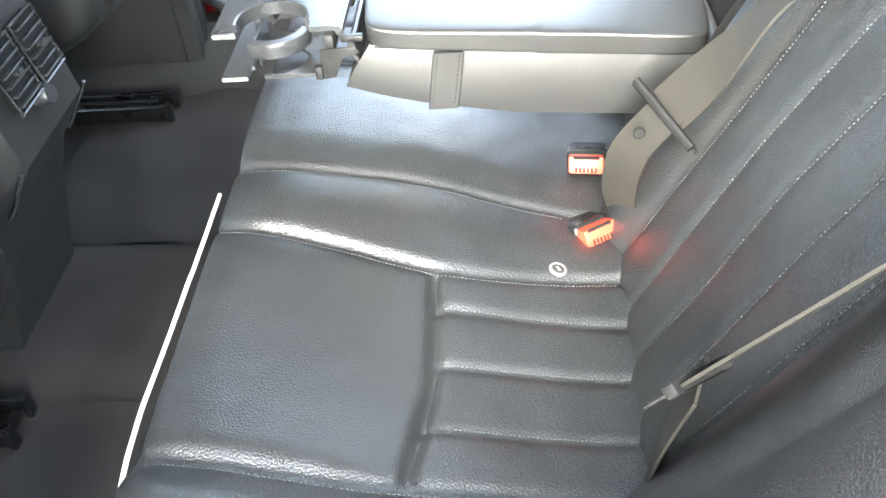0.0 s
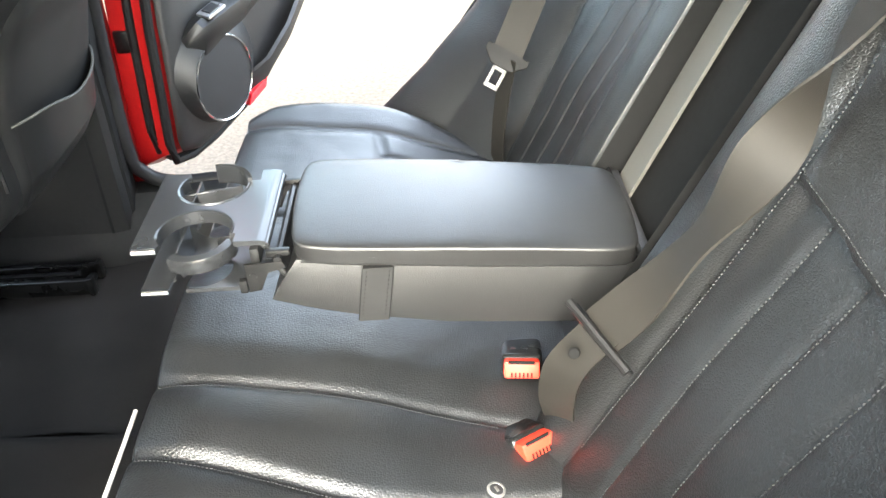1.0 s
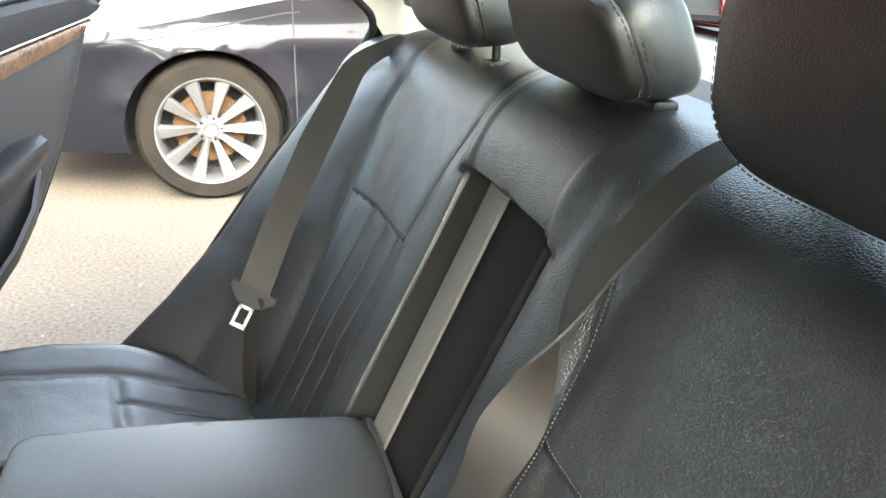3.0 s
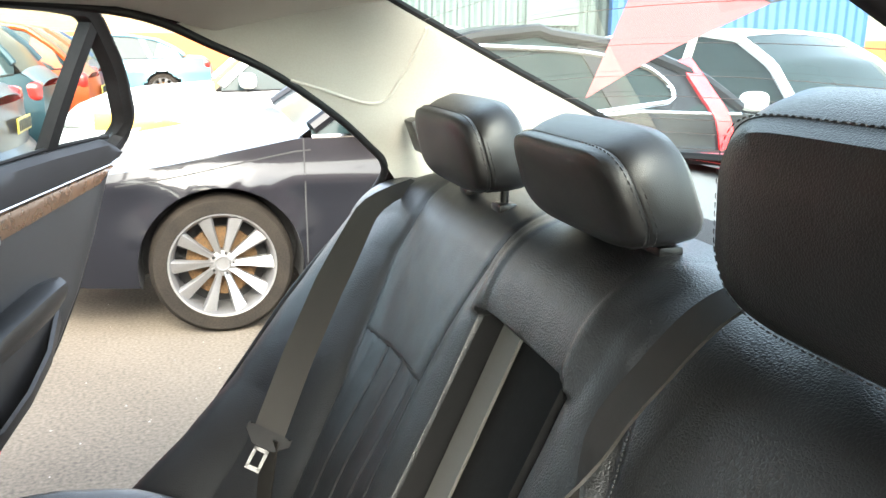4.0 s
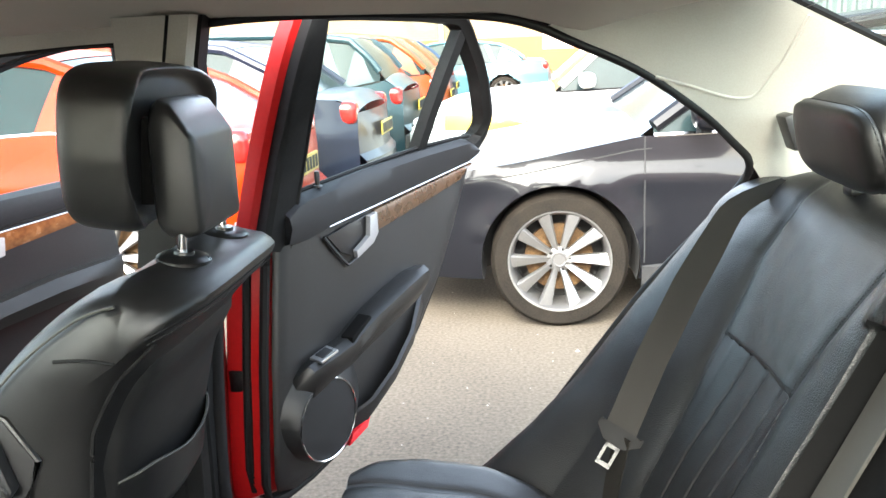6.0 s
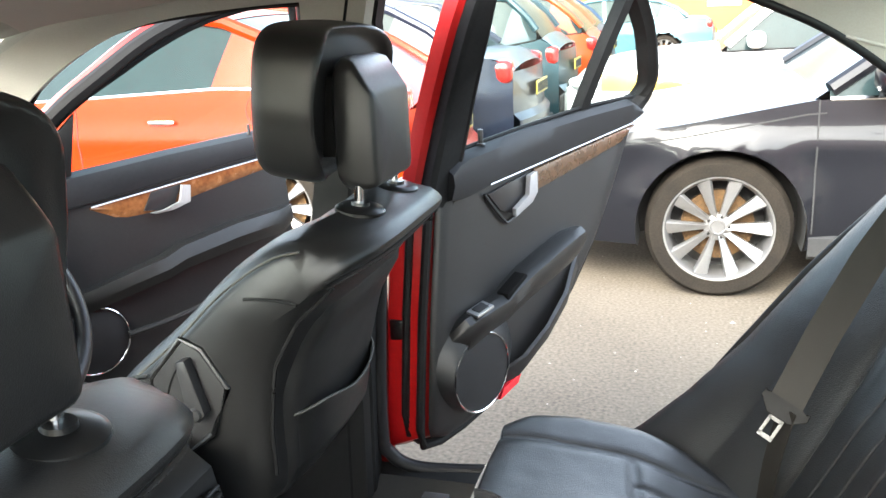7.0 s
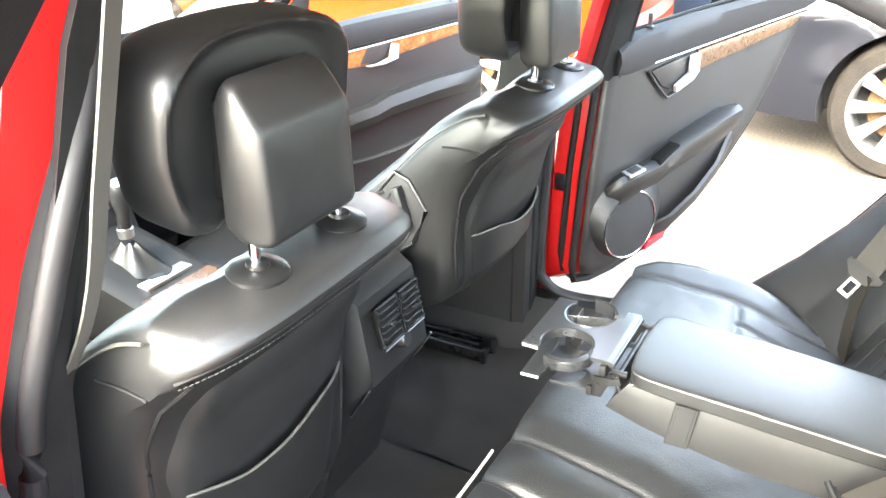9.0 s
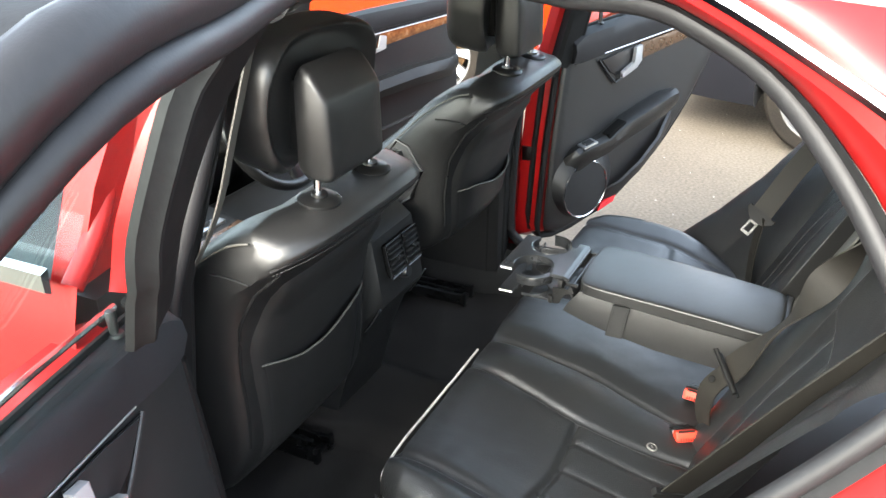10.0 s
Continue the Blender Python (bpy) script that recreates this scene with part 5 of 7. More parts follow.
# middle belt: over the shoulder of the backrest down to the ring bar, then to its anchor
mb = thing("seat_belt", (0.2, -0.18, 0.58), "grey woven middle seat belt hanging across the backrest", "seat belt", "rear belts")
pts = spline([(0.54, -0.262, 1.135), (0.475, -0.240, 1.150), (0.425, -0.222, 1.128), (0.385, -0.206, 1.075), (0.355, -0.197, 1.030), (0.325, -0.204, 0.975), (0.30, -0.214, 0.935), (0.258, -0.212, 0.858), (0.222, -0.198, 0.790), (0.190, -0.178, 0.733)], 80)
for p in pts:
    if p.z < 1.11:
        p.x = min(p.x, back_x(p.y, p.z, False) - 0.005 - 0.020 * math.sin(math.pi * max(0.0, min(1.0, (1.055 - p.z) / 0.24))) ** 2)
for _ in range(6):
    pts = pts[:1] + [(pts[k - 1] + 2 * pts[k] + pts[k + 1]) / 4 for k in range(1, 79)] + pts[79:]
sides = []
for k, p in enumerate(pts):
    d = (pts[min(k + 1, 79)] - pts[max(k - 1, 0)]).normalized()
    flat = Vector((-0.10, -1, 0.12))
    flat = (flat - d * flat.dot(d)).normalized()
    turn = math.pi * smoothstep(1.04, 0.85, p.z) if p.x < 0.42 else 0.0
    low = smoothstep(0.86, 0.735, p.z) if p.x < 0.42 else 0.0
    side_v = math.cos(turn) * flat + math.sin(turn) * d.cross(flat)
    side_v = side_v.lerp(-Vector((0.46, -0.72, -0.45)), low)
    sides.append((side_v - d * side_v.dot(d)).normalized() * 0.0235)
part("webbing", strap(pts, sides), BELT, mb)
pts3 = spline([(0.190, -0.178, 0.733), (0.160, -0.168, 0.68), (0.155, -0.158, 0.62), (0.168, -0.145, 0.565)], 16)
part("webbing", strap(pts3, [belt_half((0.62, -0.75, 0.1)) for k in range(16)]), BELT, mb)
part("ring_bar", join(tube([(0.162, -0.160, 0.757), (0.206, -0.222, 0.722)], 0.0045, 8), tube([(0.170, -0.155, 0.748), (0.212, -0.216, 0.713)], 0.003, 6)), STEEL_DARK, mb, "dark metal belt bar")
part("stud", lathe([(0.0, 0.003), (0.005, 0.002), (0.006, 0.0)], 12, Matrix.Translation((0.165, -0.185, 0.715)) @ Matrix.Rotation(radians(70), 4, "X")), DEEP_BLACK, mb)

# outer belts: straight from the pillar outlet to the tongue, then down to the anchor
for s, low_pt, top_pt, facing in ((1, (0.154, 0.380, 0.773), (0.412, 0.575, 1.14), Vector((-0.124, -1.09, 0.537))), (-1, (0.165, -0.470, 0.705), (0.412, -0.575, 1.14), (Vector((0.412, -0.575, 1.14)) - Vector((0.165, -0.470, 0.705))).cross(Vector((-0.15, -0.36, 0.47))))):
    ob = thing("seat_belt", (0.2, s * 0.5, 0.58), "grey woven outer seat belt with a steel tongue", "seat belt", "rear belts")
    p0, p1 = Vector(low_pt), Vector(top_pt)
    up = (p1 - p0).normalized()
    side = up.cross(facing).normalized()
    nrm = side.cross(up).normalized()
    # the webbing hangs forward of the straight line
    bow = Vector((-0.021, 0.006, 0)) if s > 0 else Vector((0, 0, 0))
    pts = [p0.lerp(p1, k / 30) + bow * lerp_table([(0, 0), (0.25, 0.65), (0.5, 1), (0.75, 1), (1, 0.5)], k / 30) for k in range(31)]
    if s > 0:
        # its upper end slips back between the wing and the pillar trim
        pts = pts[:28]
        for k, back in ((24, 0.004), (25, 0.014), (26, 0.030), (27, 0.050)):
            pts[k] = pts[k] + Vector((back, 0, -0.2 * back))
    part("webbing", strap(pts, [side * (0.0225 - 0.009 * smoothstep(0.5, 1.0, k / 30)) for k in range(len(pts))]), BELT, ob)
    anchor = Vector((0.140, s * 0.46, 0.555))
    low = spline([p0, p0.lerp(anchor, 0.5) + Vector((-0.004, 0, 0)), anchor], 14)
    part("webbing", strap([p + Vector((0.006, 0, 0)) for p in low], [belt_half((0.35, s * -0.9, 0.1), 0.021) for k in range(14)]), BELT, ob)
    M = Matrix(((nrm.x, side.x, up.x, p0.x), (nrm.y, side.y, up.y, p0.y), (nrm.z, side.z, up.z, p0.z), (0, 0, 0, 1)))
    cover = part("tongue_cover", prism([(-0.005, y, z) for y, z in ((-0.033, 0.014), (-0.034, 0.002), (-0.016, -0.014), (0.016, -0.014), (0.034, 0.002), (0.033, 0.014), (0.022, 0.009), (-0.022, 0.009))], (0.010, 0, 0), 0.003), RUBBER, ob)
    cover.data.transform(M)
    tong = part("tongue", join(rbox((0.0025, 0.006, 0.040), (0.0, -0.010, -0.032), 0.0006, 1), rbox((0.0025, 0.006, 0.040), (0.0, 0.010, -0.032), 0.0006, 1), rbox((0.0025, 0.026, 0.008), (0.0, 0, -0.051), 0.0006, 1), rbox((0.0025, 0.026, 0.012), (0.0, 0, -0.017), 0.0006, 1)), TONGUE, ob, "bright steel belt tongue")
    tong.data.transform(M @ Matrix.Diagonal((1, 0.85, 0.85, 1)))


def buckle(at, rz, ry, rx, label):
    b = thing("belt_buckle", at, label, "belt buckle", "belt buckles")
    M = Matrix.Translation(at) @ Matrix.Rotation(radians(rz), 4, "Z") @ Matrix.Rotation(radians(ry), 4, "Y") @ Matrix.Rotation(radians(rx), 4, "X")
    o = part("housing", rbox((0.082, 0.046, 0.026), (0.039, 0, 0.001), 0.007, 3), GUIDE, b)
    o.data.transform(M)
    o = part("release_button", rbox((0.020, 0.040, 0.020), (-0.008, 0, 0), 0.004, 2), BUCKLE_RED, b, "bright red release button")
    o.data.transform(M)
    o = part("slot", rbox((0.003, 0.030, 0.004), (-0.0172, 0, 0.0085), 0.001, 1), DEEP_BLACK, b)
    o.data.transform(M)
    for k in range(6):
        o = part("grip_rib", rbox((0.0016, 0.0020, 0.0055), (-0.0180, -0.011 + 0.0044 * k, -0.0055), 0.0, 1), DEEP_BLACK, b)
        o.data.transform(M)


buckle((0.130, -0.068, 0.592), 84, 28, 0, "black belt buckle with a red button between cushion and backrest")
buckle((0.130, -0.160, 0.568), 120, 30, 0, "black belt buckle with a red button, tipped sideways")
buckle((0.128, 0.165, 0.566), 20, 12, 0, "black belt buckle with a red button behind the armrest")

# grey strap in the armrest hollow
hs = thing("hollow_strap", (0.25, 0.03, 0.7), "olive grey webbing strap down the armrest hollow", "strap")
part("webbing", strap([Vector((plane_x(z) + 0.017, 0.056 + 0.050 * (z - 0.7), z)) for z in [0.70 + 0.315 * k / 20 for k in range(21)]], [Vector((0, 0.0235, 0)) for _ in range(21)], 0.002), STRAP, hs)
for d in (-0.0232, 0.0232):
    part("hem", tube([Vector((plane_x(z) + 0.0165, 0.056 + d + 0.050 * (z - 0.7), z)) for z in (0.70, 0.80, 0.90, 1.015)], 0.0012, 6), STRAP, hs)

# small round tag on the cushion
tag = thing("child_seat_tag", (0.09, -0.222, 0.57), "small round metal child-seat tag on the cushion", "tag")
TAG_AT = Matrix.Translation((0.088, -0.222, cushion_z(0.088, -0.222) + 0.0005)) @ Matrix.Rotation(radians(16), 4, "Y")
part("disc", lathe([(0.0, 0.0016), (0.007, 0.0016), (0.008, 0.0)], 20, TAG_AT), PLASTIC, tag)
part("ring", lathe([(0.0068, 0.0012), (0.0072, 0.0024), (0.0092, 0.0020), (0.0096, 0.0)], 24, TAG_AT), SCREW, tag, "bright metal ring")
part("mark", rbox((0.0025, 0.006, 0.001), (0, 0, 0.0022), 0, 1, Matrix.Identity(4)), SCREW, tag).data.transform(TAG_AT @ Matrix.Rotation(radians(30), 4, "Z"))

# ---- front of the cabin ----
dash = thing("dashboard", (-1.45, 0, 0.6), "black dashboard with silver-trimmed centre stack and round knobs", "dashboard")
dsec = []
for k in range(31):
    y = -0.66 + 1.32 * k / 30
    bow = 0.03 * (1 - (y / 0.66) ** 2)
    dsec.append([Vector((x - bow * 0.5, y, z + bow * 0.4)) for x, z in ((-1.75, 0.98), (-1.55, 1.01), (-1.42, 1.00), (-1.335, 0.965), (-1.325, 0.93), (-1.35, 0.86), (-1.38, 0.72), (-1.45, 0.58), (-1.60, 0.45), (-1.80, 0.45))])
part("dash_body", loft(dsec), VINYL, dash)
part("wood_band", loft([[Vector((x, y, z)) for x, z in ((-1.345, 0.86), (-1.332, 0.868), (-1.330, 0.905), (-1.343, 0.915))] for y in [-0.6 + 0.1 * k for k in range(13)]]), WOOD, dash, "dark wood dash strip")
SM = Matrix.Translation((-1.335, 0, 0.80)) @ Matrix.Rotation(radians(-12), 4, "Y")
o = part("centre_panel", rbox((0.06, 0.26, 0.40), (0, 0, -0.03), 0.015, 3), PLASTIC, dash, "glossy black centre stack")
o.data.transform(SM)
for sg in (1, -1):
    v = part("air_vent", rbox((0.01, 0.11, 0.062), (0.032, sg * 0.062, 0.115), 0.004, 2), DEEP_BLACK, dash)
    v.data.transform(SM)
    for k in range(4):
        b = part("slat", rbox((0.012, 0.104, 0.004), (0.036, sg * 0.062, 0.094 + 0.014 * k), 0.001, 1), PLASTIC_SILK, v)
        b.data.transform(SM)
    b = part("vent_frame", tube([Vector((0.036, sg * 0.062 + y, 0.115 + z)) for y, z in ((-0.056, -0.033), (0.056, -0.033), (0.056, 0.033), (-0.056, 0.033))], 0.004, 6, closed=True), SATIN, v)
    b.data.transform(SM)
for y, z, r in ((-0.095, -0.135, 0.026), (0.095, -0.135, 0.026), (-0.07, 0.025, 0.014)):
    b = part("knob", join(lathe([(0.0, 0.020), (r * 0.75, 0.020), (r * 0.9, 0.016), (r, 0.0)], 24, Matrix.Translation((0.03, y, z)) @ Matrix.Rotation(radians(90), 4, "Y"))), CHROME, dash, "round chrome-ringed knob")
    b.data.transform(SM)
    b = part("knob_face", lathe([(0.0, 0.0215), (r * 0.7, 0.021), (r * 0.72, 0.018)], 20, Matrix.Translation((0.03, y, z)) @ Matrix.Rotation(radians(90), 4, "Y")), PLASTIC, dash)
    b.data.transform(SM)
for k in range(6):
    b = part("button", rbox((0.010, 0.030, 0.018), (0.033, -0.088 + 0.035 * k, -0.040), 0.003, 2), SATIN, dash, "silver push button")
    b.data.transform(SM)
for r_ in range(3):
    for k in range(4):
        b = part("button", rbox((0.008, 0.016, 0.011), (0.032, -0.040 + 0.022 * k, 0.040 - 0.018 * r_), 0.002, 1), PLASTIC_MATT, dash)
        b.data.transform(SM)
for k in range(7):
    b = part("button", rbox((0.008, 0.018, 0.012), (0.032, -0.066 + 0.022 * k, -0.098), 0.002, 1), PLASTIC_MATT, dash)
    b.data.transform(SM)
# gear lever on the console
part("gear_surround", prism([(-1.30, -0.075, 0.667), (-1.06, -0.060, 0.667), (-1.06, 0.060, 0.667), (-1.30, 0.075, 0.667)], (0, 0, 0.012), 0.004), SATIN, con, "silver gear lever frame")
part("console_wood", prism([(-1.38, -0.10, 0.655), (-0.98, -0.09, 0.655), (-0.98, 0.09, 0.655), (-1.38, 0.10, 0.655)], (0, 0, 0.012), 0.004), WOOD, con, "dark wood console panel")
gl = part("gear_gaiter", loft([[Vector((-1.18 + 0.11 * k * c + 0.012 * (1 - k), 0.058 * k * s_, 0.68 + 0.07 * (1 - k) ** 1.3 + 0.004 * math.sin(6 * a))) for a, c, s_ in [(t, math.cos(t), math.sin(t)) for t in [2 * math.pi * q / 28 for q in range(28)]]] for k in (1.0, 0.8, 0.6, 0.42, 0.28, 0.2)]), LEATHER, con, "black leather gear gaiter")
part("gear_collar", lathe([(0.016, 0.0), (0.017, 0.02), (0.015, 0.022)], 20, Matrix.Translation((-1.168, 0, 0.745))), SATIN, con)
part("gear_knob", lathe([(0.014, 0.0), (0.014, 0.03), (0.022, 0.065), (0.025, 0.085), (0.021, 0.098), (0.0, 0.103)], 24, Matrix.Translation((-1.168, 0, 0.765)) @ Matrix.Rotation(radians(6), 4, "Y")), LEATHER, con, "black leather gear knob")
part("knob_cap", lathe([(0.0, 0.1055), (0.015, 0.104), (0.018, 0.099)], 20, Matrix.Translation((-1.168, 0, 0.765)) @ Matrix.Rotation(radians(6), 4, "Y")), SATIN, con)

wheel = thing("steering_wheel", (-1.15, 0.36, 0.75), "black leather steering wheel", "steering wheel")
WM = Matrix.Translation((-1.12, 0.36, 0.84)) @ Matrix.Rotation(radians(64), 4, "Y")
o = part("rim", tube([Vector((0.185 * math.cos(t), 0.185 * math.sin(t), 0)) for t in [2 * math.pi * k / 64 for k in range(64)]], 0.015, 10, closed=True), LEATHER, wheel)
o.data.transform(WM)
o = part("hub", pillow(0.075, 0.085, 0.03, 0.6, 8), PLASTIC_MATT, wheel)
o.data.transform(WM)
for a in (0, 90, 180):
    o = part("spoke", rbox((0.05, 0.13, 0.018), (0, 0.12, -0.005), 0.006, 2, Matrix.Rotation(radians(a + 90 - 90), 4, "Z")), PLASTIC_SILK, wheel)
    o.data.transform(WM @ (Matrix.Rotation(radians(a - 90), 4, "Z") if a else Matrix.Rotation(radians(-90), 4, "Z")))
part("column", tube([(-1.16, 0.36, 0.82), (-1.45, 0.36, 0.70)], 0.05, 12), PLASTIC_MATT, wheel)

# A pillars, windscreen, bulkhead
APIL = [(-1.55, 0.66, 0.98), (-1.40, 0.645, 1.06), (-1.28, 0.63, 1.14), (-1.14, 0.605, 1.235), (-1.00, 0.585, 1.30), (-0.86, 0.57, 1.335), (-0.66, 0.57, 1.352), (-0.45, 0.57, 1.355)]
for s in (1, -1):
    ap = spline(APIL, 40)
    secs = []
    for k, p in enumerate(ap):
        w = 0.062 * smoothstep(34, 18, k) + 0.014
        secs.append([Vector((p.x - 0.005, s * (p.y + 0.03), p.z - 0.012)), Vector((p.x, s * p.y, p.z - 0.018)), Vector((p.x + 0.004, s * (p.y - w * 0.4), p.z + 0.004 + w * 0.25)), Vector((p.x - 0.012, s * (p.y - w), p.z + 0.02 + w * 0.55)), Vector((p.x - 0.03, s * (p.y - w * 0.4), p.z + 0.045 + w * 0.4)), Vector((p.x - 0.02, s * (p.y + 0.03), p.z + 0.03))])
    part("a_pillar_trim", loft(secs), PILLAR_TRIM, body, "light grey front pillar trim")
    part("front_door_seal", tube(mirrored([p + Vector((0, 0.015, -0.012)) for p in ap], s), 0.013, 8), RUBBER, body)
    part("front_frame", loft([[Vector((p.x - 0.004, s * (p.y + 0.02), p.z + 0.004)), Vector((p.x - 0.01, s * (p.y + 0.07), p.z + 0.01)), Vector((p.x - 0.03, s * (p.y + 0.05), p.z + 0.06)), Vector((p.x - 0.03, s * (p.y + 0.02), p.z + 0.05))] for p in ap]), RED, body)
    part("footwell_side", prism([(-1.75, s * 0.67, 0.25), (-1.36, s * 0.67, 0.25), (-1.40, s * 0.67, 0.6), (-1.55, s * 0.67, 0.99), (-1.75, s * 0.67, 0.99)], (0, s * 0.05, 0)), PLASTIC_MATT, body)
ws = part("windscreen", grid(20, 20, lambda u, v: Vector((-1.85 + 0.78 * u + 0.07 * (2 * v - 1) ** 2, (2 * v - 1) * (0.68 - 0.12 * u), 0.985 + 0.365 * u))), GLASS, body)
ws.visible_shadow = False
part("bulkhead", grid(2, 2, lambda u, v: Vector((-1.78, -0.7 + 1.4 * u, 0.2 + 0.8 * v))), CARPET, body)
part("bonnet", grid(20, 20, lambda u, v: Vector((-2.75 + 0.95 * u, (2 * v - 1) * 0.72, 0.88 + 0.12 * u - 0.05 * abs(2 * v - 1) ** 3))), RED, body)
for s in (1, -1):
    part("front_wing", grid(12, 8, lambda u, v: Vector((-2.75 + 1.30 * u, s * (0.72 + 0.12 * v ** 0.5), lerp_table([(0, 0.86), (0.7, 0.98), (1, 1.0)], u) - 0.45 * v))), RED, body)
part("underbody", rbox((3.6, 1.4, 0.03), (-0.5, 0, 0.19), 0), PLASTIC_MATT, body)

# driver's door (far side), opened
FD_AT, FD_ANG = (-1.38, 0.80), 60.0


def front_door_place(a, z, off=0.0):
    c, k = math.cos(radians(FD_ANG)), math.sin(radians(FD_ANG))
    lean = 0.34 * max(0.0, z - 1.04)
    a, off = a - 1.05 * lean, off + lean
    return Vector((FD_AT[0] + a * c + off * k, FD_AT[1] + a * k - off * c, z))


def build_front_door():
    P = front_door_place
    d = thing("door_front_far", P(0, 0.45), "open driver's door with black trim, wood strip and speaker", "car door", kind="structure")
    trim = [(-0.05, 0.96), (-0.06, 0.60), (-0.02, 0.46), (0.30, 0.43), (0.60, 0.45), (0.655, 0.52), (0.66, 0.80), (0.645, 1.00), (0.62, 1.03), (0.30, 1.01), (0.02, 0.985)]
    part("door_shell", loft([[P(a, z - 0.04 * (z > 0.9), -0.012) for a, z in trim], [P(a, z - 0.04 * (z > 0.9), -0.03) for a, z in trim], [P(a, z - 0.02 * (z < 0.7) - 0.07 * (z > 0.9), -0.12) for a, z in trim]]), RED, d)
    cx, cz = 0.30, 0.74
    part("trim_panel", loft([[P(cx + (a - cx) * k, cz + (z - cz) * k, off) for a, z in trim] for k, off in ((1.0, -0.008), (0.99, 0.006), (0.96, 0.012), (0.7, 0.013), (0.3, 0.013))]), VINYL, d, "soft black vinyl door panel")
    ledge, silver, wood = [], [], []
    for k in range(20):
        a = -0.04 + 0.69 * k / 19
        zt = lerp_table([(-0.04, 0.985), (0.3, 1.012), (0.65, 1.03)], a)
        zb = lerp_table([(-0.04, 0.90), (0.12, 0.915), (0.65, 0.968)], a)
        ledge.append([P(a, zb, 0.008), P(a, zb + 0.005, 0.022), P(a, (zt + zb) / 2, 0.032), P(a, zt - 0.01, 0.026), P(a, zt, 0.004), P(a, zb, 0.0)])
        a2 = 0.10 + 0.55 * k / 19
        z2 = lerp_table([(0.10, 0.908), (0.65, 0.962)], a2)
        silver.append(P(a2, z2, 0.026))
        h = lerp_table([(0.10, 0.008), (0.17, 0.052), (0.25, 0.060), (0.62, 0.032), (0.65, 0.01)], a2)
        wood.append([P(a2, z2 - h, 0.012), P(a2, z2 - h * 0.5, 0.022), P(a2, z2 - 0.002, 0.020), P(a2, z2 - 0.002, 0.010)])
    part("upper_ledge", loft(ledge), LEDGE, d)
    part("silver_line", tube(silver, 0.0018, 6), SATIN, d)
    part("wood_strip", loft(wood), WOOD_WARM, d, "brown burr wood strip")
    part("opener_cup", prism([P(0.225, 0.875, 0.019), P(0.30, 0.865, 0.019), P(0.33, 0.925, 0.019), P(0.25, 0.918, 0.019)], P(0, 0.5, 0.006) - P(0, 0.5, 0), 0.002), PLASTIC, d)
    hp = [[P(a - w, z, o - 0.005), P(a - w, z, o + 0.004), P(a + w, z - 0.004, o + 0.004), P(a + w, z - 0.004, o - 0.005)] for a, z, w, o in ((0.245, 0.868, 0.006, 0.03), (0.28, 0.872, 0.012, 0.04), (0.325, 0.885, 0.014, 0.042), (0.335, 0.925, 0.011, 0.038))]
    part("door_handle", loft(hp), SILVER, d, "satin metal inner door handle")
    armb = []
    for a, zt, zb, o in ((0.0, 0.70, 0.67, 0.02), (0.06, 0.715, 0.665, 0.05), (0.25, 0.755, 0.70, 0.068), (0.30, 0.775, 0.715, 0.07), (0.45, 0.80, 0.735, 0.07), (0.60, 0.81, 0.745, 0.06), (0.655, 0.81, 0.76, 0.02)):
        armb.append([P(a, zb, 0.0), P(a, zb, o * 0.8), P(a, (zt + zb) / 2, o), P(a, zt, o * 0.8), P(a, zt, 0.0)])
    part("armrest", loft(armb), LEATHER, d, "black padded door armrest")
    c = P(0.06, 0.585, 0.012)
    nrm = (P(0, 0.5, 1) - P(0, 0.5, 0)).normalized()
    side = Vector((0, 0, 1)).cross(nrm).normalized()
    M = Matrix(((side.x, 0, nrm.x, c.x), (side.y, 0, nrm.y, c.y), (side.z, 1, nrm.z, c.z), (0, 0, 0, 1)))
    part("speaker_grille", lathe([(0.0, 0.022), (0.05, 0.021), (0.08, 0.012)], 36, M), GRILLE, d)
    part("speaker_ring", tube([M @ Vector((0.083 * math.cos(t), 0.083 * math.sin(t), 0.014)) for t in [2 * math.pi * k / 48 for k in range(48)]], 0.0022, 6, closed=True), CHROME, d)
    part("door_pocket", tube(spline([P(0.14, 0.58, 0.03), P(0.30, 0.60, 0.05), P(0.50, 0.645, 0.05), P(0.62, 0.67, 0.02)], 16), 0.008, 8), VINYL, d)
    fr = spline([P(a, z, 0.0) for a, z in ((-0.05, 0.97), (0.0, 1.06), (0.10, 1.14), (0.22, 1.21), (0.36, 1.285), (0.50, 1.335), (0.66, 1.365), (0.78, 1.372), (0.80, 1.355), (0.775, 1.20), (0.70, 1.03))], 60)
    part("window_frame", tube(fr, 0.019, 8), RUBBER, d, "grey-black window frame")
    part("window_frame_inner", tube([p + (P(0.4, 1.15, 0.0) - p).normalized() * 0.03 - nrm * 0.01 for p in fr], 0.010, 6), RUBBER, d)
    part("frame_skin", tube([p - (P(0.4, 1.15, 0.0) - p).normalized() * 0.012 - nrm * 0.03 for p in fr], 0.014, 6), RED, d)
    part("mirror_corner", prism([P(-0.03, 0.975, 0.006), P(0.07, 0.985, 0.006), P(0.12, 1.13, 0.006), P(0.02, 1.055, 0.006)], nrm * 0.012, 0.003), PLASTIC_MATT, d)
    gp = part("pane", prism([P(a, z, -0.015) for a, z in ((0.0, 0.98), (0.02, 1.07), (0.22, 1.20), (0.50, 1.325), (0.78, 1.36), (0.70, 1.02))], -nrm * 0.004), GLASS, d)
    gp.visible_shadow = False
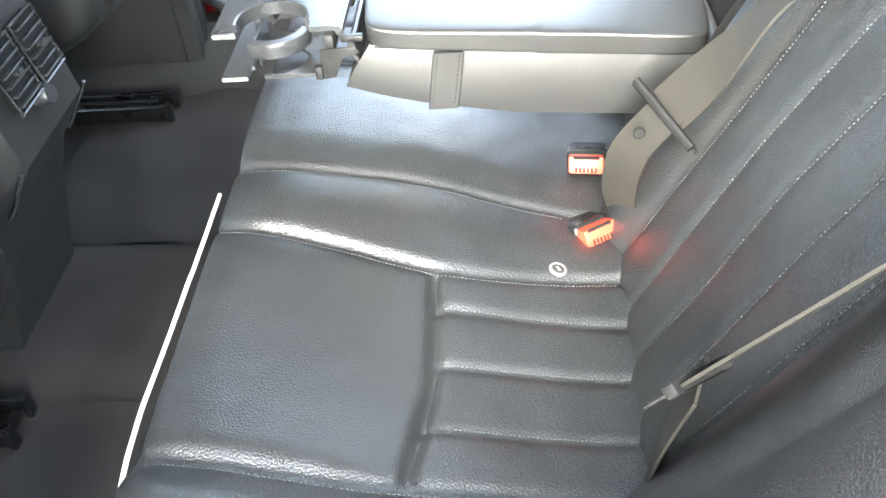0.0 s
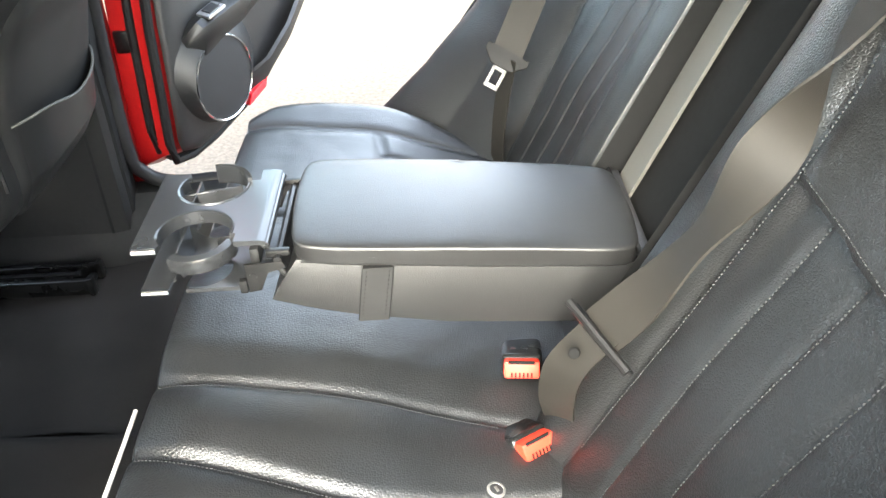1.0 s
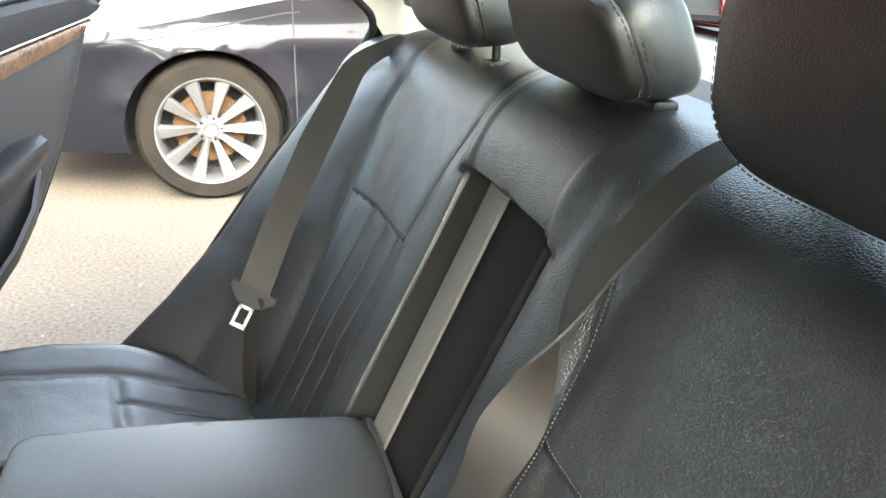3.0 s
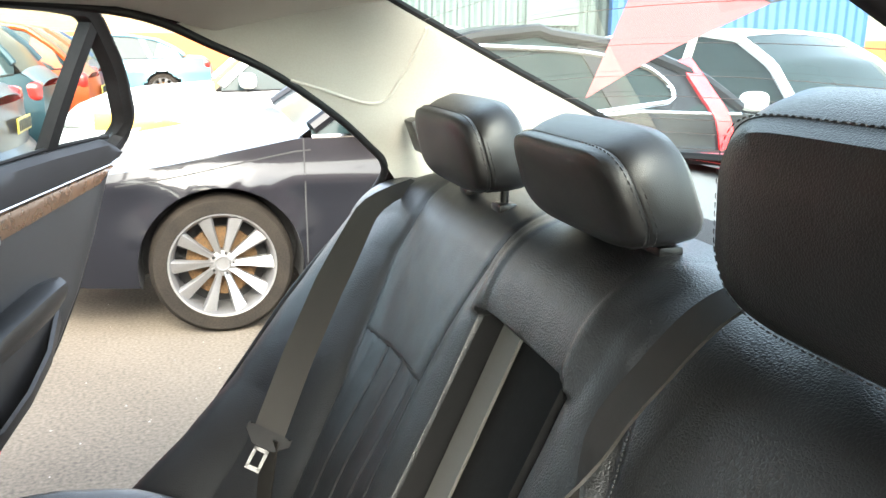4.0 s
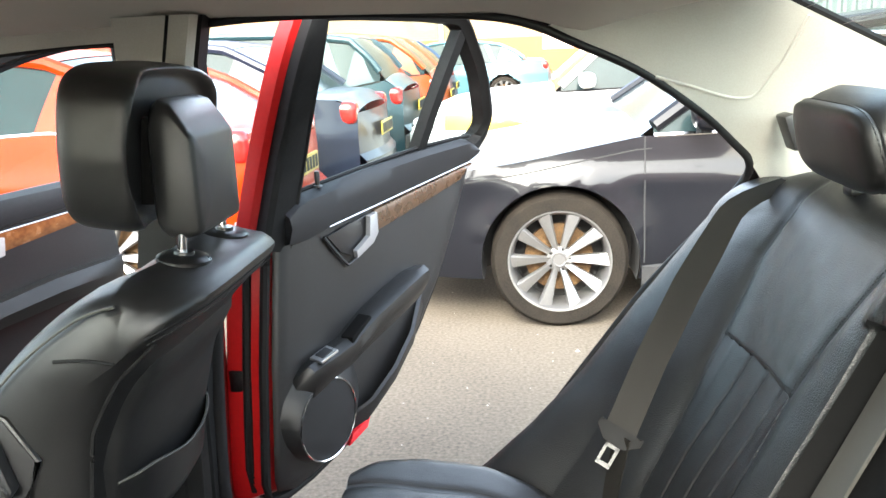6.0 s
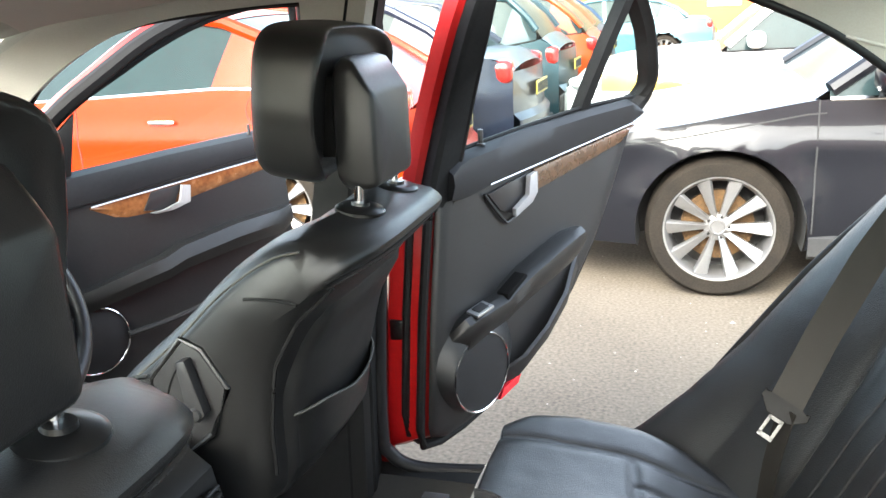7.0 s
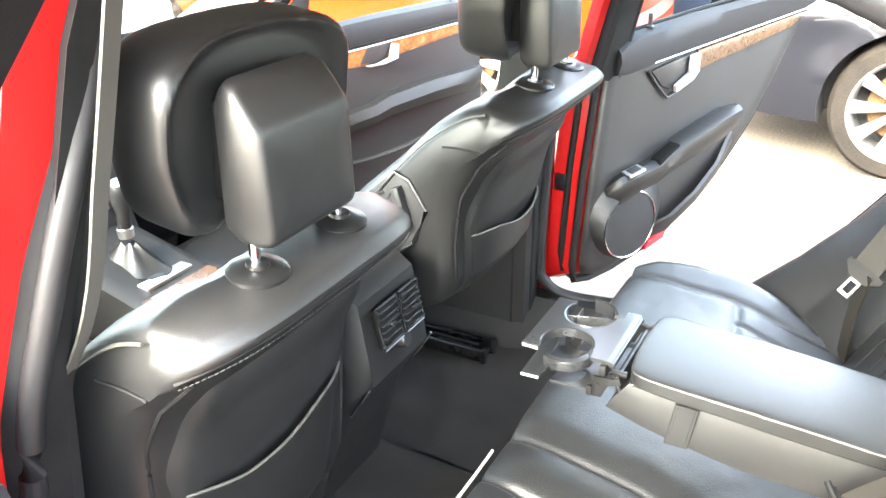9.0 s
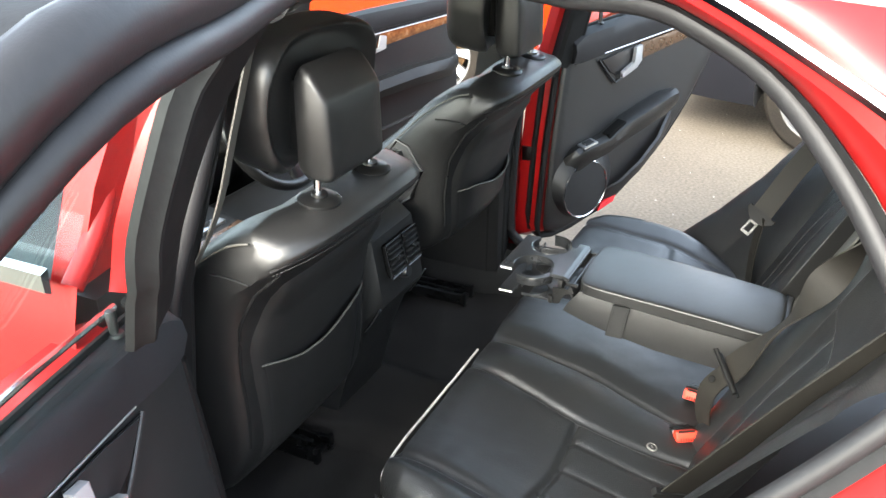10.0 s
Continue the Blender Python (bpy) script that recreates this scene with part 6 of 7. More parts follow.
    part("lock_pin", lathe([(0.0, 0.028), (0.004, 0.027), (0.005, 0.0)], 12, Matrix.Translation(P(0.545, 1.02, 0.014))), PLASTIC, d)


build_front_door()

# passenger's door (near side), shut
pd = thing("door_front_near", (-1.0, -0.80, 0.4), "closed red front door with a bright belt moulding", "car door", kind="structure")


def near_skin(u, v):
    x = -1.46 + 0.97 * u
    z = 0.33 + 0.725 * v
    return Vector((x, -(0.85 - 0.10 * (v - 0.55) ** 2 - 0.015 * smoothstep(0.9, 1.0, v)), z))


part("door_skin", grid(24, 16, near_skin), RED, pd)
part("trim_panel", grid(10, 10, lambda u, v: Vector((-1.44 + 0.92 * u, -0.70 - 0.01 * v, 0.36 + 0.66 * v))), VINYL, pd)
part("upper_ledge", loft([[Vector((x, y, z)) for y, z in ((-0.785, 1.02), (-0.72, 1.03), (-0.69, 1.00), (-0.70, 0.96), (-0.785, 0.96))] for x in (-1.45, -1.2, -0.9, -0.5)]), LEATHER, pd)
part("belt_moulding", loft([[Vector((x, y, z + 0.03 * (x + 1.0) * 0.3)) for y, z in ((-0.838, 1.050), (-0.846, 1.055), (-0.846, 1.079), (-0.835, 1.083))] for x in (-1.45, -1.2, -0.9, -0.505)]), CHROME, pd, "bright belt moulding")
part("window_frame", tube(spline([(-1.50, -0.70, 1.0), (-1.28, -0.665, 1.14), (-1.0, -0.625, 1.30), (-0.75, -0.605, 1.352), (-0.55, -0.605, 1.355), (-0.535, -0.62, 1.32), (-0.53, -0.72, 1.12), (-0.52, -0.80, 1.04)], 40), 0.014, 10), RED, pd)
gp = part("pane", grid(8, 8, lambda u, v: Vector((-1.46 + 0.42 * v * (1 - u) + 0.93 * u, -(0.80 - 0.18 * v), 1.03 + 0.31 * v))), GLASS, pd)
gp.visible_shadow = False

# front belt on the near pillar
fb = thing("seat_belt", (-0.5, -0.6, 0.9), "grey front seat belt hanging along the pillar", "seat belt", "front belts")
part("webbing", strap(spline([(-0.344, -0.60, 1.356), (-0.405, -0.60, 1.20), (-0.473, -0.60, 1.041), (-0.62, -0.615, 0.80), (-0.70, -0.625, 0.45)], 24), [Vector((-0.004, 0.012, 0)) for _ in range(24)]), STRAP, fb)
part("upper_guide", rbox((0.02, 0.03, 0.02), (-0.342, -0.60, 1.368), 0.006, 2), RUBBER, fb)

# ---- car park ----
ASPHALT = material("asphalt_worn_warm", (0.040, 0.033, 0.025), 0.9, var=0.16, scale=0.6, fine=70, bump=1.0, bump_scale=140, spec=0.2, color2=(0.150, 0.126, 0.096))
ground = part("ground", grid(40, 40, lambda u, v: Vector((-400 + 800 * u, -400 + 800 * v, 0))), ASPHALT)
tagged(ground, "worn pale tarmac car park with grit", "ground", kind="structure")
CAR_GLASS = material("car_glass_dark", (0.012, 0.020, 0.021), 0.12, var=0.1, spec=0.07, rough_var=0.0)
TYRE = material("tyre_rubber", (0.0105, 0.0083, 0.0060), 0.85, var=0.35, scale=9, bump=0.3, bump_scale=200, spec=0.15)
ALLOY = material("alloy_silver", (0.17, 0.167, 0.163), 0.35, metal=0.7, var=0.05)
RUST = material("brake_rust", (0.085, 0.046, 0.016), 0.7, metal=0.4, var=0.3, scale=30)
ARCH = material("arch_liner", (0.012, 0.012, 0.012), 0.9)
LAMP_RED = material("lamp_red", (0.25, 0.008, 0.006), 0.2, coat=0.1, var=0.15, scale=20)
LAMP_CLEAR = material("lamp_clear", (0.45, 0.46, 0.48), 0.1, coat=0.6, metal=0.3)
PLATE_YELLOW = material("plate_yellow", (0.32, 0.22, 0.015), 0.4, var=0.05)


def paint(name, c, metal=0.1, coat=0.18, spec=0.15):
    return material(name, c, 0.35, metal=metal, var=0.05, scale=4, coat=coat, rough_var=0.03, spec=spec)


def wheel_bm(r, spokes):
    """Tyre, rim barrel, spokes and brake disc; turned round y, outer face towards -y."""
    rot = Matrix.Rotation(radians(90), 4, "X")
    rr = r * 0.735
    tyre = lathe([(rr * 0.98, -0.10), (r * 0.93, -0.105), (r * 0.985, -0.08), (r, -0.05), (r, 0.05), (r * 0.985, 0.085), (r * 0.93, 0.108), (rr * 1.03, 0.104), (rr, 0.095)], 56, rot)
    rim = lathe([(rr, 0.097), (rr * 1.02, 0.106), (rr * 0.985, 0.104), (rr * 0.93, 0.085), (rr * 0.90, 0.02), (rr * 0.88, -0.09)], 56, rot)
    sp = bmesh.new()
    for k in range(spokes):
        a = 2 * math.pi * k / spokes
        sec = []
        # narrow at the hub, broad and twisted at the rim, with a crease along the leading edge
        for q, w, h in ((0.15, 0.026, 0.062), (0.38, 0.034, 0.070), (0.66, 0.050, 0.084), (0.86, 0.064, 0.093), (0.965, 0.072, 0.096)):
            w *= r / 0.32
            sec.append([Vector((q * rr, -w / 2, h - 0.030)), Vector((q * rr, -w * 0.46, h - 0.006)), Vector((q * rr, -w * 0.34, h + 0.002)), Vector((q * rr, w * 0.10, h - 0.004)), Vector((q * rr, w * 0.44, h - 0.013)), Vector((q * rr, w / 2, h - 0.034))])
        b = loft(sec)
        b.transform(rot @ Matrix.Rotation(a, 4, "Z"))
        sp = join(sp, b)
    hub = lathe([(0.0, 0.070), (0.026, 0.070), (0.029, 0.073), (0.033, 0.073), (0.036, 0.064), (0.060, 0.058), (0.064, 0.03)], 30, rot)
    disc = lathe([(0.06, 0.0), (rr * 0.68, 0.0), (rr * 0.68, -0.02), (0.06, -0.02)], 40, rot)
    back = lathe([(0.0, -0.05), (rr * 0.9, -0.05)], 30, rot)
    return tyre, rim, sp, hub, disc, back


def bolt(k):
    rot = Matrix.Rotation(radians(90), 4, "X")
    a = 2 * math.pi * k / 5
    return lathe([(0.0, 0.064), (0.007, 0.064), (0.008, 0.05)], 10, rot @ Matrix.Translation((0.05 * math.cos(a), 0.05 * math.sin(a), 0)))


def parked_car(name, label, mat, m, L=4.3, W=1.78, H=1.46, front=(0.62, 0.86), ws=(1.25, 2.05), rw=(3.55, 4.15), belt=(0.90, 0.96), rear_z=0.98, r=0.32, axles=(0.86, 3.46), spokes=10, plate=True, coupe=False, detail=1, tail=(0.82, 0.96, 0.20), chrome_windows=False, stripe=None, quarter=None):
    """A car from 0 (nose) to L along x, built about y = 0 and set down by m."""
    car = thing(name, (0, 0, 0), label, "car", "parked cars")
    top = [(0.0, front[0]), (0.10, front[0] + 0.09), (0.35, front[1] - 0.05), (0.7, front[1]), (ws[0], belt[0]), (ws[1], belt[0] + 0.02), (rw[0], belt[1]), (rw[1], rear_z), (L - 0.12, rear_z - 0.02), (L, rear_z - 0.12)]
    roofl = [(ws[0], belt[0]), (ws[0] + (ws[1] - ws[0]) * 0.5, belt[0] + (H - belt[0]) * 0.60), (ws[1], H - 0.045), (ws[1] + 0.4, H), (rw[0] - 0.5, H - 0.02), (rw[0], H - 0.09), (rw[0] + (rw[1] - rw[0]) * 0.55, rear_z + (H - rear_z) * 0.45), (rw[1], rear_z)]
    zb = 0.24

    def ztop(x):
        return lerp_table(top, x)

    def half(x, z):
        plan = 1.0
        if x < 0.75:
            plan -= 0.24 * (1 - x / 0.75) ** 2.2
        if x > L - 0.7:
            plan -= 0.20 * ((x - L + 0.7) / 0.7) ** 2.2
        y = W / 2 * plan
        y -= 0.05 * max(0, (z - 0.62)) ** 1.2 * 1.6 + 0.10 * max(0, 0.45 - z) ** 1.5
        y += 0.012 * math.exp(-((z - 0.70) / 0.05) ** 2)
        for ax in axles:
            d = math.hypot(x - ax, z - r)
            y += 0.022 * math.exp(-((d - r * 1.17) / 0.05) ** 2)
        return y

    nx, nz = int(L / 0.05 * (1 if detail else 0.6)), 18 if detail else 12
    for s in (1, -1):
        bm = bmesh.new()
        cache = {}

        def vert(i, j):
            if (i, j) not in cache:
                x = L * i / nx
                z = zb + (ztop(x) - zb) * j / nz
                for ax in axles:
                    d = math.hypot(x - ax, z - r)
                    R = r * 1.13
                    if abs(d - R) < 0.034 and d > 0:
                        x, z = ax + (x - ax) * R / d, r + (z - r) * R / d
                cache[(i, j)] = bm.verts.new((x, s * half(x, z), z))
            return cache[(i, j)]
        for i in range(nx):
            for j in range(nz):
                x = L * (i + 0.5) / nx
                z = zb + (ztop(x) - zb) * (j + 0.5) / nz
                if any(math.hypot(x - ax, z - r) < r * 1.13 for ax in axles):
                    continue
                bm.faces.new((vert(i, j), vert(i + 1, j), vert(i + 1, j + 1), vert(i, j + 1)))
        part("side_panel", bm, mat, car)
        for ax in axles:
            rows = []
            for dep, rad in ((0.02, 1.13), (0.30, 1.13), (0.30, 0.02)):
                rows.append([Vector((ax + r * rad * math.cos(q), s * (W / 2 - dep), r + r * rad * math.sin(q))) for q in [radians(-15 + 210 * k / 28) for k in range(29)]])
            part("wheel_arch", loft(rows, closed=False), ARCH, car)
            parts = wheel_bm(r, spokes)
            M = Matrix.Translation((ax, s * (W / 2 - 0.115), r)) @ (Matrix.Identity(4) if s < 0 else Matrix.Rotation(math.pi, 4, "Z"))
            for b in parts:
                b.transform(M)
            w = part("wheel", parts[0], TYRE, car)
            part("rim", parts[1], ALLOY, w)
            part("spokes", parts[2], ALLOY, w, "silver alloy spokes")
            part("hub", parts[3], ALLOY, w)
            part("brake_disc", parts[4], RUST, w, "rusty brake disc")
            part("backplate", parts[5], ARCH, w)
            if detail:
                for k in range(5):
                    b = bolt(k)
                    b.transform(M)
                    part("wheel_bolt", b, STEEL_DARK, w)
        part("sill", loft([[Vector((x, s * (half(x, 0.30) - 0.02), 0.20)), Vector((x, s * (half(x, 0.30) + 0.006), 0.22)), Vector((x, s * (half(x, 0.30) + 0.006), 0.30)), Vector((x, s * (half(x, 0.30) - 0.02), 0.31))] for x in (axles[0] + r * 1.15, (axles[0] + axles[1]) / 2, axles[1] - r * 1.15)]), ARCH, car)
        # side glass and pillars
        def glass_pt(x, t, out=0.0):
            z0, z1 = ztop(x), lerp_table(roofl, x)
            z = z0 + (z1 - z0) * t
            y = half(x, z0) - 0.02 - 0.20 * (z - z0) / max(0.1, H - belt[0]) * 0.9
            return Vector((x, s * (y + out), z))
        xa, xb = ws[0] + 0.06, rw[1] - 0.06
        part("side_glass", grid(40, 6, lambda u, v: glass_pt(xa + (xb - xa) * u, v)), CAR_GLASS, car)
        rail = [glass_pt(xa + (xb - xa) * k / 40, 1.0, 0.008) for k in range(41)]
        part("roof_rail", tube(rail, 0.035, 8), mat, car)
        part("belt_line", tube([glass_pt(xa + (xb - xa) * k / 40, 0.0, 0.012) for k in range(41)], 0.012, 6), CHROME if chrome_windows else RUBBER, car)
        for x0, x1, w in (() if coupe else ((ws[0] + (rw[0] - ws[0]) * 0.52, ws[0] + (rw[0] - ws[0]) * 0.50, 0.035), (rw[0] - 0.10, rw[0] - 0.28, 0.05))):
            part("pillar", strap([glass_pt(x0 + (x1 - x0) * k / 6, k / 6, 0.010) for k in range(7)], [Vector((w, 0, 0))] * 7, 0.006), mat, car)
        xq = quarter or rw[0] - 0.05
        part("rear_pillar", loft([[glass_pt(xq + 0.02 * k, k / 6 * 0.98, 0.012) for k in range(7)], [glass_pt(min(xb, rw[1] - 0.10 - 0.02 * k), k / 6 * 0.9, 0.012) for k in range(7)]], closed=False), mat, car)
        if quarter:
            # the bright surround of the side glass, rounded off at its rear end
            surround = [(xq - 1.0, 0.03), (xq - 0.5, 0.05), (xq - 0.12, 0.12), (xq + 0.01, 0.24), (xq + 0.03, 0.45), (xq - 0.03, 0.66), (xq - 0.16, 0.76), (xq - 0.5, 0.84), (xq - 1.0, 0.90)]
            part("window_surround", tube(spline([glass_pt(x, t, 0.016) for x, t in surround], 60), 0.014, 6), CHROME, car, "bright window surround")
            part("corner_panel", loft([[glass_pt(x, t, 0.010) for x, t in surround[2:8]], [glass_pt(x, t, 0.010) for x, t in ((xq + 0.02, 0.0), (xq + 0.10, 0.15), (xq + 0.12, 0.5), (xq + 0.10, 0.8), (xq, 0.97), (xq - 0.5, 0.99))]], closed=False), mat, car)
            # tall lamp up the rear corner
            strip = spline([Vector((L - 0.61, s * (half(L - 0.61, 1.0) - 0.10), 1.24)), Vector((L - 0.50, s * (half(L - 0.50, 1.0) - 0.035), 1.08)), Vector((L - 0.40, s * (half(L - 0.40, 1.0) + 0.004), 0.94)), Vector((L - 0.36, s * (half(L - 0.36, 0.8) + 0.010), 0.78))], 24)
            part("tail_lamp", strap(strip, [Vector((0.035 + 0.010 * k / 23, 0, 0.012)) for k in range(24)], 0.02), REFLECTOR, car, "tall red corner lamp")
        # mirror
        mx = ws[0] + 0.27
        mp = glass_pt(mx, 0.0)
        housing = pillow(0.07, 0.11, 0.065, 0.7, 8)
        housing.transform(Matrix.Translation((mx, mp.y + s * 0.14, mp.z + 0.09)))
        part("mirror", housing, mat, car)
        part("mirror_foot", rbox((0.05, 0.10, 0.03), (mx, mp.y + s * 0.04, mp.z + 0.02), 0.01, 2), ARCH, car)
        # lamps and door lines
        part("headlamp", (lambda b: (b.transform(Matrix.Translation((0.22, s * (half(0.25, front[0]) - 0.02), front[0] + 0.06))), b)[1])(pillow(0.20, 0.05, 0.055, 0.8, 8)), LAMP_CLEAR, car)
        part("tail_lamp", (lambda b: (b.transform(Matrix.Translation((L - 0.10, s * (half(L - 0.1, tail[0]) - 0.095), (tail[0] + tail[1]) / 2 - 0.03))), b)[1])(pillow(0.10, 0.10, (tail[1] - tail[0]) / 2 + 0.02, 0.5, 8)), LAMP_RED, car, "red tail lamp")
        # shut line of the bonnet
        part("bonnet_gap", strap([Vector((x, s * (half(x, ztop(x) - 0.055) + 0.0015), ztop(x) - 0.055)) for x in [0.45 + (ws[0] - 0.40) * k / 12 for k in range(13)]], [Vector((0, 0, 0.003))] * 13, 0.001), ARCH, car)
        for x in (ws[0] + 0.02, ws[0] + (rw[0] - ws[0]) * 0.51, rw[0] - 0.15)[0:2 if coupe else 3]:
            zt = ztop(x)
            part("door_gap", strap([Vector((x, s * (half(x, zb + 0.08 + (zt - zb - 0.08) * k / 8) + 0.0015), zb + 0.08 + (zt - zb - 0.08) * k / 8)) for k in range(9)], [Vector((0.003, 0, 0))] * 9, 0.001), ARCH, car)
        for x in (ws[0] + (rw[0] - ws[0]) * 0.40, rw[0] - 0.35):
            part("door_handle", rbox((0.16, 0.03, 0.022), (x, s * (half(x, 0.80) + 0.012), belt[0] - 0.10), 0.008, 2), CHROME if chrome_windows else mat, car)
        if stripe:
            part("side_stripe", grid(30, 3, lambda u, v: Vector((0.3 + (L - 0.7) * u, s * (half(0.3 + (L - 0.7) * u, 0.60 + 0.14 * v) + 0.003), 0.60 + 0.14 * v))), stripe, car)
    # decks, screens, roof, nose and tail
    def deck(x0, x1, n):
        return grid(n, 12, lambda u, v: Vector((x0 + (x1 - x0) * u, (2 * v - 1) * half(x0 + (x1 - x0) * u, ztop(x0 + (x1 - x0) * u)), ztop(x0 + (x1 - x0) * u) + 0.045 * (1 - abs(2 * v - 1) ** 2.5) * smoothstep(0, 0.3, u + 0.2))))
    part("bonnet", deck(0.0, ws[0] + 0.02, 24), mat, car)
    part("boot_lid", deck(rw[1] - 0.02, L, 10), mat, car)

    def over(x, v, lift=0.0):
        z0, z1 = ztop(x), lerp_table(roofl, x)
        y = half(x, z0) - 0.02 - 0.20 * (z1 - z0) / max(0.1, H - belt[0]) * 0.9
        return Vector((x, (2 * v - 1) * y, z1 + 0.03 * (1 - (2 * v - 1) ** 2) + lift))
    part("windscreen", grid(14, 12, lambda u, v: over(ws[0] + (ws[1] - ws[0]) * u, v)), CAR_GLASS, car)
    part("roof", grid(20, 12, lambda u, v: over(ws[1] + (rw[0] - ws[1]) * u, v, 0.004)), mat, car)
    part("rear_screen", grid(14, 12, lambda u, v: over(rw[0] + (rw[1] - rw[0]) * u, v)), CAR_GLASS, car)
    part("nose", grid(10, 14, lambda u, v: Vector((-0.11 * (1 - (2 * v - 1) ** 2) * (0.6 + 0.4 * math.sin(math.pi * u)), (2 * v - 1) * half(0, zb + (ztop(0) - zb) * u), zb + (ztop(0) - zb) * u))), mat, car)
    part("tail", grid(12, 14, lambda u, v: Vector((L + 0.09 * (1 - (2 * v - 1) ** 2) * (0.5 + 0.5 * math.sin(math.pi * u)) + 0.05 * (u < 0.45), (2 * v - 1) * half(L, zb + (ztop(L) - zb) * u), zb + (ztop(L) - zb) * u))), mat, car)
    part("grille", rbox((0.04, 0.9, 0.14), (-0.085, 0, front[0] - 0.16), 0.01, 2), ARCH, car)
    part("rear_bumper_trim", rbox((0.05, W * 0.66, 0.10), (L + 0.09, 0, 0.36), 0.02, 2), ARCH, car)
    if plate:
        p = part("number_plate", rbox((0.012, 0.52, 0.11), (L + 0.105, 0, rear_z - 0.28), 0.003, 1), PLATE_YELLOW, car)
        for k in range(7):
            part("plate_bar", rbox((0.004, 0.045, 0.075), (L + 0.112, -0.21 + 0.07 * k, rear_z - 0.28), 0.0, 1), ARCH, p)
    for o in [car]:
        o.matrix_world = m
    return car


def turned(x, y, deg):
    return Matrix.Translation((x, y, 0)) @ Matrix.Rotation(radians(deg), 4, "Z")


NAVY = paint("paint_dark_navy", (0.0045, 0.0047, 0.0062), 0.0, 0.36, 0.10)
ORANGE = paint("paint_orange_red", (0.26, 0.014, 0.0006), 0.0, 0.08, 0.1)
BLUEBLACK = paint("paint_blue_black", (0.012, 0.014, 0.024), 0.1)
TEAL = paint("paint_teal", (0.05, 0.10, 0.12), 0.2)
COPPER = paint("paint_copper", (0.26, 0.035, 0.006), 0.1)
TEAL_DARK = paint("paint_dark_teal", (0.012, 0.028, 0.034), 0.1)
BLUE = paint("paint_blue", (0.014, 0.028, 0.060), 0.1)
WHITE = paint("paint_white", (0.50, 0.50, 0.49), 0.0)
YELLOW = material("stripe_yellow", (0.45, 0.27, 0.04), 0.5)

# the near dark hatchback beyond the open door; nose towards the front of the red car
parked_car("dark_hatchback", "dark navy hatchback with ten-spoke silver wheels, parked alongside", NAVY, turned(-0.69, 3.95, 0), L=3.86, W=1.80, H=1.38, front=(0.57, 0.79), ws=(1.24, 2.10), rw=(2.98, 3.68), belt=(0.89, 0.98), rear_z=0.95, r=0.322, axles=(0.88, 3.25), spokes=10, chrome_windows=True, tail=(0.78, 0.92, 0.2), quarter=3.14)
coupe_car = parked_car("orange_coupe", "bright orange-red coupe parked beside the front door", ORANGE, turned(-5.35, 4.10, 0), L=4.0, W=1.75, H=1.40, front=(0.62, 0.84), ws=(1.15, 1.95), rw=(3.0, 3.75), belt=(0.90, 0.97), rear_z=0.95, axles=(0.8, 3.25), chrome_windows=True, coupe=True)
part("fuel_flap", tube([Vector((-2.09 + 0.085 * math.cos(q), 3.205, 0.856 + 0.085 * math.sin(q))) for q in [2 * math.pi * k / 32 for k in range(32)]], 0.003, 5, closed=True), ARCH, coupe_car)
parked_car("blue_black_saloon", "blue-black saloon parked in the row", BLUEBLACK, turned(-5.7, 6.2, 0), L=4.5, H=1.44, detail=0)
parked_car("teal_hatchback", "dark teal estate with yellow rear plate", TEAL_DARK, turned(-5.55, 8.3, 0), L=4.4, H=1.50, rw=(3.9, 4.25), rear_z=1.02, detail=0)
parked_car("copper_hatchback", "copper orange hatchback in the row", COPPER, turned(-5.2, 10.6, 0), L=4.2, H=1.52, rw=(3.6, 4.08), rear_z=1.0, detail=0)
parked_car("blue_hatchback", "dark blue hatchback in the row", BLUE, turned(-5.3, 12.9, 0), L=4.2, H=1.50, rw=(3.6, 4.08), rear_z=1.0, detail=0)
parked_car("teal_saloon", "teal saloon parked across the far end", TEAL, turned(-4.0, 18.4, 0), L=4.6, H=1.42, r=0.33, axles=(0.9, 3.65), detail=0)
parked_car("white_patrol_car", "white estate with a yellow stripe behind the dark hatchback", WHITE, turned(-0.95, 7.4, 0), L=4.4, H=1.48, rw=(3.6, 4.2), stripe=YELLOW, detail=0)
parked_car("white_city_car", "small white car seen through the rear window", WHITE, turned(4.85, 3.19, 108), L=3.5, W=1.62, H=1.41, front=(0.58, 0.78), ws=(0.85, 1.5), rw=(2.9, 3.35), belt=(0.86, 0.90), rear_z=0.95, axles=(0.7, 2.95), detail=0)
parked_car("white_hatchback", "white car seen through the windscreen", WHITE, turned(-8.6, 3.0, 0), L=4.1, H=1.45, detail=0)
parked_car("red_hatchback", "red hatchback seen through the windscreen", ORANGE, turned(-6.4, 0.4, 90), L=4.0, H=1.45, detail=0)

# brick building with an orange band, corrugated shed and blue container
BRICK = material("brick_yellow", (0.22, 0.15, 0.075), 0.85, var=0.12, scale=0.6, fine=25, bump=0.5, bump_scale=60, rand=0.15)
MORTAR = material("mortar", (0.15, 0.135, 0.11), 0.9, var=0.1)
BAND = material("wall_paint_orange", (0.33, 0.075, 0.010), 0.7, var=0.06, scale=0.8)
DOOR_PALE = material("door_pale_pink", (0.55, 0.40, 0.36), 0.6)
wall = thing("wall_building", (-6, 24, 0), "yellow brick building with an orange painted band", "building", kind="structure")
part("mortar_face", rbox((44, 0.3, 6.0), (-10, 24.66, 3.0), 0), MORTAR, wall)
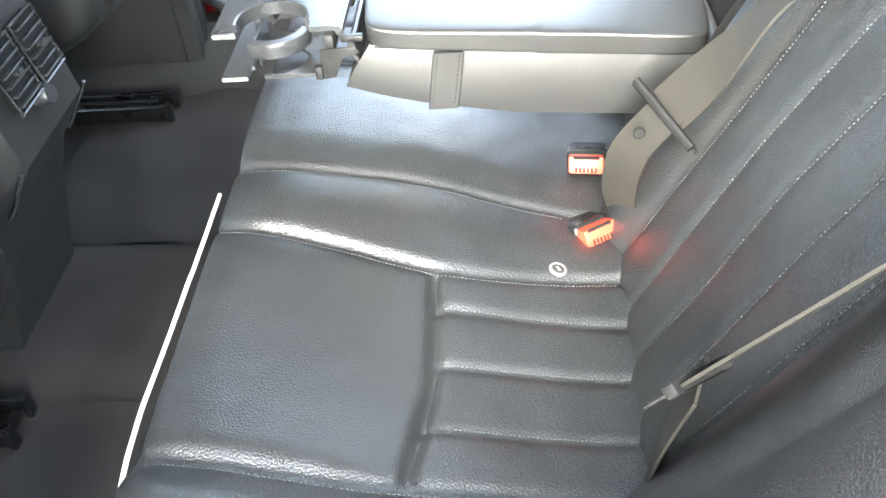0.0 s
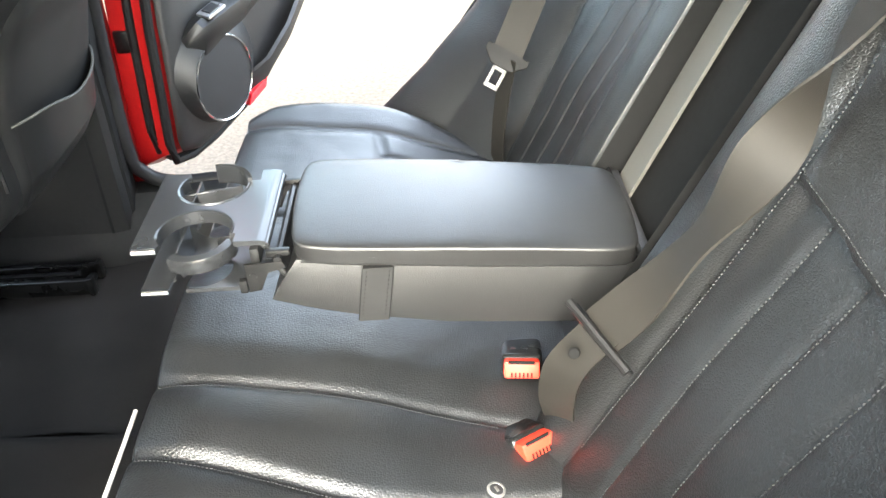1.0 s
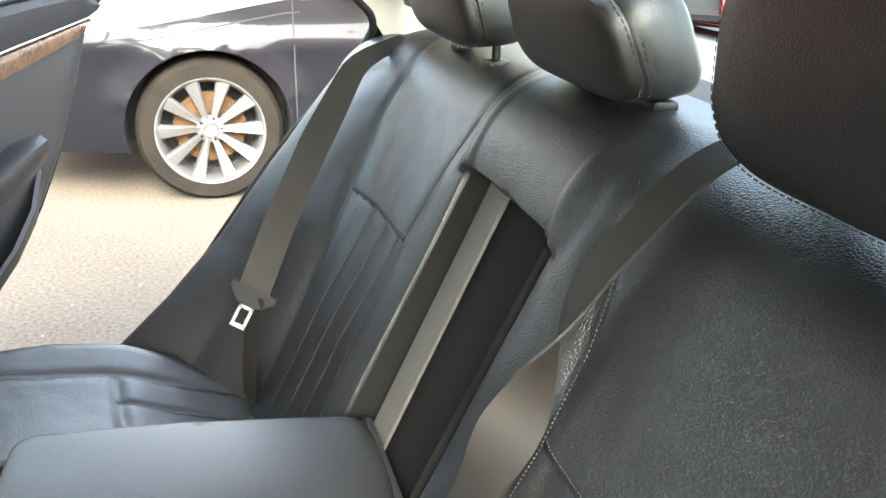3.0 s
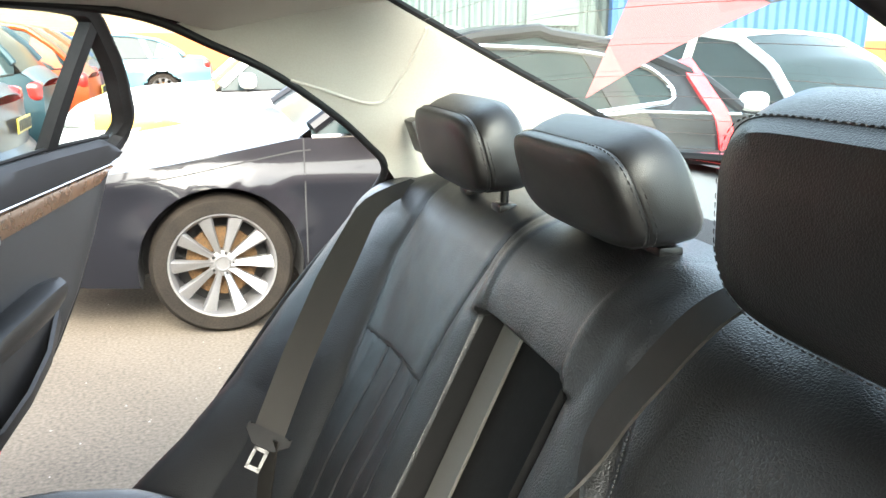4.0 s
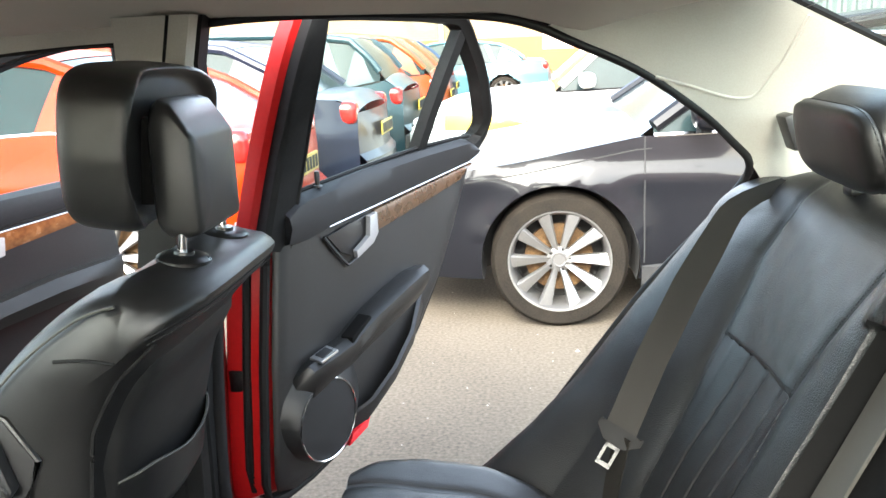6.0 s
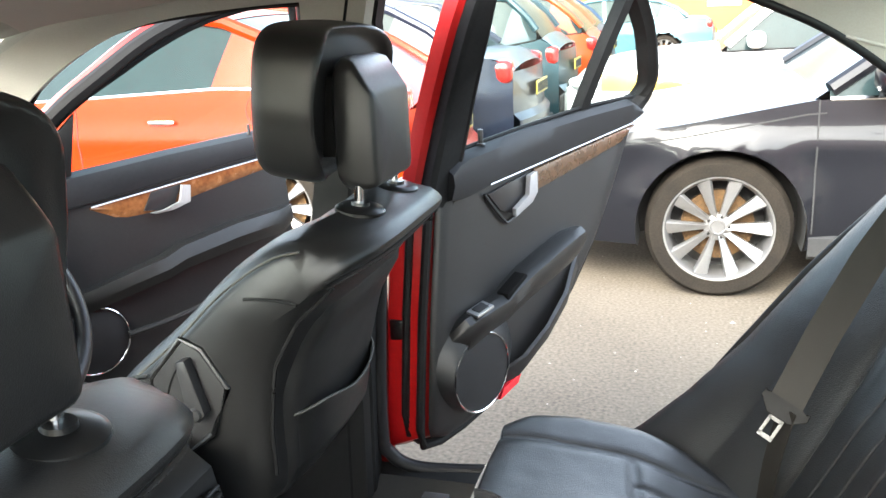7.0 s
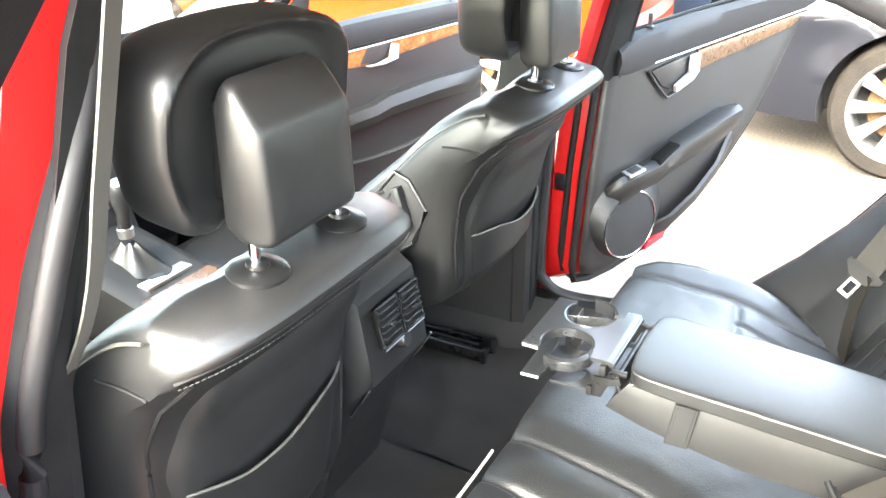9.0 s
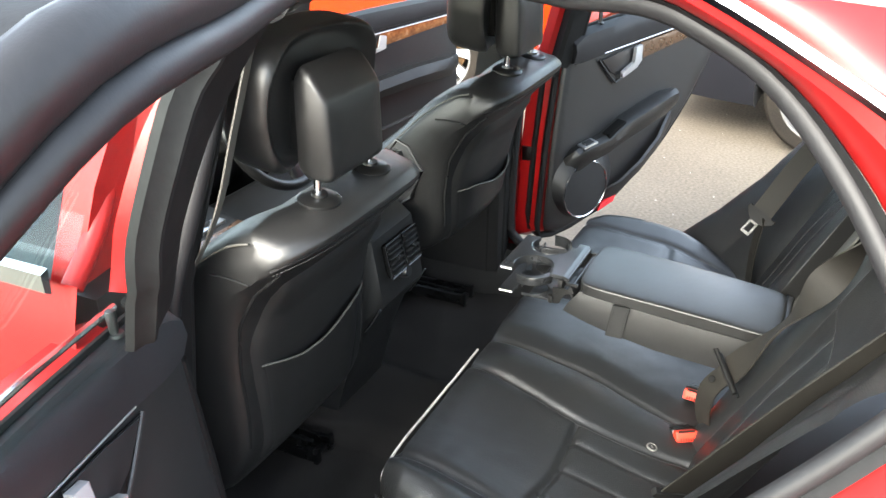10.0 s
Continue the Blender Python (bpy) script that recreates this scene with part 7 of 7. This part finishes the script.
part("orange_band", rbox((30, 0.06, 1.05), (12.0, 24.46, 1.00), 0.005, 1), BAND, wall, "orange painted band")
part("plinth", rbox((44, 0.08, 0.5), (-10, 24.46, 0.25), 0.01, 1), MORTAR, wall)
part("door_panel", rbox((0.9, 0.06, 2.1), (1.1, 24.44, 2.2), 0.01, 1), DOOR_PALE, wall)
part("drain_pipe", tube([(-2.3, 24.40, 0.3), (-2.3, 24.40, 6.0)], 0.06, 10), WHITE, wall)
part("wall_lamp", rbox((0.35, 0.2, 0.18), (-7.5, 24.4, 2.9), 0.03, 2), PLASTIC_MATT, wall)
rng = random.Random(4)
verts, faces = [], []
for row in range(28):
    z = 1.56 + 0.075 * row
    x = -13.0 + (0.1125 if row % 2 else 0)
    while x < 8.5:
        if not (0.6 < x < 1.6 and z < 3.3):
            y = 24.50 - rng.uniform(0.0, 0.012)
            n0 = len(verts)
            verts += [(x, y, z), (x + 0.212, y, z), (x + 0.212, y, z + 0.064), (x, y, z + 0.064), (x, 24.52, z), (x + 0.212, 24.52, z), (x + 0.212, 24.52, z + 0.064), (x, 24.52, z + 0.064)]
            faces += [(n0, n0 + 1, n0 + 2, n0 + 3), (n0, n0 + 4, n0 + 5, n0 + 1), (n0 + 3, n0 + 2, n0 + 6, n0 + 7), (n0, n0 + 3, n0 + 7, n0 + 4), (n0 + 1, n0 + 5, n0 + 6, n0 + 2)]
        x += 0.225
me = bpy.data.meshes.new("brickwork")
me.from_pydata(verts, [], faces)
me.materials.append(BRICK)
bw = new("brickwork", me)
bw.parent = wall
bw.matrix_parent_inverse = Matrix.Translation((6, -24, 0))
tagged(bw, "yellow stock bricks", kind="stuff")

SHED = material("shed_metal_grey_green", (0.075, 0.095, 0.093), 0.5, metal=0.2, var=0.08, scale=0.8)
CONT = material("container_blue", (0.016, 0.065, 0.16), 0.5, metal=0.2, var=0.1, scale=1.5)
shed = thing("shed", (12, 17, 0), "grey-green corrugated metal shed with a panel door", "shed", kind="structure")


def corrugated(x0, x1, y, z0, z1, pitch, depth):
    n = int((x1 - x0) / pitch * 4)
    return grid(n, 1, lambda u, v: Vector((x0 + (x1 - x0) * u, y + depth * (1 if (round(u * n) % 4) in (1, 2) else 0), z0 + (z1 - z0) * v)))


part("cladding", corrugated(3.5, 9.7, 17.0, 1.45, 7.0, 0.28, 0.06), SHED, shed)
part("panel_door", rbox((1.3, 0.08, 1.0), (8.0, 16.95, 2.2), 0.02, 1), SHED, shed)
part("base_wall", rbox((6.3, 0.3, 1.45), (6.6, 17.2, 0.725), 0.02, 1), MORTAR, shed)
cont = thing("shipping_container", (14, 16, 0), "blue corrugated shipping container", "container", kind="structure")
part("side_wall", corrugated(9.1, 16.0, 16.2, 0.3, 7.0, 0.28, 0.05), CONT, cont)
part("corner_post", rbox((0.15, 0.15, 7.0), (9.1, 16.2, 3.5), 0.01, 1), CONT, cont)
far = part("backdrop_wall", rbox((120, 0.4, 4.2), (0, 42, 2.1), 0), MORTAR)
tagged(far, "pale boundary wall beyond the car park", "wall", kind="structure")

# bunting flag behind the rear window
PINK = material("flag_pink_red", (0.24, 0.055, 0.06), 0.8, var=0.08, scale=8)
flag = thing("bunting_flag", (1.6, 1.7, 1.5), "pink red triangular bunting flag hanging outside", "flag")
part("line", tube([(-4, 3.0, 4.2), (0.9, 1.55, 1.75), (1.295, 1.40, 1.552), (1.70, 1.40, 1.432), (2.4, 0.9, 1.62), (6, -3, 4.0)], 0.003, 5), STRAP, flag)
part("pole", tube([(6, -3, 0), (6, -3, 4.1)], 0.03, 8), SATIN, flag)
part("pole", tube([(-4, 9.5, 0), (-4, 3.0, 4.3)], 0.03, 8), SATIN, flag)
part("cloth", prism([(1.126, 1.40, 1.165), (1.185, 1.40, 1.30), (1.295, 1.40, 1.55), (1.70, 1.40, 1.430), (1.40, 1.40, 1.305), (1.26, 1.40, 1.238)], (0.003, 0.003, 0)), PINK, flag)

# grit on the tarmac
rng = random.Random(8)
verts, faces = [], []
for k in range(420):
    x, y, r = rng.uniform(-2.5, 2.5), rng.uniform(0.9, 4.5), rng.uniform(0.002, 0.006)
    if rng.random() < 0.06:
        r *= 2.0
    n0 = len(verts)
    verts += [(x + r * math.cos(q) * rng.uniform(0.7, 1.2), y + r * math.sin(q) * rng.uniform(0.7, 1.2), 0.001) for q in (0, 1.57, 3.14, 4.71)] + [(x, y, r * 0.9)]
    faces += [(n0, n0 + 1, n0 + 4), (n0 + 1, n0 + 2, n0 + 4), (n0 + 2, n0 + 3, n0 + 4), (n0 + 3, n0, n0 + 4)]
me = bpy.data.meshes.new("grit")
me.from_pydata(verts, [], faces)
me.materials.append(material("grit_pale", (0.22, 0.20, 0.17), 0.9, var=0.3, scale=3))
grit = new("grit", me)
tagged(grit, "pale loose grit scattered on the tarmac", "grit", kind="stuff")
